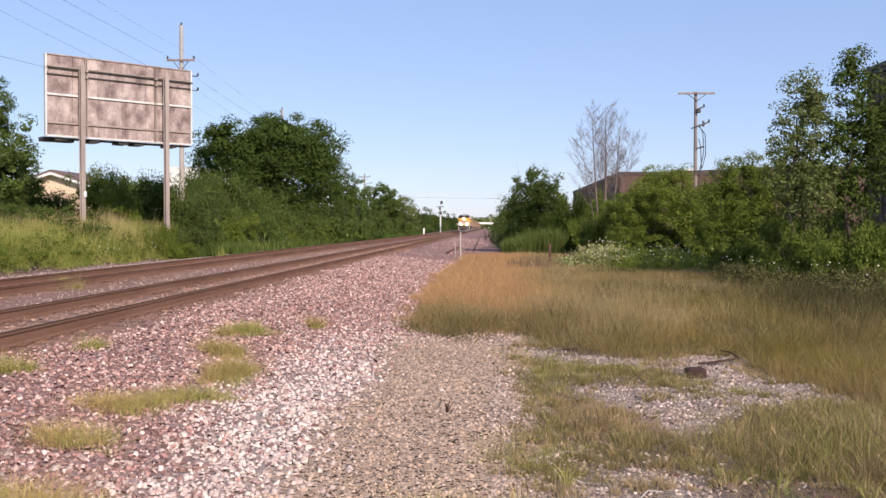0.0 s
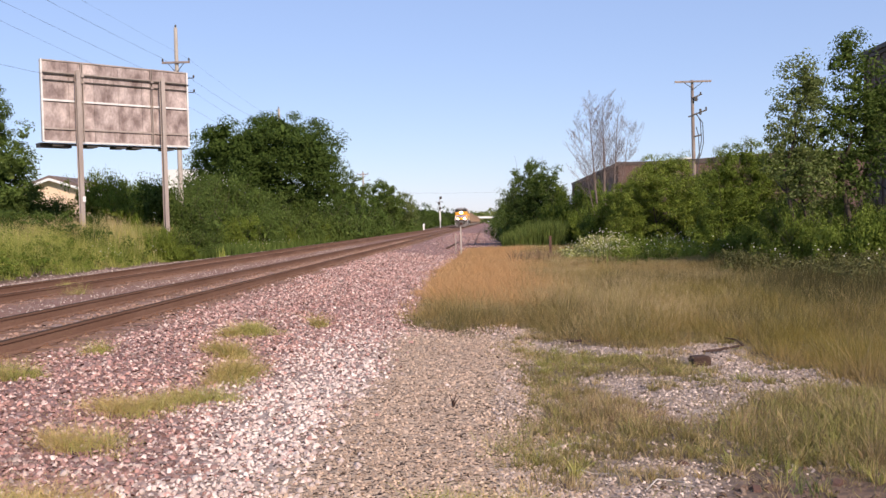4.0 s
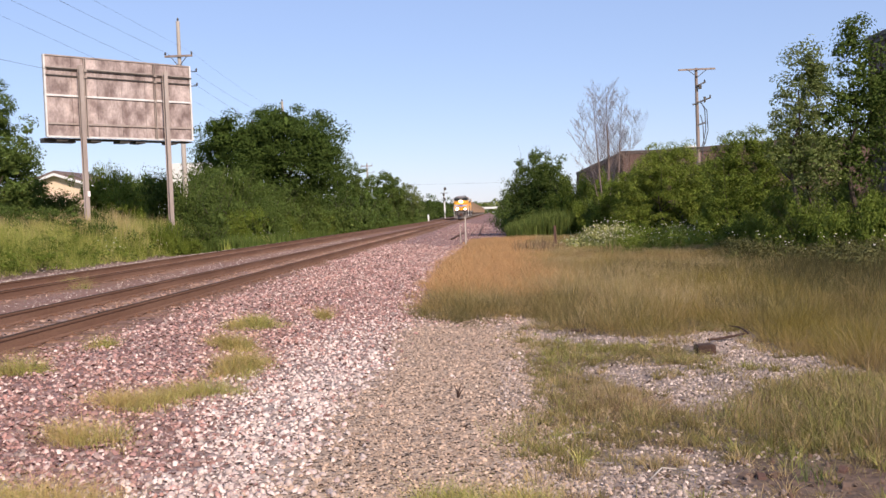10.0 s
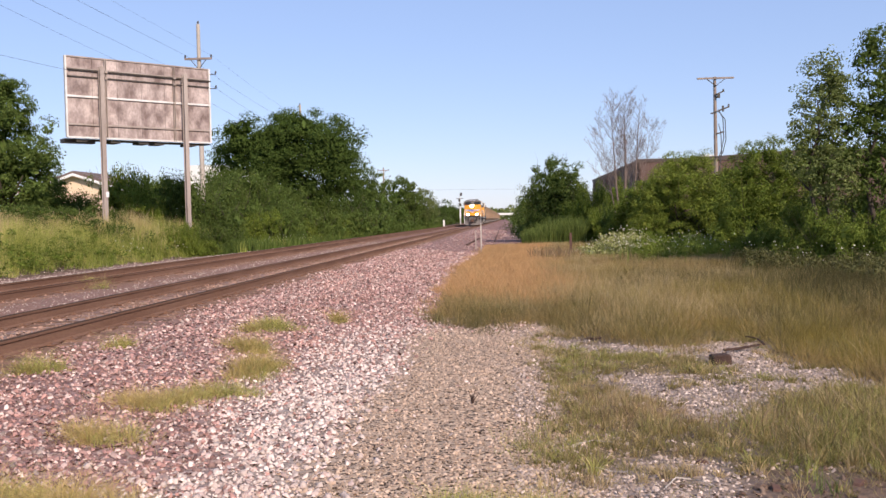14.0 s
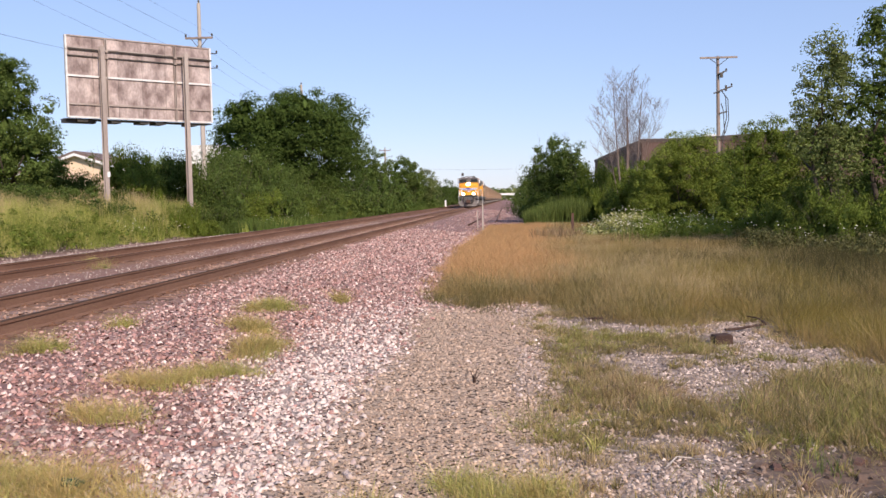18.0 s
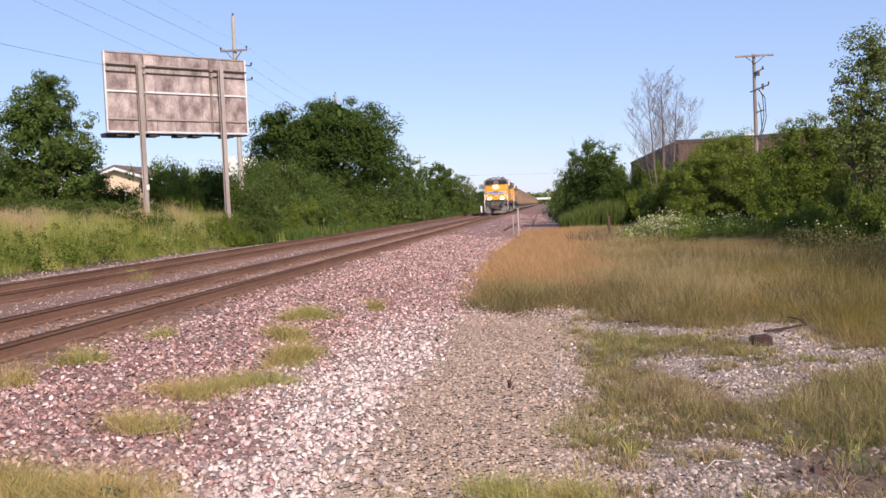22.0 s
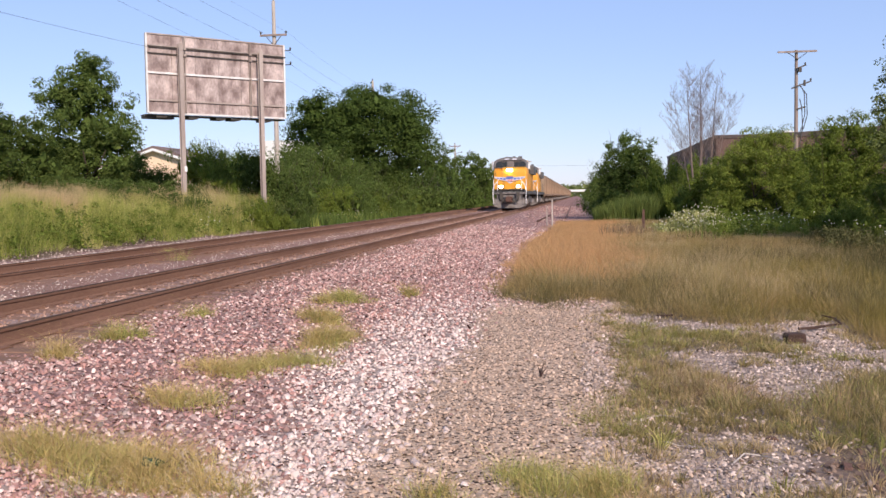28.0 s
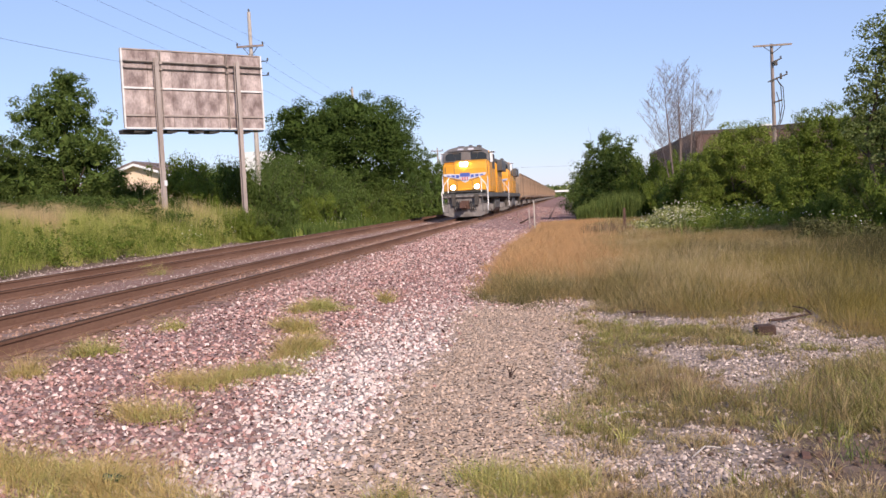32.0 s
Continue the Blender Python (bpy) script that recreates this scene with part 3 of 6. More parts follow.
def loose_stones():
    """The largest stones nearest to the path, each one by itself."""
    ground = bpy.data.objects["ground"]
    shapes, faces = rock_shapes(8)
    under = np.array([(4, 3, 2), (4, 2, 1), (4, 1, 0)])
    kinds = [[np_mesh("stone", v * np.array([0.5, 0.45, 0.5]), np.concatenate([faces, under]), [m]) for v in shapes] for m in (STONE_PINK, STONE_PALE, STONE_PATH)]
    rs = np.random.default_rng(17)
    for k in range(280):
        x, y = rs.uniform(-2.9, 0.2), 4.7 + 3.2 * rs.uniform() ** 1.3
        s = rs.uniform(0.04, 0.075)
        m = 2 if x > -0.9 else int(rs.uniform() < (x + 3.0) / 1.7)
        if m == 2:
            s *= 0.38
        o = new("stone", kinds[m][k % 8])
        o.parent = ground
        o.matrix_basis = pose(x, y, float(land(x, y)) + s * 0.08, rs.normal() * 14, rs.normal() * 14, rs.uniform(0, 360)) @ Matrix.Diagonal((s, s, s, 1))


loose_stones()

# ---- tracks ----
def track(name, cx, label):
    t = empty(name, (0, 0, 0), label, "railway track")
    t["kind"] = "structure"
    prof = [(-0.075, 0.0), (0.075, 0.0), (0.075, 0.012), (0.022, 0.03), (0.018, 0.128), (0.033, 0.137), (0.035, 0.165), (0.03, 0.172), (-0.03, 0.172), (-0.035, 0.165), (-0.033, 0.137), (-0.018, 0.128), (-0.022, 0.03), (-0.075, 0.012)]
    for s in (-0.75, 0.75):
        bm = bmesh.new()
        prism(bm, [(cx + s + u, 0.228 + v) for u, v in prof], -30, 1500)
        r = part("rail", bm, RAILSTEEL, t)
        r.data.materials.append(RAILTOP)
        for p in r.data.polygons:
            if p.center.z > 0.385:
                p.material_index = 1
    bm = boxes((cx - 1.3, cx + 1.3, -0.115, 0.115, 0.05, 0.228))
    me = bpy.data.meshes.new("tie")
    bmesh.ops.bevel(bm, geom=list(bm.edges), offset=0.012, segments=1, affect="EDGES")
    bm.to_mesh(me)
    bm.free()
    me.materials.append(TIE)
    plates = bpy.data.meshes.new("tie_plate")
    bm = bmesh.new()
    for s in (-0.75, 0.75):
        box(bm, cx + s - 0.17, cx + s + 0.17, -0.09, 0.09, 0.226, 0.243)
        for u in (-0.1, 0.1):
            box(bm, cx + s + u - 0.012, cx + s + u + 0.012, -0.05, -0.02, 0.24, 0.262)
    bm.to_mesh(plates)
    bm.free()
    plates.materials.append(RAILSTEEL)
    for i in range(150):
        y = 2 + i * 0.53
        o = new("tie", me)
        o.parent = t
        o.matrix_basis = pose(0.03 * math.sin(i * 2.7), y + 0.02 * math.sin(i * 5.1), 0, 0, 0, 0.8 * math.sin(i * 1.9))
        if i < 120:
            o = new("tie_plate", plates)
            o.parent = t
            o.matrix_basis = pose(0, y + 0.02 * math.sin(i * 5.1), 0)
    bm = bmesh.new()
    for i in range(600):
        y = 2 + (150 + i) * 0.53
        box(bm, cx - 1.3, cx + 1.3, y - 0.115, y + 0.115, 0.1, 0.226)
    tagged(part("far_ties", bm, TIE, t), kind="stuff")


track("track_near", -6.26, "rusty double-railed track on half-buried wooden ties")
track("track_far", -10.41, "rusty far track parallel to the other on wooden ties")

# ---- train ----
RAIL_TOP, TRACK_X, WHEEL_R = 0.4, -6.26, 0.52


def wheelset(parent, y, r=WHEEL_R):
    """Two wheels on an axle; it turns about its own middle."""
    bm = bmesh.new()
    tube(bm, [(-0.95, 0, 0), (0.95, 0, 0)], 0.09, 10)
    for s in (-1, 1):
        tube(bm, [(s * 0.67, 0, 0), (s * 0.69, 0, 0), (s * 0.71, 0, 0), (s * 0.84, 0, 0)], [r + 0.03, r + 0.03, r, r - 0.01], 20)
        tube(bm, [(s * 0.84, 0, 0), (s * 0.9, 0, 0)], [0.2, 0.16], 12)
    w = part("wheelset", bm, WHEEL, parent)
    w.matrix_basis = pose(0, y, r)
    return w


def bogie(parent, y0, axles, reach, turning, heavy=True):
    """A truck: side frames, springs and journal boxes as one part, its wheelsets as parts of their own."""
    bm = bmesh.new()
    a, b = axles[0] - reach, axles[-1] + reach
    for s in (-1, 1):
        x0, x1 = sorted((s * 0.98, s * 1.18))
        prism(bm, [(a, 0.62), (a + 0.25, 0.5), (b - 0.25, 0.5), (b, 0.62), (b, 0.78), (b - 0.5, 0.9), (a + 0.5, 0.9), (a, 0.78)], x0, x1, "x")
        for ax in axles:
            box(bm, *sorted((s * 1.1, s * 1.3)), ax - 0.19, ax + 0.19, 0.36, 0.7)
            if heavy:
                for d in (-0.33, 0.33):
                    disc(bm, (s * 1.22, ax + d, 0.66), 0.1, 0.34, "z", 8)
        for ax in (axles[0] + axles[-1]) / 2, :
            box(bm, *sorted((s * 1.12, s * 1.26)), ax - 0.45, ax + 0.45, 0.4, 0.86)
    box(bm, -1.0, 1.0, (a + b) / 2 - 0.25, (a + b) / 2 + 0.25, 0.55, 0.95)
    part("bogie_frame", bm, TRUCK_GREY, parent)
    for ax in axles:
        turning.append(wheelset(parent, ax))


def handrail(parent, points, posts, r=0.022, material=None):
    bm = bmesh.new()
    tube(bm, points, r, 6)
    for p, q in posts:
        tube(bm, [p, q], r * 0.9, 6)
    part("handrail", bm, material or WHITE_PAINT, parent)


def locomotive(name, lit, turning, label):
    """Six-axle diesel with a wide nose; its front is at y = 0 and looks towards -y; z = 0 is the rail's top."""
    t = empty(name, (TRACK_X, 250, RAIL_TOP), label, "locomotive", "train")
    L = 22.4
    # frame, deck and pilot
    part("underframe", boxes((-1.5, 1.5, 0.75, L - 0.75, 1.32, 1.66), (-0.75, 0.75, 0.9, L - 0.9, 0.95, 1.34)), TRAIN_GREY, t, bevel=0.02)
    for s in (-1, 1):
        part("side_sill", boxes((*sorted((s * 1.5, s * 1.56)), 0.8, L - 0.8, 1.36, 1.6)), TRAIN_GREY, t)
    bm = bmesh.new()
    prism(bm, [(-1.5, 0.28), (-0.9, 0.1), (0.9, 0.1), (1.5, 0.28), (1.5, 0.8), (1.18, 0.86), (-1.18, 0.86), (-1.5, 0.8)], 0.35, 0.5)
    for s in (-1, 1):
        prism(bm, [(0.35, 0.28), (0.9, 0.3), (1.1, 0.8), (0.35, 0.8)], *sorted((s * 1.42, s * 1.5)), "x")
    part("pilot", bm, TRUCK_GREY, t, "scuffed grey pilot plough", bevel=0.015)
    bm = boxes((-1.48, 1.48, 0.4, 0.85, 0.86, 0.96), (-1.15, 1.15, 0.5, 0.8, 0.96, 1.4))
    part("end_plate", bm, TRUCK_GREY, t, bevel=0.015)
    part("porch", boxes((-1.5, 1.5, 0.34, 1.0, 1.4, 1.5)), TRUCK_GREY, t, bevel=0.015)
    # dark box added for the shaded gap below the nose
    part("nose_foot", boxes((-1.3, 1.3, 1.0, 2.2, 1.5, 1.83)), IRON, t)
    for s in (-1, 1):
        bm = bmesh.new()
        for k in range(4):
            box(bm, *sorted((s * 1.16, s * 1.5)), 0.34 + 0.06 * k, 0.8, 0.42 + 0.31 * k, 0.46 + 0.31 * k)
        box(bm, *sorted((s * 1.13, s * 1.17)), 0.34, 0.8, 0.35, 1.6)
        part("step_well", bm, TRAIN_GREY, t)
        part("buffer_block", boxes((*sorted((s * 0.62, s * 0.88)), 0.16, 0.5, 0.85, 1.55)), IRON, t, bevel=0.03)
    bm = boxes((-0.16, 0.16, -0.25, 0.5, 0.72, 1.06), (-0.26, 0.26, 0.1, 0.42, 0.62, 1.16), (-0.3, 0.05, -0.42, -0.12, 0.7, 1.08))
    part("coupler", bm, RUSTY, t, "rusty knuckle coupler", bevel=0.03)
    for x in (-0.62, -0.5, -0.38, 0.36, 0.48, 0.6):
        part("air_hose", tube(bmesh.new(), [(x, 0.4, 1.15), (x, 0.22, 1.02), (x + 0.02, 0.14, 0.75), (x + 0.1, 0.2, 0.5)], 0.035, 6), RUBBER, t)
    # nose and cab
    bm = bmesh.new()
    prism(bm, [(0.95, 1.82), (1.02, 3.3), (1.25, 3.58), (2.3, 3.72), (2.3, 1.82)], -1.47, 1.47, "x")
    nose = part("nose", bm, YELLOW, t, "yellow wide nose", bevel=0.07)
    bm = bmesh.new()
    prism(bm, [(1.0, 3.2), (1.1, 3.72), (2.12, 3.88), (2.12, 3.2)], -0.72, 1.42, "x")
    part("nose_hood", bm, YELLOW, nose, bevel=0.05)
    part("nose_door", boxes((-1.28, -0.72, 0.955, 1.0, 1.85, 3.55)), YELLOW, nose, bevel=0.02)
    for x in (-0.715, -1.31):
        part("door_seam", boxes((x, x + 0.025, 0.95, 1.01, 1.8, 3.4)), IRON, nose)
    # coloured dark to deepen the shaded gap under the nose
    part("anti_climber", boxes((-1.4, 1.4, 0.62, 0.96, 1.72, 1.8)), IRON, t, bevel=0.02)
    bm = bmesh.new()
    prism(bm, [(2.2, 1.7), (2.2, 3.75), (2.42, 4.48), (4.9, 4.52), (4.9, 1.7)], -1.53, 1.53, "x")
    cab = part("cab", bm, YELLOW, t, "yellow cab body", bevel=0.04)
    bm = bmesh.new()
    prism(bm, [(-1.56, 4.2), (-1.5, 4.46), (-1.1, 4.68), (-0.5, 4.8), (0.5, 4.8), (1.1, 4.68), (1.5, 4.46), (1.56, 4.2), (1.54, 3.78), (-1.54, 3.78)], 2.16, 5.0)
    part("cab_roof", bm, ROOF_GREY, cab, "grey cab roof and window surround", bevel=0.03)
    for s, inner in ((-1, 0.32), (1, 0.3)):
        pane = [(s * inner, 3.86), (s * 1.4, 3.82), (s * 1.42, 4.2), (s * 1.22, 4.4), (s * inner, 4.42)]
        part("windscreen", prism(bmesh.new(), pane, 2.125, 2.165), GLASS, cab)
        bm = bmesh.new()
        tube(bm, [(u, 2.13, v) for u, v in pane + pane[:1]], 0.028, 5)
        part("window_frame", bm, ROOF_GREY, cab)
        part("sun_visor", boxes((*sorted((s * 0.45, s * 0.85)), 2.1, 2.13, 4.3, 4.38)), IRON, cab)
        part("wiper", tube(bmesh.new(), [(s * 0.9, 2.1, 4.42), (s * 0.7, 2.1, 3.95)], 0.015, 4), IRON, cab)
    part("window_post", boxes((-0.3, 0.28, 2.1, 2.17, 3.8, 4.5)), ROOF_GREY, cab)
    part("roof_brow", boxes((-1.1, 1.1, 2.02, 2.3, 4.5, 4.56)), ROOF_GREY, cab, bevel=0.02)
    for s in (-1, 1):
        for y0, y1 in ((2.6, 3.4), (3.5, 4.3)):
            part("side_window", boxes((*sorted((s * 1.535, s * 1.57)), y0, y1, 3.72, 4.35)), GLASS, cab)
        part("window_visor", boxes((*sorted((s * 1.55, s * 1.85)), 2.5, 4.4, 4.4, 4.43)), WHITE_PAINT, cab)
        part("mirror", boxes((*sorted((s * 1.6, s * 1.78)), 2.45, 2.48, 3.7, 4.3)), WHITE_PAINT, cab)
    part("roof_hatch", boxes((-0.5, -0.1, 2.25, 2.5, 4.78, 4.84)), IRON, cab)
    part("antenna_dome", boxes((0.2, 0.42, 2.3, 2.8, 4.79, 4.88)), IRON, cab, bevel=0.03)
    for k in range(3):
        part("horn", tube(bmesh.new(), [(0.75 + 0.1 * k, 3.4, 4.76), (0.75 + 0.1 * k, 3.0, 4.84)], [0.03, 0.07], 8), IRON, cab)
    for x in (-0.55, 0.15):
        part("plate_panel", boxes((x, x + 0.4, 2.12, 2.16, 4.53, 4.68)), SILVER, cab)
    # emblem: plain wings and shield
    for s in (-1, 1):
        part("emblem_wing", prism(bmesh.new(), [(s * 0.34, 2.58), (s * 1.38, 2.82), (s * 1.44, 2.98), (s * 0.34, 2.92)], 0.915, 0.945), SILVER, nose, "silver wing shape")
    for s in (-1, 1):
        for k in range(3):
            part("emblem_bar", prism(bmesh.new(), [(s * (0.38 + 0.3 * k), 2.66 + 0.05 * k), (s * (0.6 + 0.3 * k), 2.7 + 0.05 * k), (s * (0.6 + 0.3 * k), 2.88), (s * (0.38 + 0.3 * k), 2.86)], 0.9, 0.917), BLUE, nose)
    bm = bmesh.new()
    prism(bm, [(-0.33, 2.74), (-0.33, 3.0), (0.33, 3.0), (0.33, 2.74)], 0.905, 0.945)
    part("shield_top", bm, BLUE, nose)
    bm = bmesh.new()
    prism(bm, [(-0.33, 2.74), (0.33, 2.74), (0.26, 2.48), (0.0, 2.34), (-0.26, 2.48)], 0.905, 0.945)
    part("shield", bm, SILVER, nose)
    for k in range(3):
        part("shield_stripe", boxes((-0.2 + 0.16 * k, -0.12 + 0.16 * k, 0.897, 0.907, 2.5, 2.73)), RED, nose)
    # lights
    lens = GLOW if lit else GLOW_OFF
    bm = boxes((-0.32, 0.22, 1.0, 1.12, 3.42, 3.72))
    part("headlight_box", bm, TRAIN_GREY, nose, bevel=0.03)
    for x in (-0.18, 0.08):
        part("headlight", disc(bmesh.new(), (x, 0.985, 3.57), 0.14, 0.05), lens, nose, "lit round headlight" if lit else "")
    for s in (-1, 1):
        part("ditch_light_box", boxes((*sorted((s * 0.64, s * 0.94)), 0.62, 0.9, 1.92, 2.2)), TRAIN_GREY, t, bevel=0.02)
        part("ditch_light", disc(bmesh.new(), (s * 0.79, 0.605, 2.06), 0.14, 0.04), lens, t, "lit ditch light" if lit else "")
    # rails at the front and sides
    for s in (-1, 1):
        handrail(t, [(s * 1.48, 0.34, 0.5), (s * 1.52, 0.3, 1.7), (s * 1.4, 0.4, 2.2), (s * 0.98, 0.42, 2.72)], [((s * 1.1, 0.36, 1.7), (s * 1.1, 0.42, 2.56))], 0.03)
        handrail(t, [(s * 1.47, 0.84, 0.5), (s * 1.5, 0.86, 2.7)], [], 0.03)
    handrail(t, [(-0.95, 0.5, 2.66), (-0.5, 0.48, 2.5), (0.5, 0.48, 2.5), (0.95, 0.5, 2.66)], [((x, 0.5, 1.7), (x, 0.48, 2.5)) for x in (-0.5, 0.5)], 0.022, IRON)
    for s in (-1, 1):
        ys = [5.6 + 1.9 * k for k in range(8)]
        handrail(t, [(s * 1.5, 5.3, 2.7), (s * 1.5, L - 1.5, 2.7)], [((s * 1.5, y, 1.66), (s * 1.5, y, 2.7)) for y in ys], 0.014, TRAIN_GREY)
    # long hood in its sections
    for name_, y0, y1, w, top, mat, roof in (("inverter_cabinet", 5.0, 7.6, 1.5, 4.1, YELLOW, ROOF_GREY), ("engine_hood", 7.6, 15.4, 0.98, 4.15, YELLOW, TRAIN_GREY), ("radiator_hood", 15.4, 21.2, 1.1, 4.2, YELLOW, TRAIN_GREY)):
        bm = bmesh.new()
        prism(bm, [(-w, 1.7), (-w, top - 0.2), (-w + 0.25, top), (w - 0.25, top), (w, top - 0.2), (w, 1.7)], y0, y1)
        hood = part(name_, bm, mat, t, bevel=0.03)
        part("hood_roof", boxes((-w + 0.1, w - 0.1, y0 + 0.05, y1 - 0.05, top - 0.01, top + 0.18)), roof, hood, bevel=0.05)
        n = int((y1 - y0) / 0.95)
        for s in (-1, 1):
            for k in range(n):
                y = y0 + 0.1 + k * (y1 - y0 - 0.2) / n
                part("hood_door", boxes((*sorted((s * w, s * (w + 0.02))), y + 0.03, y + (y1 - y0 - 0.2) / n - 0.03, 1.85, 3.3)), mat, hood)
    for s in (-1, 1):
        part("radiator_grille", boxes((*sorted((s * 1.1, s * 1.5)), 15.8, 20.8, 3.5, 4.32)), TRAIN_GREY, t, bevel=0.06)
        part("dynamic_brake_grille", boxes((*sorted((s * 1.2, s * 1.54)), 5.1, 7.4, 3.35, 4.4)), IRON, t, bevel=0.05)
    part("exhaust_stack", boxes((-0.45, 0.45, 10.2, 11.0, 4.3, 4.62)), IRON, t, bevel=0.04)
    for k in range(3):
        bm = disc(bmesh.new(), (0, 16.7 + 1.5 * k, 4.44), 0.62, 0.12, "z", 20)
        part("roof_fan", bm, IRON, t)
    bm = bmesh.new()
    prism(bm, [(-1.35, 0.55), (-1.15, 0.3), (1.15, 0.3), (1.35, 0.55), (1.35, 1.2), (-1.35, 1.2)], 8.6, 13.4)
    part("fuel_tank", bm, TRAIN_GREY, t, bevel=0.05)
    bogie(t, 0, (2.6, 4.65, 6.7), 0.8, turning)
    bogie(t, 0, (15.6, 17.65, 19.7), 0.8, turning)
    part("rear_coupler", boxes((-0.16, 0.16, L - 0.75, L + 0.3, 0.72, 1.06), (-1.45, 1.45, L - 0.8, L - 0.7, 0.5, 1.7)), IRON, t)
    return t


def wagon(turning):
    """Steep-sided open wagon with ribbed sides, loaded with coal."""
    t = empty("coal_wagon", (TRACK_X, 250, RAIL_TOP), "tan-brown ribbed open coal wagon in a long train", "railway wagon", "wagons of the train")
    L = 15.9
    bm = bmesh.new()
    prism(bm, [(-1.48, 3.85), (-1.48, 1.35), (-0.7, 0.75), (0.7, 0.75), (1.48, 1.35), (1.48, 3.85), (1.4, 3.85), (1.4, 1.4), (0.6, 0.85), (-0.6, 0.85), (-1.4, 1.4), (-1.4, 3.85)], 0.9, L - 0.9)
    body = part("body", bm, HOPPER, t)
    for y0, y1 in ((0.82, 0.9), (L - 0.9, L - 0.82)):
        bm = bmesh.new()
        prism(bm, [(-1.48, 3.85), (-1.48, 1.35), (1.48, 1.35), (1.48, 3.85)], y0, y1)
        part("end_wall", bm, HOPPER, t)
    for s in (-1, 1):
        part("top_rail", boxes((*sorted((s * 1.4, s * 1.58)), 0.8, L - 0.8, 3.84, 3.98)), HOPPER_TRIM, t)
        part("side_sill", boxes((*sorted((s * 1.38, s * 1.56)), 0.5, L - 0.5, 1.2, 1.42)), HOPPER_TRIM, t)
        me = None
        for k in range(13):
            y = 1.0 + k * (L - 2.0) / 12
            if me is None:
                o = part("rib", boxes((*sorted((s * 1.48, s * 1.57)), -0.06, 0.06, 1.42, 3.84)), HOPPER_TRIM, t)
                me = o.data
            else:
                o = new("rib", me)
                o.parent = t
            o.matrix_basis = pose(0, y, 0)
    bm = bmesh.new()
    n = 14
    rows = []
    for j in range(n + 1):
        y = 1.0 + (L - 2) * j / n
        rows.append([bm.verts.new((x, y, 3.55 + 0.4 * (1 - (x / 1.4) ** 2) + 0.1 * math.sin(y * 2.1 + x * 3))) for x in (-1.4, -0.9, -0.3, 0.3, 0.9, 1.4)])
    for a, b in zip(rows, rows[1:]):
        for k in range(5):
            bm.faces.new((a[k], a[k + 1], b[k + 1], b[k]))
    part("coal_load", bm, COAL, t)
    part("underframe", boxes((-0.3, 0.3, -0.15, L + 0.1, 0.85, 1.15), (-1.4, 1.4, 0.35, 0.75, 0.95, 1.3), (-1.4, 1.4, L - 0.75, L - 0.35, 0.95, 1.3)), HOPPER_TRIM, t)
    handrail(t, [(1.5, 0.4, 0.9), (1.5, 0.4, 3.0)], [((1.2, 0.4, 1.2 + 0.35 * k), (1.5, 0.4, 1.2 + 0.35 * k)) for k in range(5)], 0.02, HOPPER_TRIM)
    bogie(t, 0, (1.3, 3.05), 0.4, turning, heavy=False)
    bogie(t, 0, (L - 3.05, L - 1.3), 0.4, turning, heavy=False)
    return t, L


lead_wheels, mid_wheels, wagon_wheels = [], [], []
lead = locomotive("lead_locomotive", True, lead_wheels, "yellow and grey diesel locomotive with lit headlights on the near track")
second = locomotive("second_locomotive", False, mid_wheels, "yellow diesel locomotive coupled behind the leading one")
first_wagon, WAGON_L = wagon(wagon_wheels)
TRAIN = [(lead, 0.0), (second, 23.1), (first_wagon, 46.2)]
for k in range(1, 26):
    TRAIN.append((copy_thing(first_wagon, pose(TRACK_X, 300 + 16.3 * k, RAIL_TOP)), 46.2 + 16.3 * k))


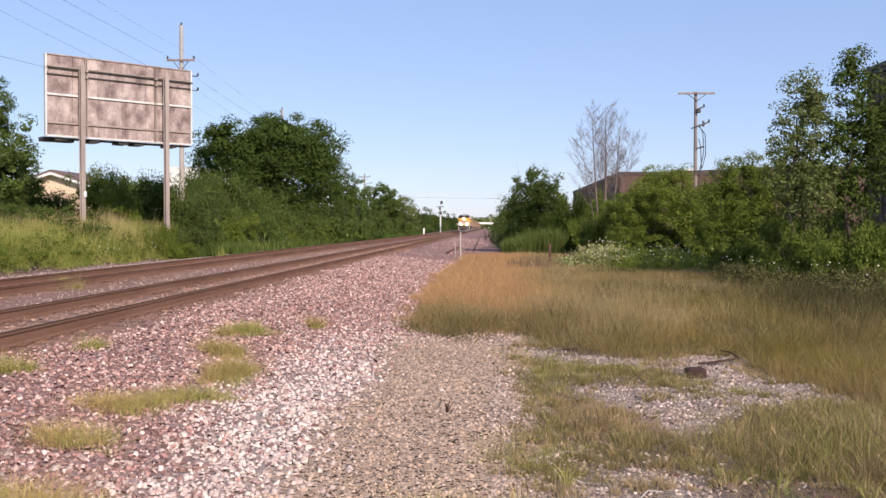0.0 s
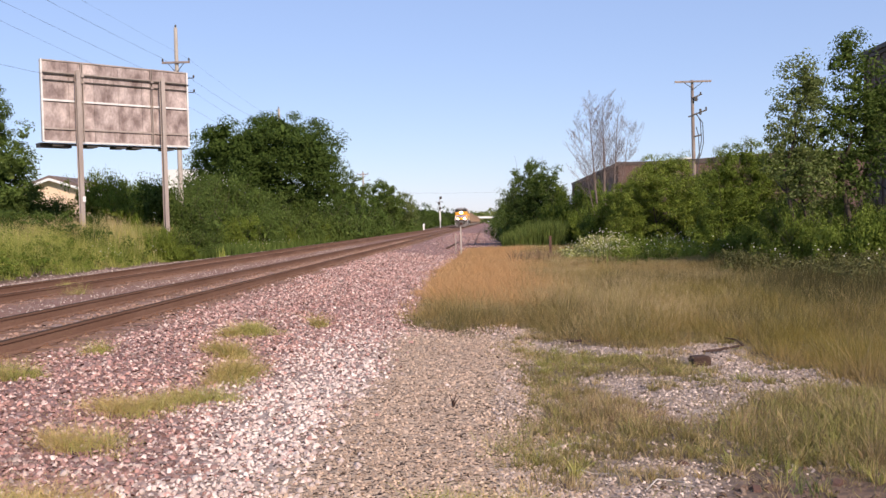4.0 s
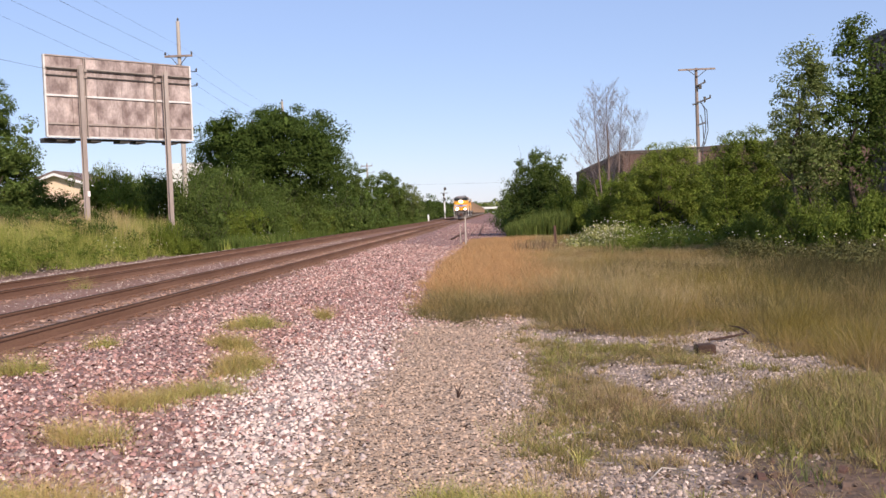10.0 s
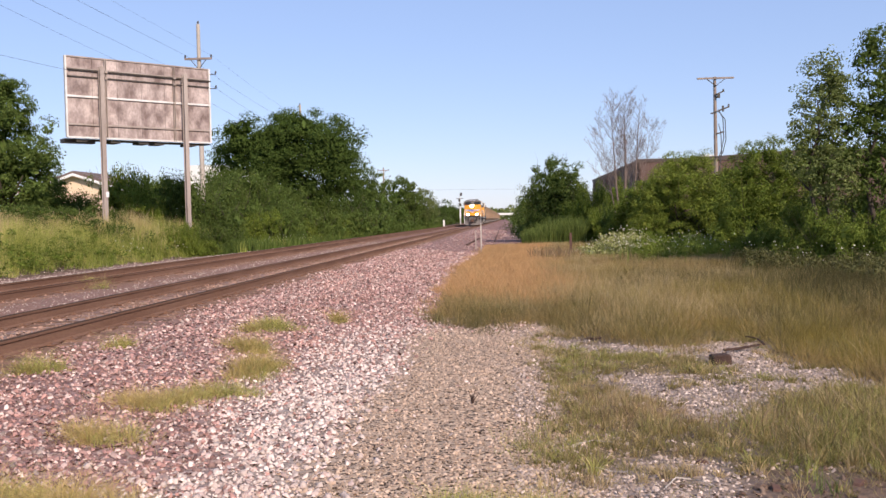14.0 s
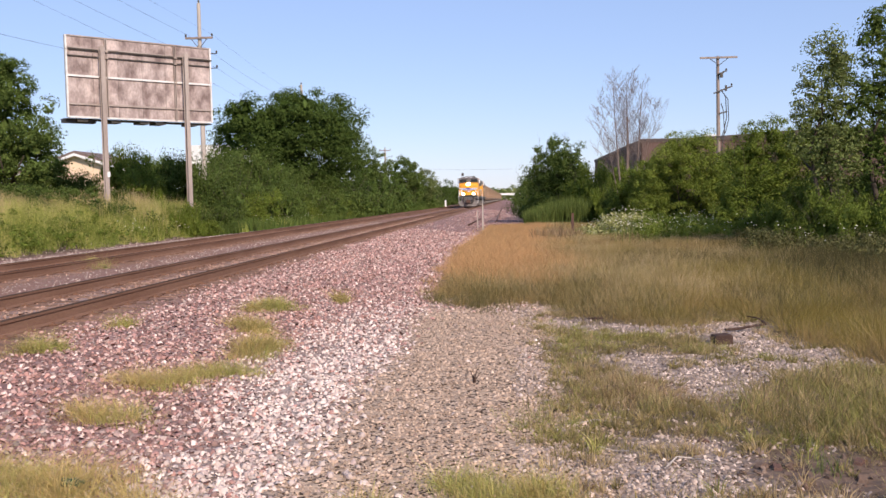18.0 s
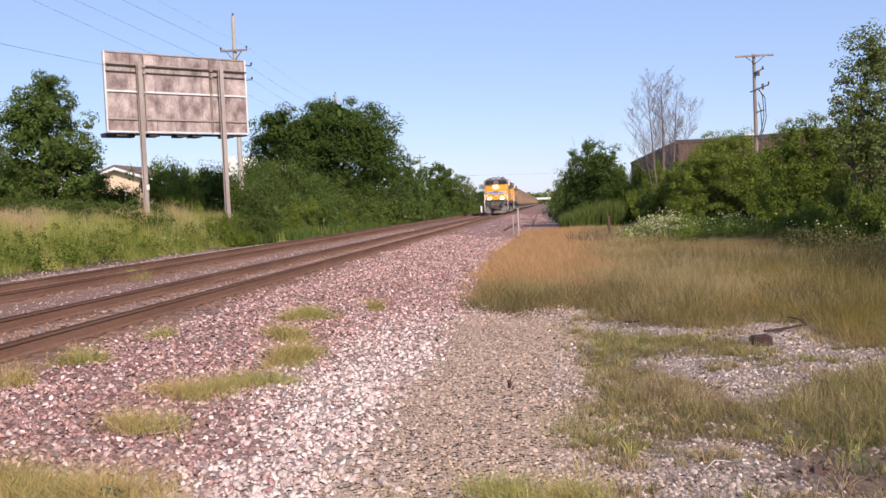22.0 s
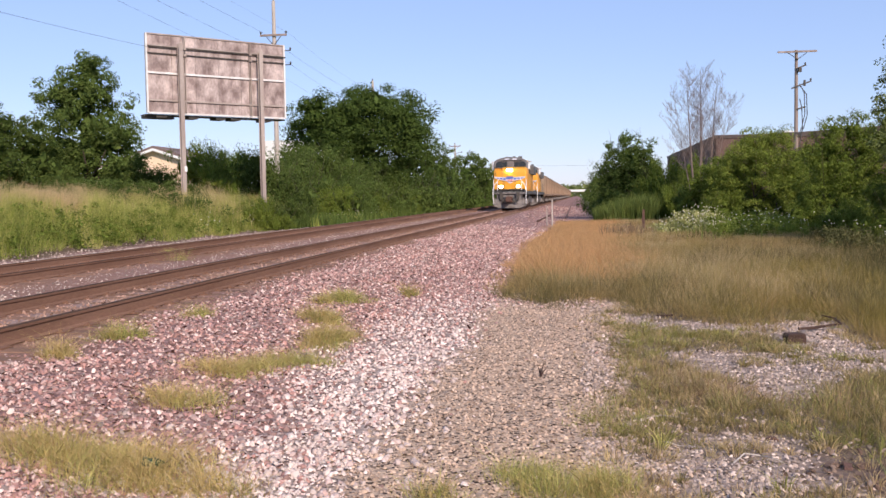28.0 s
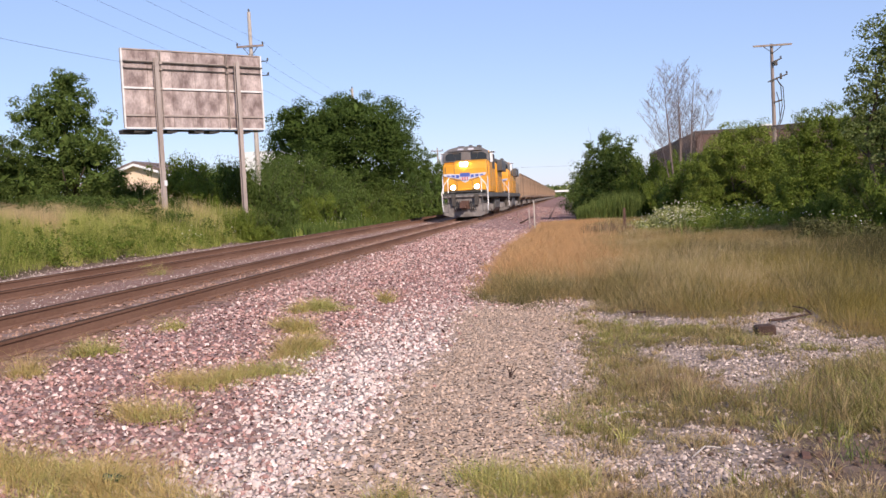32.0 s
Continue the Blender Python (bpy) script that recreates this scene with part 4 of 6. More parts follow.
# ---- billboard ----
def billboard():
    t = empty("billboard", (-17.65, 43.89, 0), "weathered grey-brown back of a large billboard on two steel posts", "billboard", rz=45)
    W, z0, z1 = 3.555, 5.84, 9.5
    xs = [-W, -1.95, 1.45, W]
    for i in range(6):
        a, b = -W + 2 * W * i / 6, -W + 2 * W * (i + 1) / 6
        for j in range(2):
            c, d = z0 + (z1 - z0) * j / 2, z0 + (z1 - z0) * (j + 1) / 2
            part("board_panel", boxes((a + 0.006, b - 0.006, 0.0, 0.08, c + 0.006, d - 0.006)), PLY, t)
    part("edge_frame", boxes((-W - 0.08, -W, -0.06, 0.12, z0 - 0.05, z1 + 0.05)), PALE_METAL, t)
    part("edge_frame", boxes((W, W + 0.08, -0.06, 0.12, z0 - 0.05, z1 + 0.05)), PALE_METAL, t)
    part("edge_frame", boxes((-W, W, -0.04, 0.12, z1, z1 + 0.06)), STEEL_POST, t)
    part("edge_frame", boxes((-W, W, -0.04, 0.12, z0 - 0.08, z0)), PALE_METAL, t)
    part("front_face", boxes((-W, W, 0.085, 0.11, z0, z1)), WHITE_PAINT, t)
    part("stringer", boxes((-W + 0.05, W + 0.1, -0.1, -0.05, 8.9, 8.95)), IRON, t, bevel=0.01)
    for z, h, mat in ((8.99, 0.05, STEEL_POST), (8.62, 0.05, IRON), (7.7, 0.09, PALE_METAL), (6.4, 0.08, STEEL_POST)):
        part("stringer", boxes((-W, W, -0.07, -0.005, z - h / 2, z + h / 2)), mat, t)
    for x in (-1.77, 1.66):
        part("upright", boxes((x - 0.055, x - 0.02, -0.12, -0.01, z0, z1), (x + 0.02, x + 0.055, -0.12, -0.01, z0, z1)), STEEL_POST, t)
        for z in (8.9, 8.6):
            part("clamp", boxes((x - 0.07, x + 0.07, -0.2, -0.121, z - 0.05, z + 0.05)), STEEL_POST, t)
    for x in (-2.09, 2.07):
        bm = boxes((x - 0.1, x + 0.1, -0.3, -0.28, -0.1, 9.1), (x - 0.1, x + 0.1, -0.52, -0.5, -0.1, 9.1), (x - 0.012, x + 0.012, -0.5, -0.3, -0.1, 9.1))
        part("post", bm, STEEL_POST, t, "grey steel beam post")
    part("post_tag", boxes((-2.09, -1.96, -0.56, -0.522, 3.0, 3.25)), WHITE_PAINT, t)
    bm = boxes((-W - 0.1, W + 0.1, 0.15, 0.85, 5.7, 5.75))
    for x in (-2.9, -1.3, 0.1, 0.9, 2.6):
        box(bm, x - 0.25, x + 0.25, 0.1, 0.9, 5.6, 5.7)
    box(bm, -W - 0.1, -2.2, 0.3, 0.8, 5.56, 5.7)
    part("catwalk", bm, IRON, t)


billboard()


# ---- poles and wires ----
def insulators(t, places):
    for p in places:
        bm = tube(bmesh.new(), [p, (p[0], p[1], p[2] + 0.1), (p[0], p[1], p[2] + 0.2)], [0.03, 0.07, 0.035], 8)
        part("insulator", bm, IRON, t)


def line_pole(x, y, top, label, scale=1.0, arms=True):
    t = empty("utility_pole", (x, y, 0), label, "utility pole", "poles of the wire line")
    part("pole_shaft", tube(bmesh.new(), [(0, 0, -0.3), (0, 0, top * 0.5), (0, 0, top)], [0.17, 0.145, 0.11], 12), POLEGREY, t)
    z = top - 2.2 * scale
    bm = boxes((-0.88, 0.88, -0.2, -0.09, z - 0.06, z + 0.06))
    part("crossarm", bm, POLEWOOD, t, bevel=0.01)
    bm = bmesh.new()
    for s in (-1, 1):
        tube(bm, [(s * 0.5, -0.12, z - 0.05), (s * 0.05, -0.12, z - 0.6)], 0.025, 6)
    part("arm_brace", bm, IRON, t)
    insulators(t, [(-0.84, -0.15, z + 0.06), (0.84, -0.15, z + 0.06), (0, 0, top)])
    if arms:
        for k, dz in enumerate((1.0, 1.9)):
            part("side_bracket", tube(bmesh.new(), [(0, -0.1, z - dz - 0.25), (0.5, -0.1, z - dz), (1.1, -0.1, z - dz)], 0.03, 6), IRON, t)
            insulators(t, [(1.08, -0.1, z - dz)])
    return t


line_pole(-19.3, 57.5, 14.3, "tall weathered grey utility pole behind the billboard")
line_pole(-19.3, 86.1, 12.7, "weathered grey utility pole rising behind the tree")
line_pole(-19.3, 144.5, 9.9, "distant utility pole with a single crossarm", 0.16)


def wires():
    t = empty("overhead_wires", (0, 0, 0), "thin dark overhead wires strung between the poles", "power line")
    near, far, last = 57.4, 86.0, 144.4
    runs = [(-20.1, 12.35, 11.05, 13.1, 0.007), (-18.45, 12.3, 11.0, 13.0, 0.004), (-18.2, 10.2, 8.9, 11.3, 0.006), (-18.2, 9.1, 8.1, 10.95, 0.005)]
    for x, z1, z2, high, r in runs:
        for (ya, za), (yb, zb), dip in (((4, high), (near, z1), 0.25), ((near, z1), (far, z2), 0.25), ((far, z2), (last, z2 - 2.2), 0.5)):
            pts = [(x, ya + (yb - ya) * i / 12, za + (zb - za) * i / 12 - dip * 4 * (i / 12) * (1 - i / 12)) for i in range(13)]
            part("wire", tube(bmesh.new(), pts, r, 5), WIRE, t)
    pts = [(-20.0, 12 + 34 * i / 10, 7.9 + 1.25 * i / 10 - 1.1 * (i / 10) * (1 - i / 10)) for i in range(11)] + [(-19.35, near, 9.6)]
    part("wire", tube(bmesh.new(), pts, 0.007, 5), WIRE, t)
    part("wire", tube(bmesh.new(), [(-45 + 15 * i, 300, 12.0 - 1.0 * math.sin(math.pi * i / 8)) for i in range(9)], 0.02, 5), WIRE, t)


wires()


def right_pole():
    t = empty("utility_pole", (14.72, 66, 0), "brown wooden utility pole with a bare crossarm and hanging cables", "utility pole")
    part("pole_shaft", tube(bmesh.new(), [(0, 0, -0.3), (-0.03, 0, 6), (-0.05, 0, 11.2)], [0.15, 0.128, 0.1], 12), POLEWOOD, t)
    part("crossarm", boxes((-1.3, 1.25, -0.22, -0.1, 11.02, 11.14)), POLEWOOD, t, bevel=0.01)
    bm = bmesh.new()
    for s in (-1, 1):
        tube(bm, [(s * 0.6, -0.16, 11.0), (0, -0.16, 10.55)], 0.025, 6)
    part("arm_brace", bm, IRON, t)
    for z, a, b, tilt in ((9.95, -0.05, 0.6, 22), (8.75, -0.4, 0.95, 20), (7.2, 0.0, 0.55, 16), (5.6, -1.1, 0.1, 0)):
        o = part("bracket", boxes((a, b, -0.2, -0.1, -0.05, 0.05)), IRON, t)
        o.matrix_basis = pose(0, 0, z, 0, -tilt, 0)
    insulators(t, [(0.86, -0.15, 9.08), (0.5, -0.15, 10.14)])
    part("fuse_box", boxes((0.05, 0.25, -0.3, -0.1, 9.7, 10.0)), IRON, t)
    part("fuse_box", boxes((0.4, 0.52, -0.25, -0.1, 8.75, 9.15)), IRON, t)
    for dx, z0 in ((0.45, 8.9), (0.6, 8.8), (0.3, 7.9)):
        bm = bmesh.new()
        tube(bm, [(0.15, -0.15, z0), (dx, -0.15, z0 - 0.6), (dx + 0.05, -0.15, z0 - 2.0), (dx * 0.7, -0.15, z0 - 2.9), (0.12, -0.15, z0 - 3.4)], 0.03, 6)
        part("hanging_cable", bm, WIRE, t)


right_pole()


# ---- buildings ----
def clad_wall(t, a, b, z0, z1, facing, ribs):
    """A metal-clad wall from a to b with standing ribs on its outer face."""
    (xa, ya), (xb, yb) = a, b
    d = Vector((xb - xa, yb - ya, 0))
    n = Vector((facing[0], facing[1], 0))
    length = d.length
    m = Matrix.Translation((xa, ya, 0)) @ Matrix((d.normalized(), n, Vector((0, 0, 1)))).transposed().to_4x4()
    wall = part("wall", box(bmesh.new(), 0, length, -0.2, 0, z0, z1, m), BROWN_CLAD, t)
    bm = bmesh.new()
    for i in range(ribs):
        u = (i + 0.5) * length / ribs
        box(bm, u - 0.05, u + 0.05, 0, 0.05, z0 + 0.1, z1 - 0.1, m)
    tagged(part("cladding_ribs", bm, BROWN_CLAD, wall), kind="stuff")
    part("roof_trim", box(bmesh.new(), -0.1, length + 0.1, -0.3, 0.12, z1 - 0.15, z1 + 0.25, m), BROWN_TRIM, wall)


def warehouse():
    t = empty("warehouse", (0, 0, 0), "long brown metal-clad warehouse behind the bushes", "warehouse")
    clad_wall(t, (16.9, 182), (16.9, 120), 0, 8.5, (-1, 0), 60)
    clad_wall(t, (16.9, 120), (60, 120), 0, 8.6, (0, -1), 60)
    bm = bmesh.new()
    prism(bm, [(16.7, 8.6), (60, 8.6), (60, 9.4), (38, 9.6), (27, 9.0)], 120, 182)
    part("roof", bm, BROWN_TRIM, t)
    part("roof_unit", boxes((25.2, 27.0, 121, 123, 8.9, 9.25)), WHITE_PAINT, t)
    t = empty("brown_building", (0, 0, 0), "dark brown metal-clad building half hidden by trees", "building")
    clad_wall(t, (17.5, 43.6), (17.5, 22), 0, 8.7, (-1, 0), 40)
    clad_wall(t, (50, 43.6), (17.5, 43.6), 0, 8.7, (0, 1), 30)
    part("roof", boxes((17.3, 50, 22, 43.7, 8.72, 8.9)), BROWN_TRIM, t)


warehouse()


def house():
    t = empty("house", (-36.0, 75, 0), "tan gabled house with white fascia and brown roof", "house")
    bm = bmesh.new()
    prism(bm, [(-4.4, 0.5), (4.4, 0.5), (4.4, 4.55), (0, 6.0), (-4.4, 4.55)], 0, 6)
    part("wall", bm, STUCCO, t)
    for s in (-1, 1):
        bm = bmesh.new()
        prism(bm, [(0, 6.12), (s * 5.1, 4.45), (s * 5.1, 4.65), (0, 6.34)], -0.5, 6.5)
        part("roof", bm, SHINGLE, t)
        bm = bmesh.new()
        prism(bm, [(0, 5.92), (s * 5.05, 4.24), (s * 5.05, 4.45), (0, 6.13)], -0.56, -0.44)
        part("fascia", bm, WHITE_PAINT, t)
    t = empty("white_building", (-25.6, 78, 0), "low flat-roofed white building behind the hedge", "building")
    part("wall", boxes((-1.9, 1.6, 0, 10, 0.5, 5.5)), WHITE_PAINT, t)
    part("roof_edge", boxes((-2.0, 1.7, -0.1, 10.1, 5.5, 6.75)), WHITE_PAINT, t)


house()


# ---- plants ----
def leaf_mesh(name, centres, radii, per, size, material, rs):
    """Clumps of small pointed leaves round the given centres."""
    c = np.repeat(centres, per, 0)
    r = np.repeat(radii, per)[:, None]
    d = rs.normal(0, 1, c.shape)
    d /= np.linalg.norm(d, axis=1, keepdims=True)
    p = c + d * r * rs.uniform(0.2, 1.0, (len(c), 1)) ** 0.6 * np.array([1, 1, 0.7])
    n = len(p)
    s = size * rs.uniform(0.6, 1.4, (n, 1))
    k = d * 0.9 + rs.normal(0, 0.42, (n, 3)) + np.array([0, 0, 0.4])
    k /= np.linalg.norm(k, axis=1, keepdims=True)
    u = np.cross(k, rs.normal(0, 1, (n, 3)))
    u /= np.linalg.norm(u, axis=1, keepdims=True) + 1e-9
    w = np.cross(k, u)
    a, b = p - u * s, p + u * s
    l, q = p + w * s * 0.42 + k * s * 0.12, p - w * s * 0.42 + k * s * 0.12
    v = np.stack([a, l, b, q], 1).reshape(-1, 3)
    i = np.arange(n) * 4
    return np_mesh(name, v, np.concatenate([np.stack([i, i + 1, i + 2], 1), np.stack([i, i + 2, i + 3], 1)]), [material])


def heart(mesh, lobes, count, size, rs):
    """Add large shaded leaves deep inside a crown, so that it is not seen through."""
    lobes = np.array(lobes, float)
    pick = rs.integers(0, len(lobes), count)
    d = rs.normal(0, 1, (count, 3))
    d /= np.linalg.norm(d, axis=1, keepdims=True)
    p = lobes[pick, :3] + d * rs.uniform(0, 0.5, (count, 1)) * lobes[pick, 3:6]
    p[:, 2] = np.maximum(p[:, 2], size * 1.5)
    inner = leaf_mesh("heart", p, np.full(count, size * 0.4), 1, size, mesh.materials[0], rs)
    bm = bmesh.new()
    bm.from_mesh(mesh)
    bm.from_mesh(inner)
    bm.to_mesh(mesh)
    bm.free()
    bpy.data.meshes.remove(inner)


def crown_points(rs, lobes, count):
    """Places spread through a crown of ellipsoid lobes, most of them near its skin."""
    lobes = np.array(lobes, float)
    vol = lobes[:, 3] * lobes[:, 4] * lobes[:, 5]
    pick = rs.choice(len(lobes), count, p=vol ** 0.7 / (vol ** 0.7).sum())
    d = rs.normal(0, 1, (count, 3))
    d /= np.linalg.norm(d, axis=1, keepdims=True)
    rad = rs.uniform(0.15, 1.0, (count, 1)) ** 0.45
    rad *= 1 + 0.1 * rs.normal(0, 1, (count, 1))
    return lobes[pick, :3] + d * rad * lobes[pick, 3:6]


def limbs(bm, rs, base, height, spread, r0, count, stop=0.9):
    tips = []
    trunk = [Vector(base) + Vector((0.03 * height * math.sin(k * 1.7), 0.03 * height * math.cos(k * 2.3), height * stop * k / 5)) for k in range(6)]
    tube(bm, trunk, [r0 * (1 - 0.15 * k) for k in range(6)], 8 if r0 > 0.05 else 5)
    for k in range(count):
        a = k * 2.4 + rs.uniform(-0.4, 0.4)
        t = rs.uniform(0.25, 0.85)
        s = trunk[0].lerp(trunk[5], t)
        reach = spread * (1.1 - 0.5 * t) * rs.uniform(0.6, 1.0)
        mid = s + Vector((math.cos(a) * reach * 0.5, math.sin(a) * reach * 0.5, reach * 0.35))
        tip = s + Vector((math.cos(a) * reach, math.sin(a) * reach, reach * 0.8))
        tube(bm, [s, mid, tip], [r0 * 0.45, r0 * 0.28, r0 * 0.08], 6 if r0 > 0.05 else 4)
        tips.append(tip)
    return tips


def tree(name, at, height, lobes, clumps, per, size, material, label, category="tree", r0=0.18, group="", seed=1, clump_r=0.5, stems=1, twigs=0, core=0, core_size=0.16):
    """Trunk with limbs and a leafy crown; lobes are ellipsoids (x, y, z, rx, ry, rz) from its foot."""
    rs = np.random.default_rng(seed)
    t = empty(name, at, label, category, group)
    bm = bmesh.new()
    spread = max(abs(l[0]) + l[3] for l in lobes) * 0.8
    for k in range(stems):
        limbs(bm, rs, (0.5 * (k - (stems - 1) / 2), 0.3 * (k % 2), -0.1), height * rs.uniform(0.75, 0.9), spread, r0 * (1 if k == 0 else 0.7), 7)
    if twigs:
        for k in range(twigs):
            l = lobes[int(rs.integers(len(lobes)))]
            p = Vector((l[0] + rs.normal() * l[3] * 0.4, l[1] + rs.normal() * l[4] * 0.4, l[2] + l[5] * 0.35))
            tube(bm, [p, p + Vector((rs.normal() * 0.08, rs.normal() * 0.08, l[5] * 0.45)), p + Vector((rs.normal() * 0.2, rs.normal() * 0.2, l[5] * 0.7))], [0.014, 0.009, 0.004], 4)
    part("trunk", bm, BARK, t, smooth=True)
    c = crown_points(rs, lobes, clumps)
    c[:, 2] = np.maximum(c[:, 2], 0.2)
    me = leaf_mesh("crown", c, rs.uniform(0.6, 1.3, len(c)) * clump_r, per, size, material, rs)
    if core:
        heart(me, lobes, core, core_size, rs)
    o = new("crown", me)
    o.parent = t
    return t


def shrub(kind, seed, material, clumps=150, per=22, size=0.085, w=1.0):
    """A bush one metre high and two wide, to be copied larger."""
    rs = np.random.default_rng(seed)
    lobes = [(rs.normal() * 0.3 * w, rs.normal() * 0.3 * w, rs.uniform(0.32, 0.58), rs.uniform(0.36, 0.58) * w, rs.uniform(0.36, 0.58) * w, rs.uniform(0.22, 0.36)) for _ in range(6)] + [(0, 0, 0.38, 0.72 * w, 0.72 * w, 0.32)] + [(0.5 * w * math.cos(k * 1.257), 0.5 * w * math.sin(k * 1.257), 0.15, 0.42 * w, 0.42 * w, 0.15) for k in range(5)]
    t = tree("bush", (0, 0, 0), 0.9, lobes, clumps, per, size, material, "bush", "bush", 0.012, "", seed, 0.2, 3, core=620, core_size=0.08)
    return t


def bush_line(proto, places, label, group):
    """Copies of one bush at (x, y, width, height)."""
    for i, (x, y, w, h) in enumerate(places):
        z = float(land(x, y)) - 0.15
        m = pose(x, y, z, 0, 0, (i * 137) % 360) @ Matrix.Diagonal((w / 2, w / 2, h * 1.08, 1))
        if i == 0:
            proto.matrix_basis = m
            o = proto
        else:
            o = copy_thing(proto, m)
            o.matrix_basis = m
        tagged(o, label, "bush", group)


FINE = (96, 95, 0.025)
COARSE = (84, 56, 0.036)
bush_line(shrub("dark", 11, LEAF_DARK, *FINE), [(-14.8, 70.5, 5.0, 5.0), (-16.6, 52, 4.0, 3.3), (-15.6, 62, 4.8, 3.6), (-15.0, 72, 5, 4.2), (-17.6, 57, 4.6, 3.7), (-20.0, 62, 5, 4.2), (-22.0, 57, 5, 4.0), (-18.6, 64.5, 5.4, 4.9), (-15.9, 66.5, 5.0, 4.7)], "dense dark green bush along the track", "hedge beyond the tracks")
bush_line(shrub("dark_far", 31, LEAF_DEEP, *COARSE), [(-19, 76, 6, 4.6), (-14.8, 84, 5.5, 4.6), (-14.6, 97, 6, 5.0), (-14.4, 112, 6.5, 5.0), (-15.5, 128, 6, 4.8), (-15.8, 142, 6.5, 5.0), (-16.5, 158, 7, 5.0), (-17, 176, 7, 4.8), (-17.5, 198, 7, 4.2), (-18, 222, 7, 5.6), (-18.5, 246, 8, 6.4), (-19, 270, 9, 7.4), (-18, 300, 9, 7.6), (-17, 345, 10, 7.6), (-16, 395, 11, 7.6), (-21, 70, 6, 4.6)], "dense dark green bush farther along the track", "hedge beyond the tracks")
bush_line(shrub("mid", 12, LEAF_MID, *FINE), [(-18.3, 52, 4.4, 3.8), (-14.8, 58.5, 3.6, 2.9), (-14.3, 67, 4.0, 3.2), (-24, 50, 3.8, 2.4), (-26.2, 50, 3.6, 3.2), (-31, 46, 6, 4), (-29.0, 49, 5, 3.6), (-29.5, 44, 4.4, 2.4), (-26.8, 46, 3.6, 1.8), (-25.6, 47.5, 3, 2.0), (-19.0, 36, 1.6, 1.0), (-21.5, 39.5, 2.2, 1.4), (-17.6, 39.5, 1.6, 1.1), (-18.6, 43.0, 1.8, 1.4), (-23, 34, 1.8, 1.2), (-14.9, 47.3, 2.6, 1.9), (-16.0, 46.5, 2.2, 1.7), (-17.2, 63, 4.4, 4.3), (-20.4, 66, 5.0, 4.9), (-14.2, 70.5, 4.2, 3.9)], "leafy mid-green bush in the trackside hedge", "hedge beyond the tracks")
bush_line(shrub("mid_far", 32, LEAF_DARK, *COARSE), [(-14.0, 78, 4.4, 3.4), (-13.8, 91, 5, 3.6), (-14.0, 105, 5.0, 3.8), (-14.4, 119, 5, 3.8), (-14.8, 134, 5, 3.8), (-15.2, 150, 5.4, 3.8), (-15.7, 167, 5.6, 3.6), (-16.2, 187, 6, 3.4), (-16.8, 210, 6, 3.2), (-17.3, 234, 6.5, 3.2), (-17.6, 258, 7, 3.4), (-17, 325, 10, 6.2)], "leafy mid-green bush farther along the hedge", "hedge beyond the tracks")
bush_line(shrub("dark_right", 13, LEAF_DARK, *FINE), [(6.5, 52.4, 3.0, 2.7), (11.2, 50.5, 5.0, 4.4), (13.2, 49, 5, 4.4), (2.9, 72, 4.6, 4.6), (5.8, 66, 4, 3.0), (12.3, 44, 4, 3.0), (1.9, 66, 3.2, 2.6)], "dense dark green bush beside the path", "bushes on the near side")
# the shaded gap between the bushes is painted with darker leaves
bush_line(shrub("deep_right", 34, LEAF_DEEP, *FINE), [(10.2, 40, 2.2, 2.6), (11.3, 43, 3.0, 3.4), (9.3, 34.8, 1.5, 1.5), (12.2, 40, 3.0, 3.2)], "bush between lighter ones, its shade put into deep green leaves", "bushes on the near side")
bush_line(shrub("dark_right_far", 33, LEAF_DARK, *COARSE), [(2.9, 84, 4.8, 4.8), (3.0, 98, 5, 4.8), (3.3, 116, 5.6, 5), (3.6, 138, 6.4, 5.2), (3.9, 165, 7, 5.4), (4.2, 200, 8, 5.6)], "dense dark green bush farther along the path", "bushes on the near side")
bush_line(shrub("mid_right", 14, LEAF_FRESH, 104, 100, 0.0235), [(6.0, 58, 4.2, 4.7), (5.2, 59.5, 4.0, 4.2), (8.6, 56, 3.6, 4.4), (9.9, 29.2, 2.4, 1.6), (8.9, 25.9, 2.2, 2.1), (10.2, 25.2, 2.6, 2.3), (11.5, 25.6, 2.8, 2.6), (8.4, 31.5, 2.2, 1.2), (9.6, 34.5, 2.6, 1.6), (11.6, 29, 3, 2.6), (12, 33, 3.4, 3.0), (8.2, 52, 3, 2.6), (10.6, 31.5, 3.0, 2.4), (11.4, 27.2, 3, 2.2), (6.3, 55.5, 3.0, 3.4)], "leafy green bush at the edge of the dry field", "bushes on the near side")
# sunlight on these bushes is put into a lighter leaf colour
bush_line(shrub("bright", 15, LEAF_BRIGHT, 108, 108, 0.021), [(-21.2, 50.5, 4.6, 4.4), (-20.2, 49, 3.2, 2.8), (8.7, 26.6, 2.4, 1.7), (9.3, 28.3, 2.8, 2.4), (-15.0, 44.9, 1.7, 1.1), (-15.6, 43.8, 2.3, 2.0), (-16.4, 43.8, 1.6, 1.2), (-15.3, 56, 3.2, 2.9), (-14.3, 63.5, 3.0, 2.4), (-14.0, 73, 3, 2.4), (9.0, 30, 2.2, 1.9), (10.3, 27.0, 2.0, 1.6), (7.0, 47.5, 2.6, 2.2), (8.8, 30.4, 2.2, 1.4), (10.0, 28.6, 2.2, 1.6)], "yellow-green leafy bush with sunlight put into its leaf colour", "sunlit bushes")

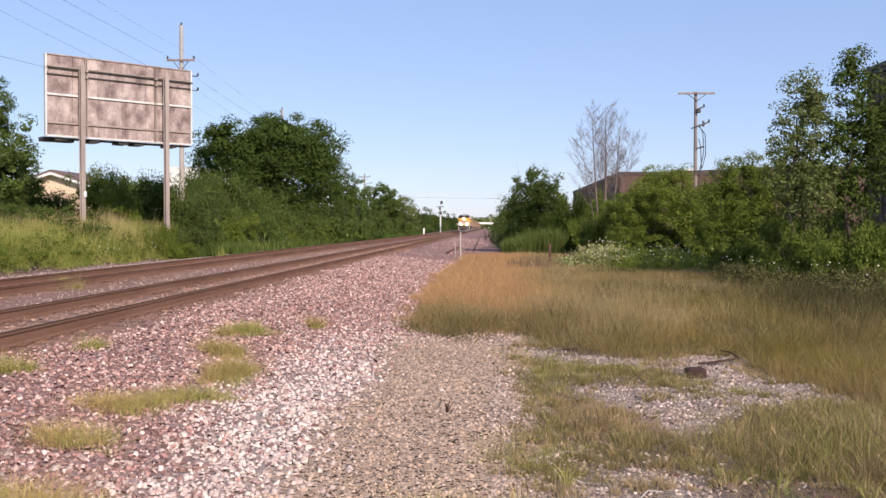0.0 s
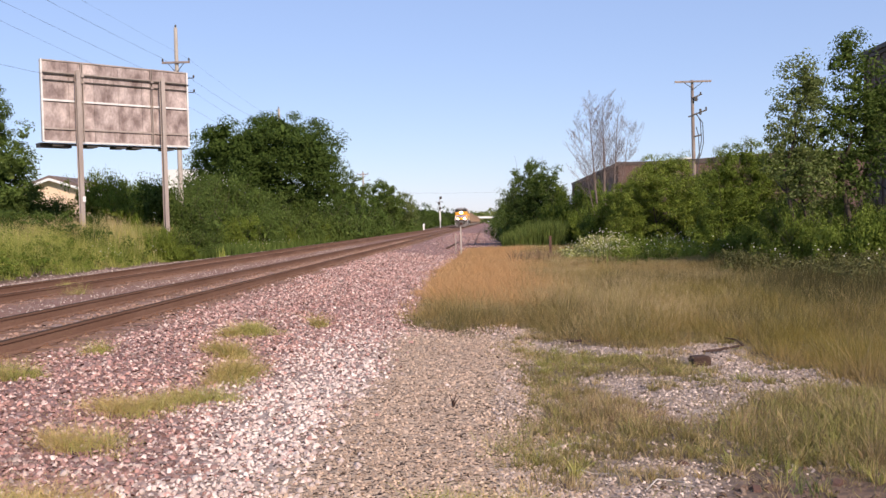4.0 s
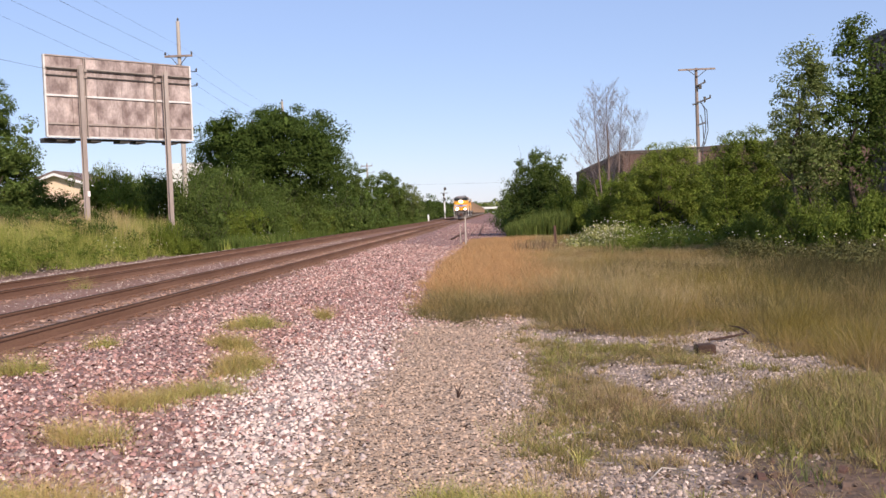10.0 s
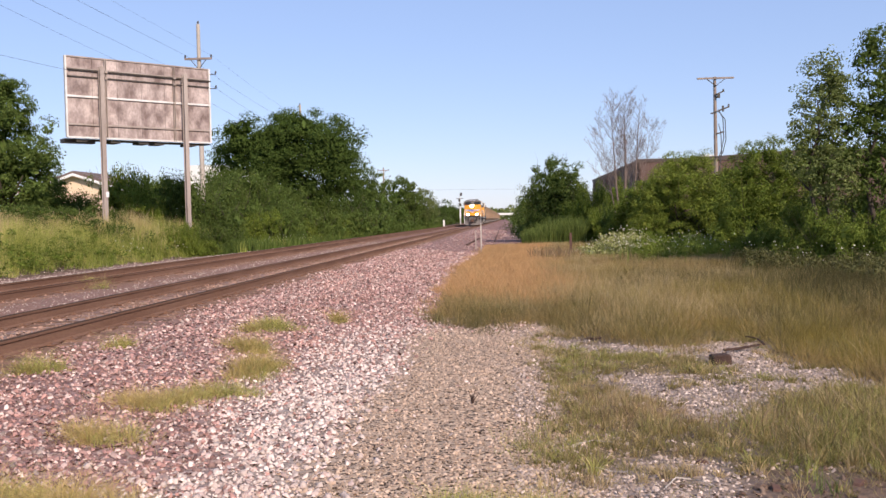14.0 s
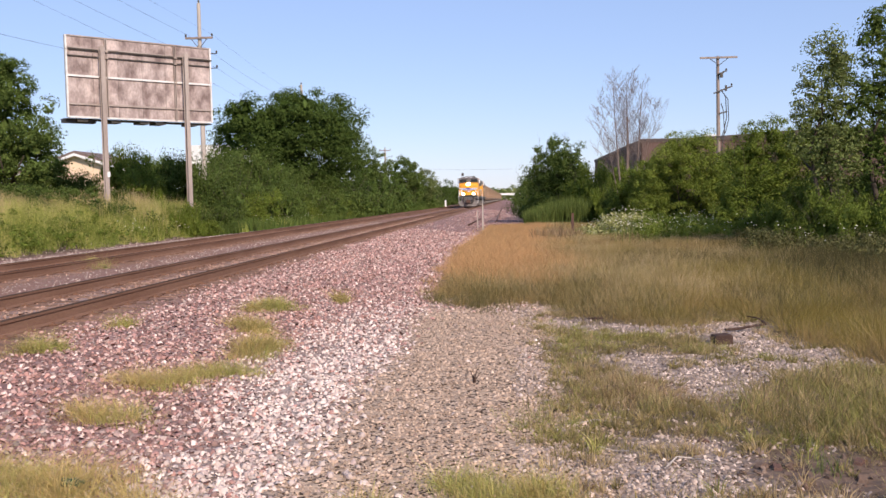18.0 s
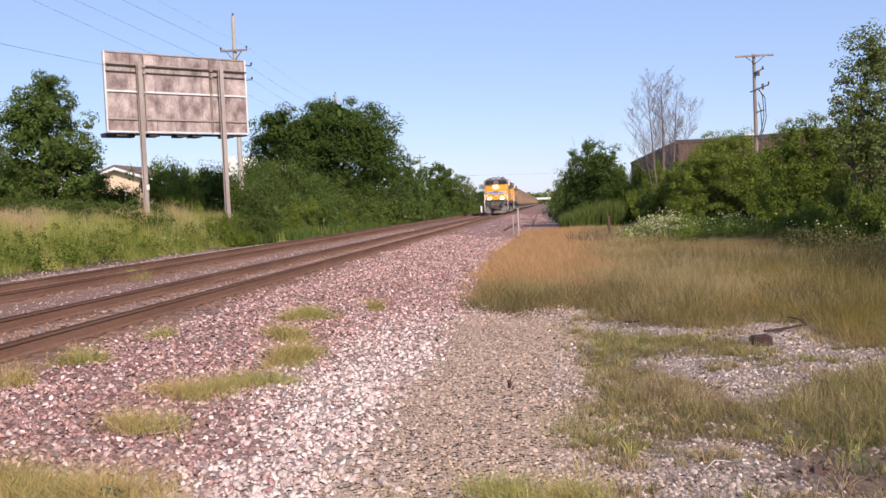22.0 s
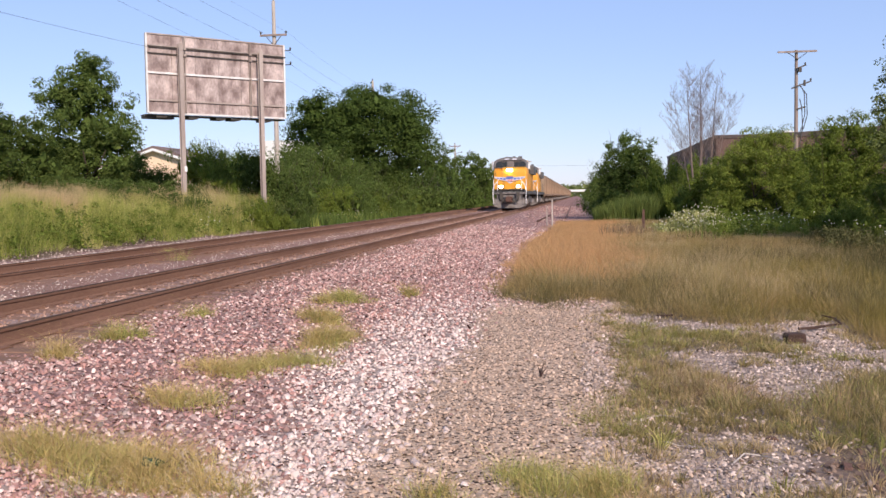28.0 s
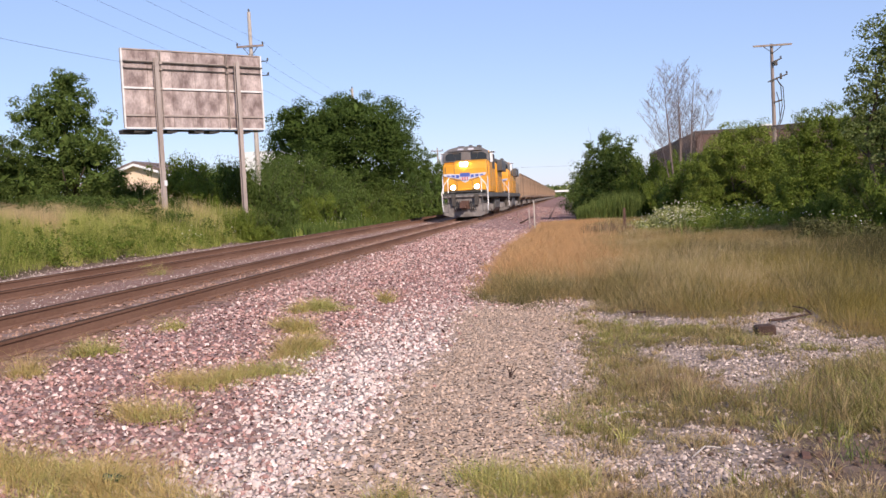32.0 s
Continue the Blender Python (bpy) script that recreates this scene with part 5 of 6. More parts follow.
PUFFS = [(5.9 * math.sin(k * 2.399) * math.sqrt(((k * 0.618) % 1)), -2.2 - 1.2 * ((k * 0.37) % 1), 4.9 + 5.3 * ((k * 0.271) % 1)) for k in range(46)]
PUFFS = [(a, b, c, 1.3, 1.0, 0.75) for a, b, c in PUFFS if ((a - 0.5) / 6.0) ** 2 + ((c - 6.3) / 3.0) ** 2 < 0.86]
tree("broad_tree", (-17.4, 72, 0.3), 10.2, [(0.2, 0, 6.9, 6.0, 4.5, 3.0), (-4.5, 0, 6.2, 1.9, 2.6, 1.3), (4.2, 0, 7.0, 2.1, 2.6, 2.2), (0.7, 0, 8.4, 4.2, 3, 1.7), (-2.4, -1, 7.3, 2.6, 2.5, 1.3), (1.4, 0, 9.2, 2.6, 2.2, 0.9), (3.4, 0, 4.2, 2.9, 2.5, 2.4), (0.6, -1, 4.8, 4.4, 3.5, 2.2), (2.2, -1.5, 3.2, 3.4, 2.5, 1.9)] + PUFFS, 400, 178, 0.1, LEAF_DEEP, "broad dark green tree with a rounded crown", r0=0.4, seed=21, clump_r=0.9, core=1100, core_size=0.42)
tree("leafy_tree", (-27.1, 48, 0.9), 9.0, [(0, 0, 5.0, 3.0, 2.8, 2.9), (-0.9, 0, 6.6, 2.0, 1.9, 1.9), (0, 0, 7.0, 1.9, 1.9, 1.9), (-1.3, 0, 4.0, 2.0, 2, 2), (1.5, 0, 3.8, 1.9, 2, 2.2), (1.9, 0, 2.4, 1.6, 1.8, 1.6), (-1.8, 0, 2.4, 1.6, 1.8, 1.6), (0.3, 0, 8.2, 0.9, 0.9, 0.9)], 330, 105, 0.085, LEAF_DARK, "rounded green tree beside the billboard", r0=0.25, seed=22, clump_r=0.55, core=700, core_size=0.32)
tree("rounded_bush", (-28.4, 42, 1.7), 5.0, [(0, 0, 2.2, 3.0, 2.2, 2.0), (-1.5, 0, 3.0, 2.0, 1.6, 1.7), (1.6, 0, 2.4, 1.8, 1.6, 1.8), (0.2, 0, 3.7, 1.8, 1.5, 1.2), (2.6, 0, 1.4, 1.3, 1.3, 1.2)], 190, 120, 0.07, LEAF_MID, "dense rounded green bush beside the tall grass", "bush", r0=0.1, seed=41, clump_r=0.42, stems=3, core=400, core_size=0.3)
tree("small_tree", (-17.2, 105, 0.2), 8, [(0, 0, 5.2, 3.0, 2.8, 2.8), (1.4, 0, 4.0, 2.2, 2, 2)], 230, 50, 0.13, LEAF_MID, "small green tree in the hedge", r0=0.2, seed=23, clump_r=0.6, core=150, core_size=0.5)
tree("small_tree", (-15.4, 130, 0.1), 8, [(0, 0, 5.0, 3.0, 2.6, 3.0), (1.6, 0, 3.6, 2.2, 2, 2)], 230, 50, 0.14, LEAF_MID, "small green tree in the hedge", r0=0.2, seed=24, clump_r=0.6, core=150, core_size=0.5)
tree("small_tree", (-13.9, 150, 0.1), 7.4, [(0, 0, 4.4, 2.4, 2.4, 2.4), (0.9, 0, 3.0, 2.0, 2, 2)], 170, 44, 0.12, LEAF_GREY, "thin greyish tree with bare twigs at its top", r0=0.18, seed=25, clump_r=0.55, twigs=40)
tree("bushy_tree", (3.2, 61, 0), 5.5, [(0.1, 0, 3.9, 1.7, 1.7, 1.9), (-1.0, 0, 2.4, 1.6, 1.6, 1.8), (1.1, 0, 2.2, 1.6, 1.6, 1.6), (0, 0, 1.3, 2.3, 2, 1.3), (0.9, 0, 3.3, 1.2, 1.2, 1.3)], 560, 42, 0.08, LEAF_DARK, "dense dark bushy tree with a few bare twigs", r0=0.14, seed=26, clump_r=0.4, twigs=14, core=520, core_size=0.24)
# lightened leaves make this bush look sunlit
tree("leafy_bush", (9.2, 48, 0), 5.2, [(0, 0, 1.6, 2.7, 1.6, 1.6), (0.0, 0, 3.4, 1.8, 1.3, 1.5), (-0.6, 0, 4.0, 0.9, 0.9, 0.8), (0.2, 0, 3.9, 0.8, 0.8, 0.8), (-1.7, -0.3, 2.7, 1.1, 1.0, 1.3), (1.7, -0.2, 2.8, 1.0, 1.0, 1.2), (-0.7, -0.9, 3.0, 1.0, 0.8, 1.1), (0.9, -1.0, 2.0, 1.0, 0.8, 1.1), (-2.3, -0.4, 1.2, 0.9, 0.9, 1.2), (2.5, -0.3, 1.3, 0.9, 0.9, 1.2)], 560, 92, 0.046, LEAF_SUN, "yellow-green bush with a peaked top, leaves lightened as if sunlit", "bush", r0=0.05, seed=27, clump_r=0.34, stems=3, twigs=6, core=520, core_size=0.18)
tree("leafy_bush", (7.3, 51, 0), 3.4, [(0, 0, 1.2, 1.7, 1.2, 1.2), (-0.4, 0, 2.2, 0.9, 0.8, 1.0), (0.6, 0, 2.9, 0.9, 0.8, 1.0), (-1.2, -0.2, 1.4, 0.9, 0.8, 1.2), (1.2, -0.3, 2.2, 0.9, 0.8, 1.2)], 280, 80, 0.05, LEAF_FRESH, "leafy green bush at the foot of the dead tree", "bush", r0=0.04, seed=51, clump_r=0.34, stems=2, twigs=3, core=300, core_size=0.18)
tree("leafy_bush", (9.55, 36, 0), 4.6, [(0, 0, 1.4, 1.6, 1.3, 1.4), (0.2, 0, 3.0, 1.4, 1.0, 1.5), (-0.4, 0, 3.3, 0.7, 0.6, 1.0), (0.4, 0, 3.8, 0.7, 0.6, 0.8), (1.2, 0, 3.5, 0.9, 0.7, 1.0), (-0.8, -0.3, 2.5, 0.8, 0.7, 1.0), (1.5, 0, 3.0, 0.9, 0.7, 1.2), (-1.2, -0.4, 1.2, 0.7, 0.7, 1.0), (0.3, -0.9, 1.6, 0.9, 0.7, 0.9), (2.3, 0.2, 2.8, 1.0, 0.8, 1.8)], 640, 84, 0.038, LEAF_FRESH, "tall green bush with feathery upright shoots", "bush", r0=0.05, seed=52, clump_r=0.28, stems=3, twigs=8, core=700, core_size=0.16)
tree("tall_tree", (9.0, 27, 0), 6.2, [(0, 0, 4.6, 0.75, 0.8, 1.4), (-0.3, 0, 3.4, 0.75, 0.8, 1.0), (0.3, 0, 2.6, 0.8, 0.8, 1.0), (0.2, 0, 5.4, 0.4, 0.4, 0.7)], 360, 30, 0.05, LEAF_GREY, "tall feathery green tree with pale undersides", r0=0.08, seed=28, clump_r=0.24, stems=2, core=100, core_size=0.12)
tree("tall_tree", (10.7, 27.3, 0), 7.0, [(0, 0, 5.2, 0.9, 0.9, 1.5), (-0.9, 0, 4.0, 0.7, 0.8, 1.5), (0.4, 0, 3.8, 1.2, 1, 1.4), (0.9, 0, 4.6, 0.9, 0.9, 1.2), (-0.2, 0, 2.8, 1.0, 1, 1.2), (-0.2, 0, 6.2, 0.4, 0.4, 0.7)], 520, 30, 0.055, LEAF_MID, "tall feathery green tree in front of the brown building", r0=0.1, seed=29, clump_r=0.26, stems=2, core=260, core_size=0.15)
tree("tall_tree", (12.6, 27.0, 0), 6.6, [(0, 0, 4.8, 1.2, 1.1, 1.6), (0.3, 0, 3.2, 1.5, 1.2, 1.6), (1.4, 0, 4.2, 1.2, 1, 1.4)], 420, 30, 0.055, LEAF_MID, "leafy tree close to the brown building", r0=0.1, seed=30, clump_r=0.3, stems=2, core=300, core_size=0.16)


def dead_tree():
    t = empty("dead_tree", (6.85, 54, 0), "bare leafless tree with several slim brown-grey stems", "dead tree")
    rs = np.random.default_rng(5)

    def grow(p, d, length, r, depth):
        pts, q = [p], p.copy()
        for k in range(5):
            d = (d + Vector((rs.normal() * (0.025 if depth == 3 else 0.06), rs.normal() * 0.05, 0.07 if depth == 3 else 0.05))).normalized()
            q = q + d * length / 5
            pts.append(q.copy())
        tube(bm, pts, [max(r * (1 - 0.18 * k), 0.004) for k in range(6)], 5 if depth > 1 else 3)
        if depth:
            count = {3: 19, 2: 8, 1: 4}[depth]
            for k in range(count):
                f = (0.36 if depth == 3 else 0.2) + (0.62 if depth == 3 else 0.78) * k / count
                b = pts[min(int(f * 5), 4)].lerp(pts[min(int(f * 5) + 1, 5)], f * 5 - int(f * 5))
                a = rs.uniform(0, 2 * math.pi)
                side = Vector((math.cos(a), math.sin(a) * 0.8, 0.25)).normalized()
                reach = length * (0.36 - 0.2 * f) * rs.uniform(0.6, 1.15) if depth == 3 else length * (0.62 - 0.3 * f) * rs.uniform(0.6, 1.0)
                grow(b, (d * 0.7 + side * 0.8).normalized(), reach, max(r * (0.16 if depth == 3 else 0.35), 0.004), depth - 1)

    for x, lean, h, r in ((-0.25, -0.08, 7.9, 0.075), (0.0, -0.01, 8.2, 0.075), (0.3, 0.1, 7.9, 0.075), (-0.3, -0.21, 6.8, 0.035), (0.3, 0.24, 6.9, 0.035), (0.05, 0.05, 7.8, 0.04)):
        bm = bmesh.new()
        grow(Vector((x, 0, 0.3)), Vector((lean, 0, 1)).normalized(), h, r, 3)
        part("stem", bm, DEADWOOD, t)


dead_tree()


def blades(name, x, y, h, width, material, label, lean=0.25, category="grass", rs=None, simple=False, away=None):
    """Grass: one narrow blade at each place, leaning its own way or the way given."""
    rs = rs or rng
    n = len(x)
    a = rs.uniform(0, 2 * np.pi, n)
    s = np.stack([np.cos(a), np.sin(a), np.zeros(n)], 1) * width[:, None] * 0.5
    b = rs.uniform(0, 2 * np.pi, n) if away is None else away
    d = np.stack([np.cos(b) * lean, np.sin(b) * lean, np.ones(n)], 1) * h[:, None]
    d[:, :2] *= rs.uniform(0, 1.4, (n, 1))
    p = np.stack([x, y, land(x, y) - 0.02], 1)
    if simple:
        v = np.stack([p - s, p + s, p + d], 1).reshape(-1, 3)
        return tagged(new(name, np_mesh(name, v, np.arange(3 * n).reshape(-1, 3), [material])), label, category, kind="stuff")
    mid = p + d * 0.55 * np.array([0.6, 0.6, 1.0])
    v = np.stack([p - s, p + s, mid + s * 0.8, mid - s * 0.8, p + d], 1).reshape(-1, 3)
    i = np.arange(n) * 5
    f = np.concatenate([np.stack([i, i + 1, i + 2], 1), np.stack([i, i + 2, i + 3], 1), np.stack([i + 3, i + 2, i + 4], 1)])
    return tagged(new(name, np_mesh(name, v, f, [material])), label, category, kind="stuff")


def tussocks(name, cx, cy, r, h, per, material, label, simple=False):
    """Separate tufts whose blades spread outwards from each middle."""
    n = len(cx) * per
    k = np.repeat(np.arange(len(cx)), per)
    a = rng.uniform(0, 2 * np.pi, n)
    d = rng.uniform(0, 1, n) ** 0.7 * r[k]
    x, y = cx[k] + np.cos(a) * d, cy[k] + np.sin(a) * d
    tall = h[k] * rng.uniform(0.45, 1.1, n) * (1.1 - 0.4 * d / r[k])
    blades(name, x, y, tall, rng.uniform(0.0024, 0.0062, n) * (1 + 0.035 * y), material, label, 0.95, simple=simple, away=a + rng.normal(0, 0.5, n))


FIELD_KINDS = ((STRAW, "dry", "dry orange-brown grass"), (SHADE_WEED, "dark", "shade-darkened green and brown weeds"), (BASE_GRASS, "green_base", "dull brown-green grass"), (GOLD_GREEN, "golden", "golden green grass"),
               (SEED_TAN, "tan", "pale tan seeding grass"), (STRAW_GREEN, "olive", "half-dry olive grass"), (STRAW_DULL, "ochre", "ochre dry grass"), (BROWN_GRASS, "brown", "dull brown stalks"))


def field_kind(x, y, spread):
    """Which of the field's grasses grows at each place."""
    p = 0.6 * wave(x, y, 0.42, 9.0) + 0.45 * wave(x, y, 1.1, 2.0) + 0.25 * wave(x, y, 3.4, 7.0) + rng.normal(0, spread, len(x))

    def spot(cx, cy, rx, ry):
        return np.exp(-((x - cx + 0.3 * wave(x, y, 1.6, 4.0)) / rx) ** 2 - ((y - cy + 0.8 * wave(x, y, 0.9, 5.0)) / ry) ** 2)

    sunny = smooth(1.7, 0.3, x + 0.35 * wave(x, y, 0.8, 3.0) - 0.04 * (y - 20)) * smooth(15.5, 19.5, y + 1.2 * wave(x, y, 0.8, 1.0))
    # gloom: patches of dark weeds, partly shade put into the grass colour
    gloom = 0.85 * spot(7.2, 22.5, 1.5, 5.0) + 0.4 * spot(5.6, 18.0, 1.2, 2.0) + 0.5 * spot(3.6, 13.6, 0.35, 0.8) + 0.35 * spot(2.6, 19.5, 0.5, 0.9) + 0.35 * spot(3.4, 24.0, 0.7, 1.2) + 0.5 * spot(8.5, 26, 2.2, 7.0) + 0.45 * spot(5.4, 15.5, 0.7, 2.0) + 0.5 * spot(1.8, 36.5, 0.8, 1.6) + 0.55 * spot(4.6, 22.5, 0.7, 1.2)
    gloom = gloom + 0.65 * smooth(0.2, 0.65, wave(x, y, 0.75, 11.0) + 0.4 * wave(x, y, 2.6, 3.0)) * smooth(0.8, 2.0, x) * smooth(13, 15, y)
    foot = 0.62 * (spot(-0.5, 14.2, 1.0, 1.9) + 0.8 * spot(1.3, 12.6, 0.9, 1.4) + 0.9 * spot(0.9, 15.5, 0.9, 1.6))
    gold = 0.8 * spot(4.2, 17.5, 0.9, 3.0) + 0.6 * spot(3.9, 10.6, 0.8, 1.9) + 0.3 * spot(3.0, 13.5, 1.0, 1.6) + 0.35 * smooth(0.25, 0.7, wave(x, y, 0.62, 2.0) + 0.35 * wave(x, y, 2.1, 8.0)) * smooth(1.0, 2.4, x)
    kind = np.select([p > 0.12, p > -0.18, p > -0.7], [4, 5, 6], 7)
    edge = smooth(0.2, 0.34, x / y + 0.03 * wave(x, y, 0.8, 6.0)) * smooth(9, 12, y)
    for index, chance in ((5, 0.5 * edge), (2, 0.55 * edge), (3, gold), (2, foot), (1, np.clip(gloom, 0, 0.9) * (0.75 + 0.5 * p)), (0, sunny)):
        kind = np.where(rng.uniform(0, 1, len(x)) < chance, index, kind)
    return kind


def field_places(n):
    """Places in the field with a ragged rim, and how deep in it each one lies (0.2 to 1)."""
    x = rng.uniform(-1.9, 12.0, n)
    y = 8.0 + 46 * rng.uniform(0, 1, n) ** 1.6
    seen = (x < 0.52 * y + 0.6) | (rng.uniform(0, 1, n) < 0.12)
    x, y = x[seen], y[seen]
    u, v = x + 0.16 * wave(x, y, 3.0) + 0.1 * wave(x, y, 7.0, 2.0) + rng.normal(0, 0.14, len(x)), y + 0.35 * wave(x, y, 2.2, 3) + 0.2 * wave(x, y, 6.0, 1.0) + rng.normal(0, 0.3, len(x))
    keep = inside(FIELD, u, v)
    x, y, u, v = x[keep], y[keep], u[keep], v[keep]
    deep = 0.2 + sum(0.1 * inside(FIELD, u - 0.05 * k, v - 0.3 * k) + 0.1 * inside(FIELD, u - 0.1 * k, v) for k in (1, 2, 4, 7))
    return x, y, deep


def field_grass():
    x, y, deep = field_places(480000)
    thin = rng.uniform(0, 1, len(x)) < 0.3 + 0.7 * smooth(0.25, 0.8, deep)
    x, y, deep = x[thin], y[thin], deep[thin]
    lump = 0.5 * wave(x, y, 0.9, 2.0) + 0.4 * wave(x, y, 2.3, 6.0) + 0.4 * wave(x, y, 5.5, 1.0)
    low = (1 - 0.4 * smooth(20, 34, y)) * (1 - 0.3 * smooth(2.5, 5, x) * smooth(14, 11, y))
    h = rng.uniform(0.06, 0.36, len(x)) * (1 + 0.6 * lump) * deep * low
    w = rng.uniform(0.0018, 0.0038, len(x)) * (1 + 0.042 * y)
    kind = field_kind(x, y, 0.16)
    for k, (mat, nm, lb) in enumerate(FIELD_KINDS):
        sel = kind == k
        blades(nm + "_grass", x[sel], y[sel], h[sel], w[sel], mat, lb + " covering the field", 1.15, simple=True)
    x, y, deep = field_places(9500)
    r = rng.uniform(0.08, 0.3, len(x)) * (1 + 0.012 * y)
    h = rng.uniform(0.22, 0.58, len(x)) * (0.35 + 0.65 * deep) * (1 - 0.4 * smooth(20, 34, y)) * (1 - 0.2 * smooth(2.5, 5, x) * smooth(14, 11, y))
    kind = field_kind(x, y, 0.3)
    for k, (mat, nm, lb) in enumerate(FIELD_KINDS):
        sel = kind == k
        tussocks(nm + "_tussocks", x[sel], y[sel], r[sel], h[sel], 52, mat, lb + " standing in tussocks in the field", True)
    # brown-green weeds whose dark colour partly stands in for shade
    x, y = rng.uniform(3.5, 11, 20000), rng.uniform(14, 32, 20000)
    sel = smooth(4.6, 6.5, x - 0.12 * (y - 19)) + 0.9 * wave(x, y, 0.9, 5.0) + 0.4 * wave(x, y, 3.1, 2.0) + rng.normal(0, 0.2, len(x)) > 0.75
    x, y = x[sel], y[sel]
    blades("shade_weeds", x, y, rng.uniform(0.25, 0.6, len(x)), rng.uniform(0.006, 0.013, len(x)), SHADE_WEED, "dull brown-green weeds in the field, darkened for shade", 0.5, "weeds")
    x, y = rng.normal(1.9, 0.45, 500), rng.normal(37, 1.4, 500)
    blades("withered_weeds", x, y, rng.uniform(0.25, 0.6, 500), rng.uniform(0.015, 0.03, 500), BROWN_GRASS, "withered brown weeds beside the iron rod", 0.4, "weeds")
    # leafy weeds, likewise coloured dark for the shade by the trees
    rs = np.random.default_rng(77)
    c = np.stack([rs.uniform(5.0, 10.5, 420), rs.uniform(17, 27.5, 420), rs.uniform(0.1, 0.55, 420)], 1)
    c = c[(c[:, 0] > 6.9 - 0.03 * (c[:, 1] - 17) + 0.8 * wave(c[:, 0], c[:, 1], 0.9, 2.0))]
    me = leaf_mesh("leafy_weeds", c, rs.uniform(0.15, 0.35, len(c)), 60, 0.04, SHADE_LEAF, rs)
    for nm, mat, n, seed, lb in (("fringe_weeds", LEAF_SUN, 380, 3.0, "fresh green leafy weeds in front of the bushes"), ("dull_fringe_weeds", LEAF_BRIGHT, 300, 8.0, "mid-green leafy weeds in front of the bushes")):
        u = rs.uniform(0.135, 0.32, n)
        v = rs.uniform(31, 44, n) - 4 * smooth(0.24, 0.32, u)
        gap = np.abs(u - 0.252) > 0.016
        u, v = u[gap], v[gap]
        n = len(u)
        q = np.stack([u * v, v, rs.uniform(0.05, 1.0, n) * (0.65 + 0.4 * wave(u * v, v, 1.3, seed))], 1)
        fringe = leaf_mesh(nm, q, rs.uniform(0.14, 0.34, n), 44, 0.042, mat, rs)
        tagged(new(nm, fringe), lb, "weeds", kind="stuff")
    tagged(new("leafy_weeds", me), "low leafy weeds in a shade-dark colour growing into the dry grass", "weeds", kind="stuff")


field_grass()


def verge_grass():
    x, y = rng.uniform(-28, -14.8, 190000), 18 + 45 * rng.uniform(0, 1, 190000) ** 1.2
    keep = (x < -15.7 - 0.6 * wave(x, y, 0.7, 1.0) + 0.02 * (y - 18)) & (x > -0.78 * y - 1.0)
    x, y = x[keep], y[keep]
    lump = 0.6 * wave(x, y, 0.9, 4.0) + 0.5 * wave(x, y, 2.1, 7.0)
    climb = smooth(-16.4, -20.4, x + 1.0 * wave(x, y, 0.5, 6.0) + 0.6 * wave(x, y, 1.7, 2.0))
    pick = climb + 0.45 * wave(x, y, 0.75, 3.0) + 0.25 * wave(x, y, 2.6, 5.0) + rng.normal(0, 0.2, len(x))
    h, w = rng.uniform(0.35, 0.9, len(x)) * (1 + 0.45 * lump) * smooth(-14.6, -16.6, x), rng.uniform(0.5, 1.0, len(x)) * 0.00062 * y
    for lo, hi, mat, nm, lb in ((-9, -0.2, LEAF_SUN, "green_verge_grass", "fresh green grass at the foot of the bank beyond the tracks"), (-0.2, 0.35, VERGE_GREEN, "low_verge_grass", "green grass and weeds on the bank beyond the tracks"),
                                (0.35, 0.7, VERGE, "verge_grass", "tall yellow-green grass on the bank beyond the tracks"), (0.7, 9, SEED_TAN, "dry_verge_grass", "pale dry seeding grass along the top of the bank")):
        sel = (pick >= lo) & (pick < hi)
        blades(nm, x[sel], y[sel], h[sel] * (1.15 if lo > 0.5 else 1), w[sel], mat, lb, 0.5, simple=True)
    x, y = rng.normal(-17.3, 0.7, 420), rng.normal(42.6, 1.7, 420)
    blades("tall_dry_stalks", x, y, rng.uniform(0.6, 1.7, 420), rng.uniform(0.012, 0.024, 420), VERGE_DRY, "tall tan dry stalks below the billboard", 0.25, "weeds")
    rs = np.random.default_rng(61)
    for nm, mat, cx, cy, sx, sy, n, top, lb in (("dark_weeds", LEAF_MID, -20.4, 38.6, 1.6, 1.8, 260, 1.2, "dark green leafy weeds round the foot of the billboard posts"), ("bank_weeds", LEAF_FRESH, -16.6, 31, 0.7, 6.0, 200, 0.6, "fresh green leafy weeds at the foot of the bank")):
        c = np.stack([rs.normal(cx, sx, n), rs.normal(cy, sy, n), np.zeros(n)], 1)
        c[:, 0] = np.minimum(c[:, 0], -15.3)
        c[:, 2] = land(c[:, 0], c[:, 1]) + rs.uniform(0.1, 1.0, n) * top
        me = leaf_mesh(nm, c, rs.uniform(0.15, 0.4, n), 40, 0.06, mat, rs)
        tagged(new(nm, me), lb, "weeds", kind="stuff")
    x, y = rng.uniform(-16, -12.8, 16000), 46 + 140 * rng.uniform(0, 1, 16000) ** 1.5
    blades("hedge_grass", x, y, rng.uniform(0.25, 0.8, len(x)) * (1 + 0.4 * wave(x, y, 0.7, 3.0)), rng.uniform(0.03, 0.07, len(x)), LEAF_DARK, "green grass at the foot of the hedge", 0.3, simple=True)
    x, y = rng.uniform(-14.6, -13.2, 2600), rng.uniform(44, 66, 2600)
    stay = wave(x, y, 0.5, 4.0) + 0.4 * wave(x, y, 1.7, 1.0) > 0.05
    x, y = x[stay], y[stay]
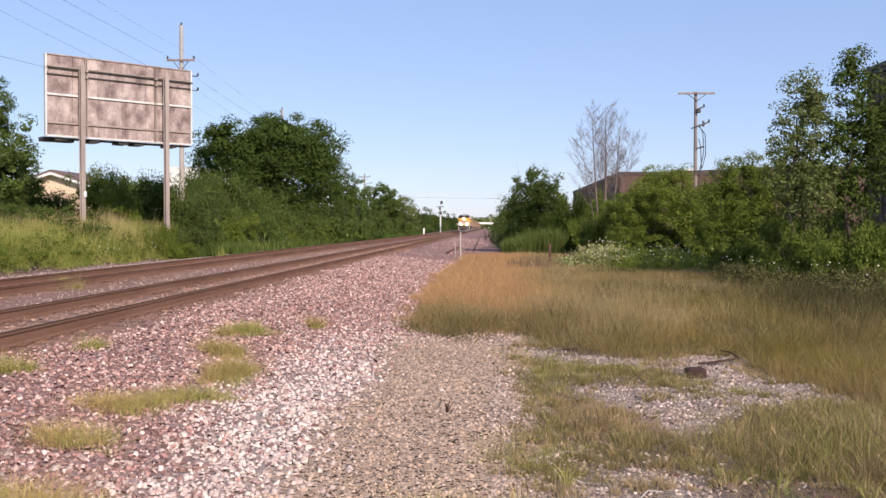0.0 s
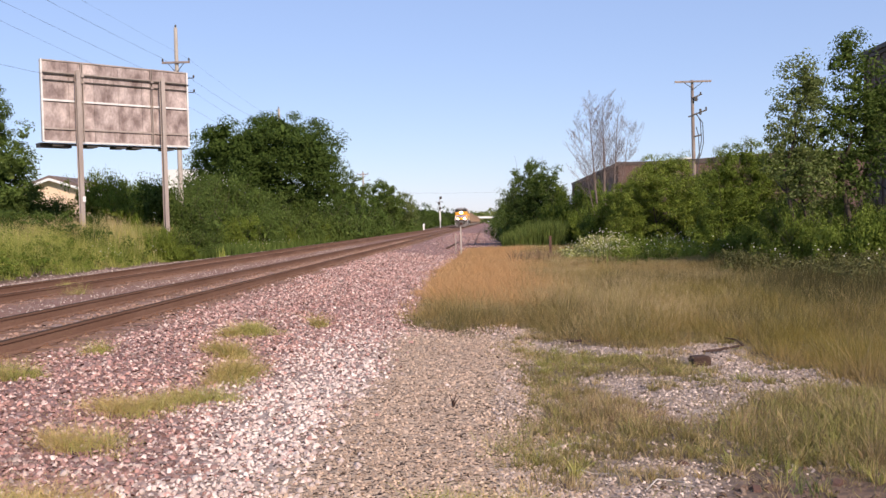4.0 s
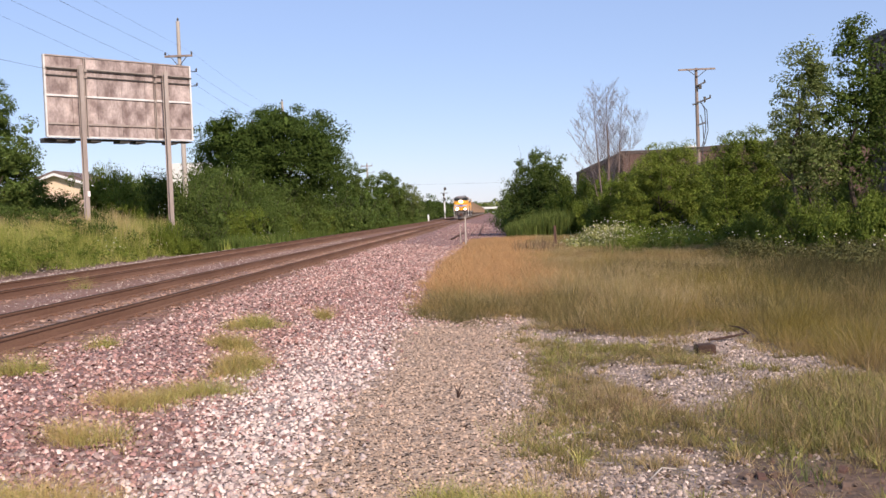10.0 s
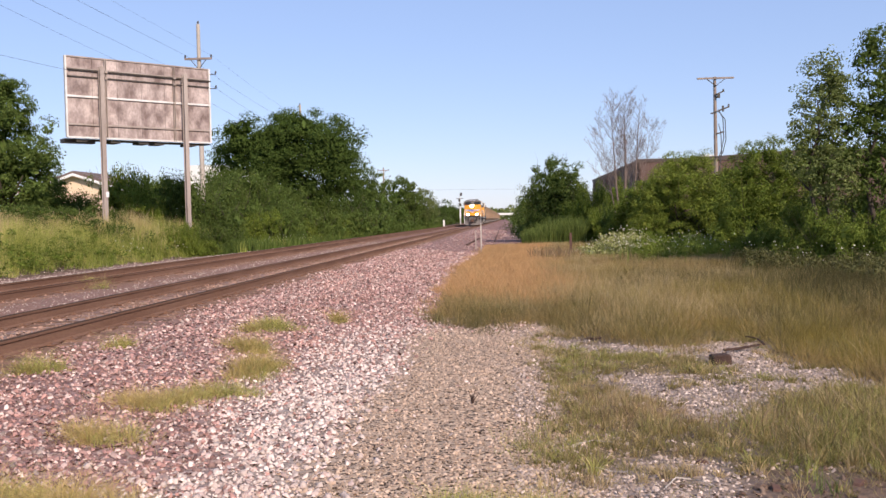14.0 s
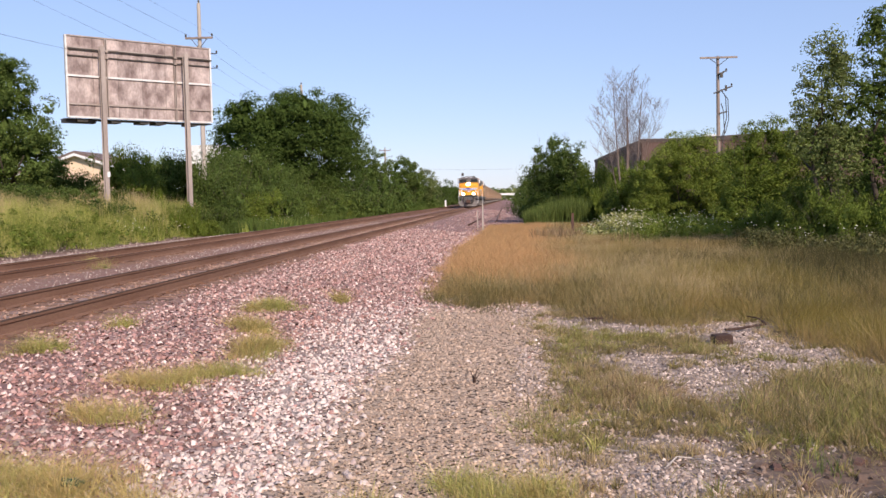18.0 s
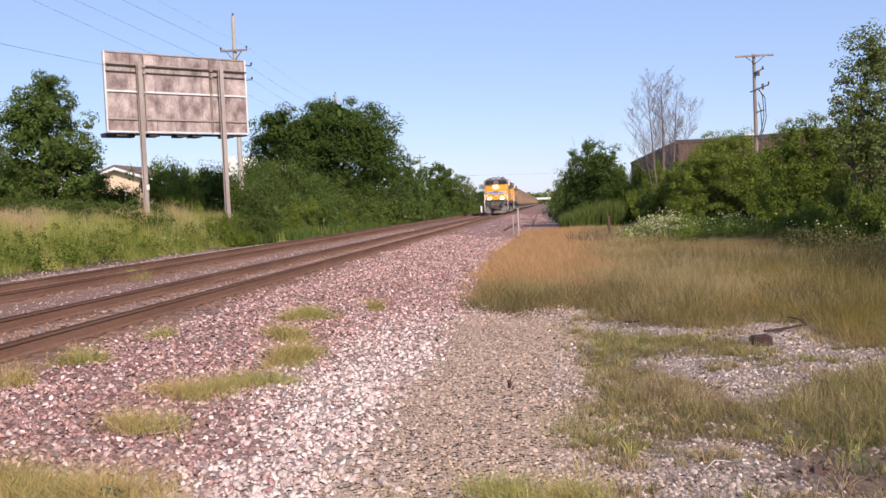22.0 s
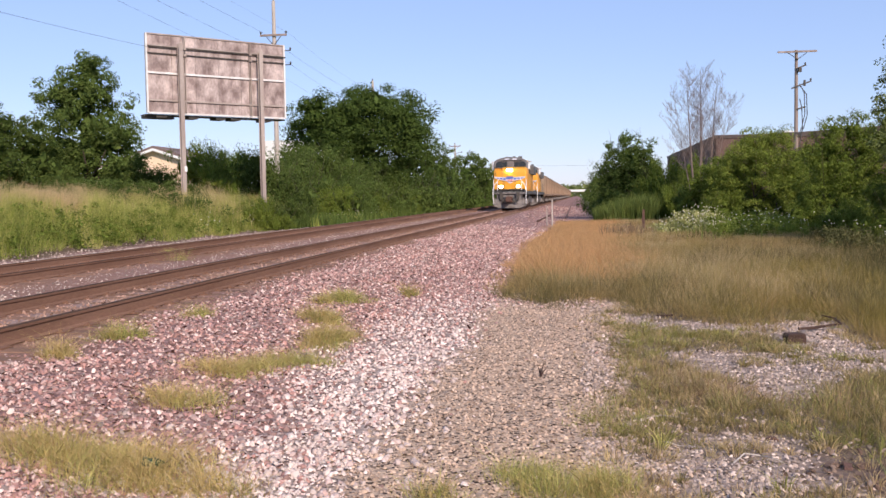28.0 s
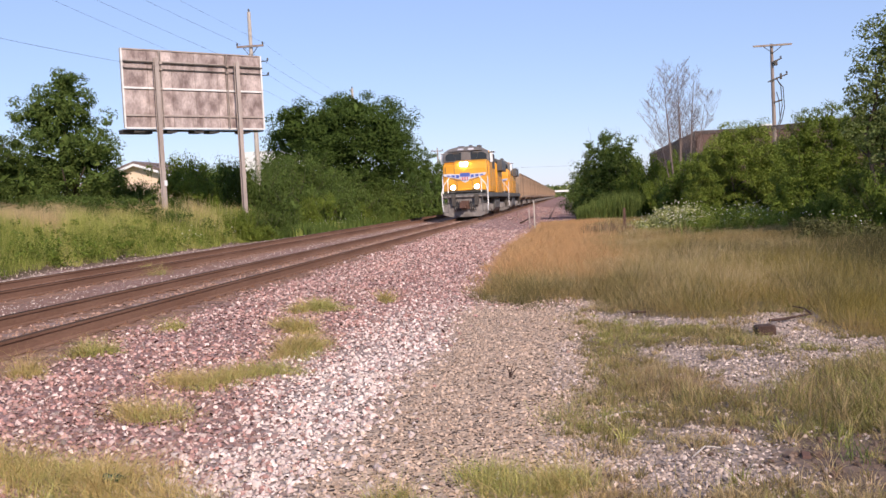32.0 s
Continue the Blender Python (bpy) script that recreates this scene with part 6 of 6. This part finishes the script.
    blades("hedge_weeds", x, y, rng.uniform(0.2, 0.7, len(x)), rng.uniform(0.02, 0.05, len(x)), VERGE_GREEN, "light green weeds in patches at the foot of the hedge", 0.4, "weeds", simple=True)


verge_grass()


def tufts():
    spots = [(-3.33, 12.6, 0.42, 0.4, 0.8), (-3.13, 10.8, 0.34, 0.32, 0.2), (-2.64, 9.3, 0.27, 0.6, 0.3), (-2.72, 8.0, 0.4, 0.3, 0.5), (-3.0, 7.35, 0.4, 0.28, 0.2), (-2.87, 6.3, 0.34, 0.22, 0.3), (-4.62, 8.6, 0.3, 0.26, 0.8), (-4.6, 7.45, 0.22, 0.2, 0.15), (-4.5, 10.2, 0.18, 0.2, 0.55),
             (-2.75, 4.7, 0.42, 0.34, 0.45), (-2.4, 4.75, 0.4, 0.3, 0.1), (-3.1, 4.95, 0.36, 0.32, 0.4), (-2.05, 4.6, 0.34, 0.2, 0.1), (-2.63, 14.0, 0.16, 0.24, 0.2), (-0.12, 4.85, 0.34, 0.26, 0.95), (0.12, 4.75, 0.28, 0.22, 0.5), (-0.35, 4.95, 0.2, 0.2, 0.9), (-0.77, 4.65, 0.2, 0.1, 0.5), (-10.4, 22.2, 0.18, 0.2, 0.95)]
    X, Y, H, G = [], [], [], []
    for x, y, rx, ry, green in spots:
        n = int(21000 * rx * ry)
        mid = rng.normal(0, 0.42, (11, 2))
        tall = rng.uniform(0.45, 1.15, 11)
        k = rng.integers(0, 11, n) * (rng.uniform(0, 1, n) < 0.8)
        u, v = mid[k, 0] + rng.normal(0, 0.2, n) * rng.uniform(0.5, 1.9, n), mid[k, 1] + rng.normal(0, 0.2, n) * rng.uniform(0.5, 1.9, n)
        X.append(x + u * rx), Y.append(y + v * ry * 1.3), H.append(rng.uniform(0.04, 0.3, n) * tall[k] * np.exp(-(u * u + v * v) * 0.55)), G.append(np.clip(green + 0.6 * u + 0.3 * rng.normal(0, 1, 11)[k], 0.05, 0.95))
    x, y, h, g = np.concatenate(X), np.concatenate(Y), np.concatenate(H), np.concatenate(G)
    fresh = rng.uniform(0, 1, len(x)) < g
    w = rng.uniform(0.0018, 0.0036, len(x)) * (1 + 0.03 * y)
    blades("grass_tufts", x[~fresh], y[~fresh], h[~fresh], w[~fresh], TUFT, "straw-yellow grass tufts growing through the ballast", 1.7)
    blades("green_tufts", x[fresh], y[fresh], h[fresh] * 0.9, w[fresh], TUFT_GREEN, "yellow-green grass tufts growing through the ballast", 1.5)
    x, y = rng.uniform(-0.1, 4.2, 180000), 4.2 + 9.5 * rng.uniform(0, 1, 180000)
    m = (1 - 0.93 * bare_mask(x, y)) * smooth(-0.1, 0.4, x + 0.25 * wave(x, y, 1.4, 6)) * (1 - 0.8 * dirt_mask(x, y)) * (0.4 + 0.55 * wave(x, y, 2.6, 5.0) + 0.6 * wave(x, y, 9.0, 1.0) + 0.5 * wave(x, y, 27.0, 3.0))
    m = m * (0.35 + 0.65 * smooth(5.7, 6.5, y + 0.3 * wave(x, y, 2.2, 1.0)))
    keep = (rng.uniform(0, 1, len(x)) < m) & ~inside(FIELD, x, y) & (x < 0.52 * y + 0.2)
    x, y = x[keep], y[keep]
    h = rng.uniform(0.02, 0.1, len(x)) * (1 + 0.6 * wave(x, y, 2.2, 4.0)) * (1 + 1.2 * smooth(1.6, 2.8, x) * smooth(9, 7, y))
    w = rng.uniform(0.002, 0.0055, len(x))
    brown = np.exp(-((x - 1.05) / 0.55) ** 2 - ((y - 7.2) / 0.7) ** 2) + 0.7 * np.exp(-((x - 2.0) / 0.5) ** 2 - ((y - 6.9) / 0.4) ** 2)
    gold = np.exp(-((x - 2.6) / 0.6) ** 2 - ((y - 7.2) / 0.9) ** 2)
    lush = np.exp(-((x - 0.3) / 0.35) ** 2 - ((y - 6.9) / 0.7) ** 2) + np.exp(-((x - 0.6) / 0.4) ** 2 - ((y - 9.3) / 1.0) ** 2) + 0.6 * np.exp(-((x - 2.1) / 0.5) ** 2 - ((y - 6.4) / 0.4) ** 2)
    pick = rng.normal(0, 0.16, len(x)) + 0.35 * wave(x, y, 1.9, 3.0) + 0.2 * smooth(1.5, 2.6, x) - 0.6 * brown + 0.3 * gold + 0.22 * lush
    for lo, hi, mat, nm, lb in ((-9, -0.38, BROWN_GRASS, "brown_seed_grass", "short brown seeding grass over gravelly soil"), (-0.38, -0.12, SEED_TAN, "tan_short_grass", "short tan grass over gravelly soil"), (-0.12, 0.08, STRAW_GREEN, "sparse_grass", "short dry green grass over gravelly soil"), (0.08, 0.36, WEED, "green_sparse_grass", "short green weeds over gravelly soil"), (0.36, 9, GOLD_GREEN, "golden_short_grass", "golden green grass over gravelly soil")):
        sel = (pick >= lo) & (pick < hi)
        blades(nm, x[sel], y[sel], h[sel], w[sel], mat, lb, 1.0, simple=True)
    x, y = rng.uniform(-0.05, 4.2, 5200), 4.4 + 8.6 * rng.uniform(0, 1, 5200) ** 1.2
    m = (1 - 0.97 * bare_mask(x, y)) * smooth(0.0, 0.5, x + 0.3 * wave(x, y, 1.4, 6)) * (1 - 0.85 * dirt_mask(x, y)) * (0.6 + 0.5 * wave(x, y, 2.6, 5.0))
    keep = (rng.uniform(0, 1, len(x)) < m) & ~inside(FIELD, x, y) & (x < 0.52 * y + 0.2)
    x, y = x[keep], y[keep]
    r = rng.uniform(0.02, 0.09, len(x))
    h = rng.uniform(0.04, 0.15, len(x)) * (1 + 0.9 * smooth(1.5, 2.6, x) * smooth(9, 7, y))
    lush = np.exp(-((x - 0.3) / 0.35) ** 2 - ((y - 6.7) / 0.7) ** 2) + np.exp(-((x - 0.6) / 0.4) ** 2 - ((y - 9.3) / 1.0) ** 2) + 0.7 * np.exp(-((x - 2.4) / 0.6) ** 2 - ((y - 6.8) / 0.7) ** 2)
    brown = np.exp(-((x - 1.05) / 0.55) ** 2 - ((y - 7.2) / 0.7) ** 2)
    pick = rng.normal(0, 0.25, len(x)) + 0.45 * wave(x, y, 1.9, 3.0) + 0.4 * lush - 0.5 * brown
    for lo, hi, mat, nm, lb in ((-9, -0.4, BROWN_GRASS, "brown_tufts", "small brown tufts over gravelly soil"), (-0.4, -0.1, SEED_TAN, "straw_tufts", "small straw-coloured tufts over gravelly soil"), (-0.1, 0.3, STRAW_GREEN, "olive_tufts", "small olive tufts over gravelly soil"), (0.3, 9, TUFT_GREEN, "fresh_tufts", "small fresh green tufts over gravelly soil")):
        sel = (pick >= lo) & (pick < hi)
        tussocks(nm, x[sel], y[sel], r[sel], h[sel], 40, mat, lb)


tufts()


def right_weeds():
    """Taller fresh clumps and lying dry stalks at the edge of the bare earth."""
    clumps = {
        "fresh": [(0.2, 6.3, 0.16, 0.3, 0.14), (0.75, 9.6, 0.3, 0.4, 0.13), (2.75, 6.9, 0.3, 0.25, 0.3), (2.2, 6.6, 0.2, 0.2, 0.26), (1.45, 6.9, 0.12, 0.15, 0.2), (0.15, 6.75, 0.16, 0.4, 0.16), (0.1, 6.2, 0.16, 0.25, 0.12), (0.5, 8.5, 0.16, 0.5, 0.14), (1.75, 6.95, 0.16, 0.25, 0.26), (2.55, 6.5, 0.28, 0.3, 0.3), (2.3, 7.0, 0.2, 0.25, 0.22), (1.05, 6.9, 0.12, 0.2, 0.18), (1.9, 9.6, 0.25, 0.3, 0.16), (0.9, 10.2, 0.3, 0.3, 0.14), (2.5, 7.7, 0.25, 0.3, 0.2), (2.95, 7.6, 0.3, 0.3, 0.28), (-9.2, 20, 0.22, 0.2, 0.35)],
        "olive": [(0.55, 6.9, 0.35, 0.35, 0.15), (0.5, 6.1, 0.35, 0.25, 0.12), (0.9, 6.2, 0.25, 0.25, 0.14), (1.35, 6.7, 0.3, 0.3, 0.16), (1.5, 8.0, 0.3, 0.3, 0.12), (2.1, 7.7, 0.3, 0.3, 0.16), (2.8, 7.0, 0.3, 0.3, 0.24), (1.6, 9.3, 0.25, 0.3, 0.14), (0.6, 9.4, 0.3, 0.5, 0.12), (2.4, 5.9, 0.25, 0.25, 0.22)],
        "dark": [(2.75, 6.3, 0.3, 0.2, 0.24), (1.2, 7.0, 0.3, 0.3, 0.14), (2.6, 7.2, 0.3, 0.2, 0.2), (1.95, 6.5, 0.2, 0.3, 0.28), (2.15, 6.2, 0.18, 0.2, 0.24), (1.75, 6.2, 0.15, 0.2, 0.16), (2.3, 6.9, 0.2, 0.2, 0.2)],
        "brown": [(0.75, 7.6, 0.3, 0.35, 0.2), (1.1, 7.5, 0.2, 0.3, 0.2), (0.5, 7.3, 0.2, 0.2, 0.16), (1.0, 4.95, 0.16, 0.18, 0.17), (1.6, 7.4, 0.3, 0.25, 0.14), (2.0, 7.3, 0.3, 0.2, 0.18), (1.45, 5.95, 0.35, 0.15, 0.08), (1.2, 6.1, 0.2, 0.15, 0.1), (1.25, 5.45, 0.2, 0.2, 0.08), (2.2, 5.45, 0.2, 0.2, 0.12)]}
    looks = {"fresh": (TUFT_GREEN, "fresh yellow-green grass clumps by the bare earth"), "olive": (STRAW_GREEN, "half-dry olive grass clumps over gravelly soil"), "dark": (WEED, "darker green weeds by the bare earth"), "brown": (BROWN_GRASS, "brown seeding grass clumps over gravelly soil")}
    for kind, spots in clumps.items():
        X, Y, H = [], [], []
        for x, y, rx, ry, h in spots:
            n = int(17000 * rx * ry)
            X.append(rng.normal(x, rx * 0.7, n)), Y.append(rng.normal(y, ry * 0.7, n)), H.append(rng.uniform(0.2, 1, n) * h)
        x, y, h = np.concatenate(X), np.concatenate(Y), np.concatenate(H)
        patch = wave(x, y, 9.0, 1.0) + 0.6 * wave(x, y, 23.0, 4.0)
        stay = rng.uniform(0, 1, len(x)) < (0.4 + 0.95 * patch) * (1 - 0.85 * bare_mask(x, y))
        x, y, h = x[stay], y[stay], h[stay] * (1 + 0.35 * patch[stay])
        mixed = rng.uniform(0, 1, len(x)) < 0.15
        blades("seed_stalks", x[mixed], y[mixed], h[mixed] * 1.15, rng.uniform(0.0025, 0.005, mixed.sum()), BROWN_GRASS if kind != "brown" else VERGE_DRY, "dry seed stalks among the grass clumps", 0.8)
        x, y, h = x[~mixed], y[~mixed], h[~mixed]
        blades(kind + "_clumps", x, y, h * 0.85, rng.uniform(0.0024, 0.0052, len(x)), looks[kind][0], looks[kind][1], 1.0, simple=True)
    x, y = rng.normal(1.75, 0.05, 30), rng.normal(5.3, 0.05, 30)
    blades("pale_weed", x, y, rng.uniform(0.1, 0.24, 30), np.full(30, 0.005), LEAF_GREY, "pale grey-green weed standing in bare earth", 0.8)
    x, y = rng.uniform(0.3, 2.6, 900), rng.normal(5.9, 0.5, 900)
    blades("dry_stalks", x, y, rng.uniform(0.02, 0.06, 900), rng.uniform(0.003, 0.006, 900), VERGE_DRY, "pale dry stalks lying on the ground", 4.0)


right_weeds()


def reeds():
    x, y = rng.uniform(0.9, 4.5, 6000), rng.uniform(54, 59, 6000)
    blades("reeds", x, y, rng.uniform(1.0, 1.75, len(x)) * (0.5 + 0.5 * smooth(0.6, 3.6, x + 0.4 * wave(x, y, 2.0))) * (1 + 0.25 * wave(x, y, 3.5, 1.0)), rng.uniform(0.02, 0.045, len(x)), REED, "clump of tall bright green reeds", 0.3, "reeds")


reeds()


def wildflowers():
    rs = np.random.default_rng(3)
    x = np.concatenate([rs.normal(4.9, 0.85, 400), rs.normal(7.7, 0.75, 150), rs.uniform(7, 11, 80), rs.uniform(3, 9, 80), rs.uniform(-13.9, -13.1, 70), rs.uniform(-16.8, -14.6, 40)])
    y = np.concatenate([rs.uniform(35, 41, 400), rs.uniform(36, 42, 150), rs.uniform(22, 34, 80), rs.uniform(29, 36, 80), rs.uniform(47, 72, 70), rs.uniform(36, 46, 40)])
    mound = np.maximum(np.exp(-((x - 4.9) / 1.3) ** 2), np.exp(-((x - 7.7) / 1.0) ** 2))
    h = np.where(np.arange(len(x)) < 550, (0.3 + 0.85 * mound * (0.65 + 0.6 * wave(x, y, 2.4, 1.0))) * rs.uniform(0.4, 1.15, len(x)), rs.uniform(0.4, 0.85, len(x)))
    blades("flower_stems", x, y, h, np.full(len(x), 0.02), LEAF_REED, "thin green stems of white wildflowers", 0.02, "wildflowers")
    c = np.stack([x, y, land(x, y) + h], 1)
    v, f = [], []
    ring = np.array([(math.cos(a), math.sin(a), 0.15 * (k % 2)) for k, a in enumerate(np.linspace(0, 2 * math.pi, 7)[:-1])])
    for k, p in enumerate(c):
        r = rs.uniform(0.012, 0.036) if p[1] > 35 else rs.uniform(0.018, 0.035)
        v += [p + q * r for q in ring] + [p + np.array((0, 0, -0.5 * r)), p + np.array((0, 0, 0.75 * r))]
        f += [(8 * k + i, 8 * k + 6, 8 * k + (i + 1) % 6) for i in range(6)] + [(8 * k + i, 8 * k + (i + 1) % 6, 8 * k + 7) for i in range(6)]
    tagged(new("wildflowers", np_mesh("wildflowers", np.array(v), np.array(f), [PETAL])), "creamy white wildflower heads in loose clumps", "wildflowers", kind="stuff")
    u = np.concatenate([rs.normal(4.9, 0.85, 480), rs.normal(7.7, 0.8, 120)])
    v = rs.uniform(36.5, 42, 600)
    c = np.stack([u, v, 0.1 + rs.uniform(0, 0.9, 600) * np.maximum(np.exp(-((u - 4.9) / 1.3) ** 2), 0.6 * np.exp(-((u - 7.7) / 1.0) ** 2)) * (0.65 + 0.6 * wave(u, v, 2.4, 1.0))], 1)
    me = leaf_mesh("weeds", c, np.full(len(c), 0.2), 16, 0.07, LEAF_PALE, rs)
    tagged(new("weeds", me), "pale grey-green weeds among the white flowers", "weeds", kind="stuff")


wildflowers()


# ---- small things ----
def small_things():
    t = empty("marker_stake", (-1.33, 46, 0), "thin pale metal marker stake beside the ballast", "stake")
    part("stake_shaft", boxes((-0.03, 0.03, -0.02, 0.02, -0.1, 1.4), (-0.015, 0.015, 0.02, 0.04, -0.1, 1.4)), POLEGREY, t)
    t = empty("marker_stake", (-1.7, 49, 0), "thin dark metal stake beside the ballast", "stake")
    part("stake_shaft", boxes((-0.03, 0.03, -0.02, 0.02, -0.1, 1.0)), STEEL_POST, t)
    t = empty("rusty_rod", (2.6, 38.5, 0), "short rusty iron rod standing in the grass", "post")
    part("rod_shaft", boxes((-0.05, 0.05, -0.02, 0.02, -0.1, 0.95), (-0.07, 0.05, -0.03, 0.03, 0.5, 0.62)), RUSTY, t)
    bm = bmesh.new()
    prism(bm, [(-0.1, 0.0), (-0.105, 0.09), (-0.085, 0.115), (0.08, 0.12), (0.1, 0.095), (0.105, 0.0)], -0.07, 0.07)
    o = part("timber_block", bm, OLDTIE, bevel=0.012)
    o.matrix_basis = pose(2.22, 10.0, float(land(2.22, 10.0)) - 0.01, 0, 0, 12)
    tagged(o, "dark broken piece of timber lying on gravel", "timber block")
    bm = tube(bmesh.new(), [(2.4, 10.62, 0.06), (2.58, 10.7, 0.06), (2.78, 10.84, 0.07), (2.95, 10.98, 0.07)], [0.016, 0.018, 0.016, 0.012], 6)
    tube(bm, [(2.95, 10.98, 0.07), (2.9, 11.15, 0.12), (2.8, 11.25, 0.13)], [0.013, 0.011, 0.006], 6)
    tagged(part("branch", bm, OLDTIE), "dark fallen branch on the gravel", "branch")
    t = empty("dry_weed", (-0.36, 7.95, float(land(-0.36, 7.95))), "small dark withered weed in the path", "weed")
    for k, (dx, dy, h) in enumerate(((0.03, 0.01, 0.13), (-0.03, 0.02, 0.11), (0.0, -0.03, 0.09), (0.05, 0.03, 0.08))):
        part("stalk", tube(bmesh.new(), [(0, 0, 0), (dx * 0.4, dy * 0.4, h * 0.6), (dx, dy, h)], [0.006, 0.005, 0.003], 5), OLDTIE, t)
    rs = np.random.default_rng(88)
    for k, (x, y, a, b) in enumerate(((1.42, 5.45, 0.05, 30), (1.5, 5.42, 0.06, 80), (1.58, 5.44, 0.05, 10), (2.0, 5.5, 0.06, 50), (2.15, 5.7, 0.05, 140), (1.2, 6.0, 0.04, 20), (1.9, 5.2, 0.05, 70))):
        bm = bmesh.new()
        prism(bm, [(-a, 0.0), (-a * 0.8, 0.02), (0.0, 0.035), (a * 0.7, 0.022), (a, 0.0)], -0.022, 0.024)
        o = part("bark_piece", bm, RUSTY if k % 2 else CLOD, bevel=0.004)
        o.matrix_basis = pose(x, y, float(land(x, y)) - 0.004, rs.normal() * 6, 0, b)
        tagged(o, "reddish-brown piece of bark lying on bare earth", "bark piece", "bark pieces on the earth")
    for pts in ([(0.46, 5.86), (0.52, 5.8), (0.6, 5.79), (0.68, 5.72)], [(0.86, 5.4), (0.95, 5.56), (1.05, 5.6), (1.1, 5.5), (1.16, 5.47)], [(0.4, 6.5), (0.55, 6.55), (0.75, 6.5)], [(2.3, 6.0), (2.5, 6.1), (2.75, 6.05)]):
        bm = tube(bmesh.new(), [(x, y, float(land(x, y)) + 0.012 + 0.02 * (k % 2)) for k, (x, y) in enumerate(pts)], [0.005 - 0.0006 * k for k in range(len(pts))], 5)
        tagged(part("pale_twig", bm, POLEGREY), "pale dry curled twig lying in thin grass", "twig", "pale twigs in the grass")
    bm = tube(bmesh.new(), [(0.95, 11.9, 0.03), (1.15, 11.85, 0.05)], 0.014, 6)
    tagged(part("stick", bm, OLDTIE), "short dark stick at the edge of the grass", "stick")
    bm = tube(bmesh.new(), [(-0.01, 0, 0.03), (0.0, 0, 0.03), (0.035, 0, 0.026), (0.075, 0, 0.03), (0.095, 0, 0.03), (0.115, 0, 0.03)], [0.018, 0.028, 0.022, 0.028, 0.011, 0.011], 10)
    o = part("bottle", bm, PLASTIC, smooth=True)
    o.matrix_basis = pose(-2.48, 4.78, float(land(-2.48, 4.78)) + 0.06, 0, 10, 32)
    tagged(o, "crumpled green bottle lying in the grass", "bottle")
    for (x0, y0), (x1, y1) in (((-2.4, 54), (-2.2, 72)), ((-0.9, 62), (-1.3, 190))):
        bm = tube(bmesh.new(), [(x0, y0, float(land(x0, y0)) + 0.06), (x1, y1, float(land(x1, y1)) + 0.06)], 0.055, 6)
        tagged(part("old_rail", bm, RUSTY), "rusty length of old rail lying on the ballast", "old rail")
    t = empty("signal_mast", (-13.5, 268, 0), "railway signal mast with dark heads and a white base", "railway signal")
    part("mast", tube(bmesh.new(), [(0, 0, 0), (0, 0, 9.2)], 0.12, 8), PALE_METAL, t)
    part("base_panel", boxes((-0.2, 0.2, -0.2, 0.2, 2.0, 5.0)), WHITE_PAINT, t)
    for z, x in ((8.9, 0.3), (7.2, -0.2), (5.9, 0)):
        part("signal_head", boxes((x - 0.3, x + 0.3, -0.3, 0.1, z - 0.45, z + 0.4)), IRON, t, bevel=0.08)
    part("signal_arm", boxes((-1.2, 1.0, -0.05, 0.05, 7.6, 7.75)), IRON, t)
    for x, y, h in ((-13.5, 197, 1.5),):
        t = empty("marker_post", (x, y, 0), "short white trackside marker post", "marker post")
        part("post_shaft", boxes((-0.18, 0.18, -0.08, 0.08, 0, h)), WHITE_PAINT, t, bevel=0.02)
        part("post_cap", boxes((-0.2, 0.2, -0.1, 0.1, h, h + 0.08)), IRON, t)
    t = empty("bridge", (0, 610, 0), "far white road bridge over the tracks", "bridge")
    part("deck", boxes((-40, 30, 0, 8, 3.9, 5.2)), WHITE_PAINT, t)
    for x in (-22, 12):
        part("pier", boxes((x - 0.6, x + 0.6, 3, 5, 0, 3.9)), PALE_METAL, t)


small_things()


def far_woods():
    rs = np.random.default_rng(9)
    x = rs.uniform(-420, 420, 800)
    y = rs.uniform(640, 900, 800)
    c = np.stack([x, y, rs.uniform(2, 9, 800) * (1 + 0.3 * np.sin(x * 0.02))], 1)
    me = leaf_mesh("far_woods", c, rs.uniform(3, 6, 800), 26, 1.6, LEAF_GREY, rs)
    tagged(new("far_woods", me), "hazy far line of trees on the horizon", "woods", kind="stuff")
    x = np.concatenate([rs.uniform(-60, -24, 260), rs.uniform(20, 60, 120)])
    y = np.concatenate([rs.uniform(90, 420, 260), rs.uniform(185, 400, 120)])
    c = np.stack([x, y, rs.uniform(1, 5, 380)], 1)
    me = leaf_mesh("back_woods", c, rs.uniform(1.5, 3.5, 380), 40, 0.6, LEAF_MID, rs)
    tagged(new("back_woods", me), "green woods farther back behind the hedge", "woods", kind="stuff")


far_woods()


# ---- movement ----
def motions():
    start, speed = 250.5, 5.96
    for thing, behind in TRAIN:
        walk(thing, [(t, pose(TRACK_X, start + behind - speed * t, RAIL_TOP)) for t in (0.0, 8.0, 16.0, 24.0, 32.0)])
    turn = math.degrees(speed / WHEEL_R)
    for w in lead_wheels + mid_wheels + wagon_wheels:
        p = w.matrix_basis.translation.copy()
        walk(w, [(k * 0.125, pose(p.x, p.y, p.z, turn * 0.125 * k, 0, 0)) for k in range(257)])


motions()
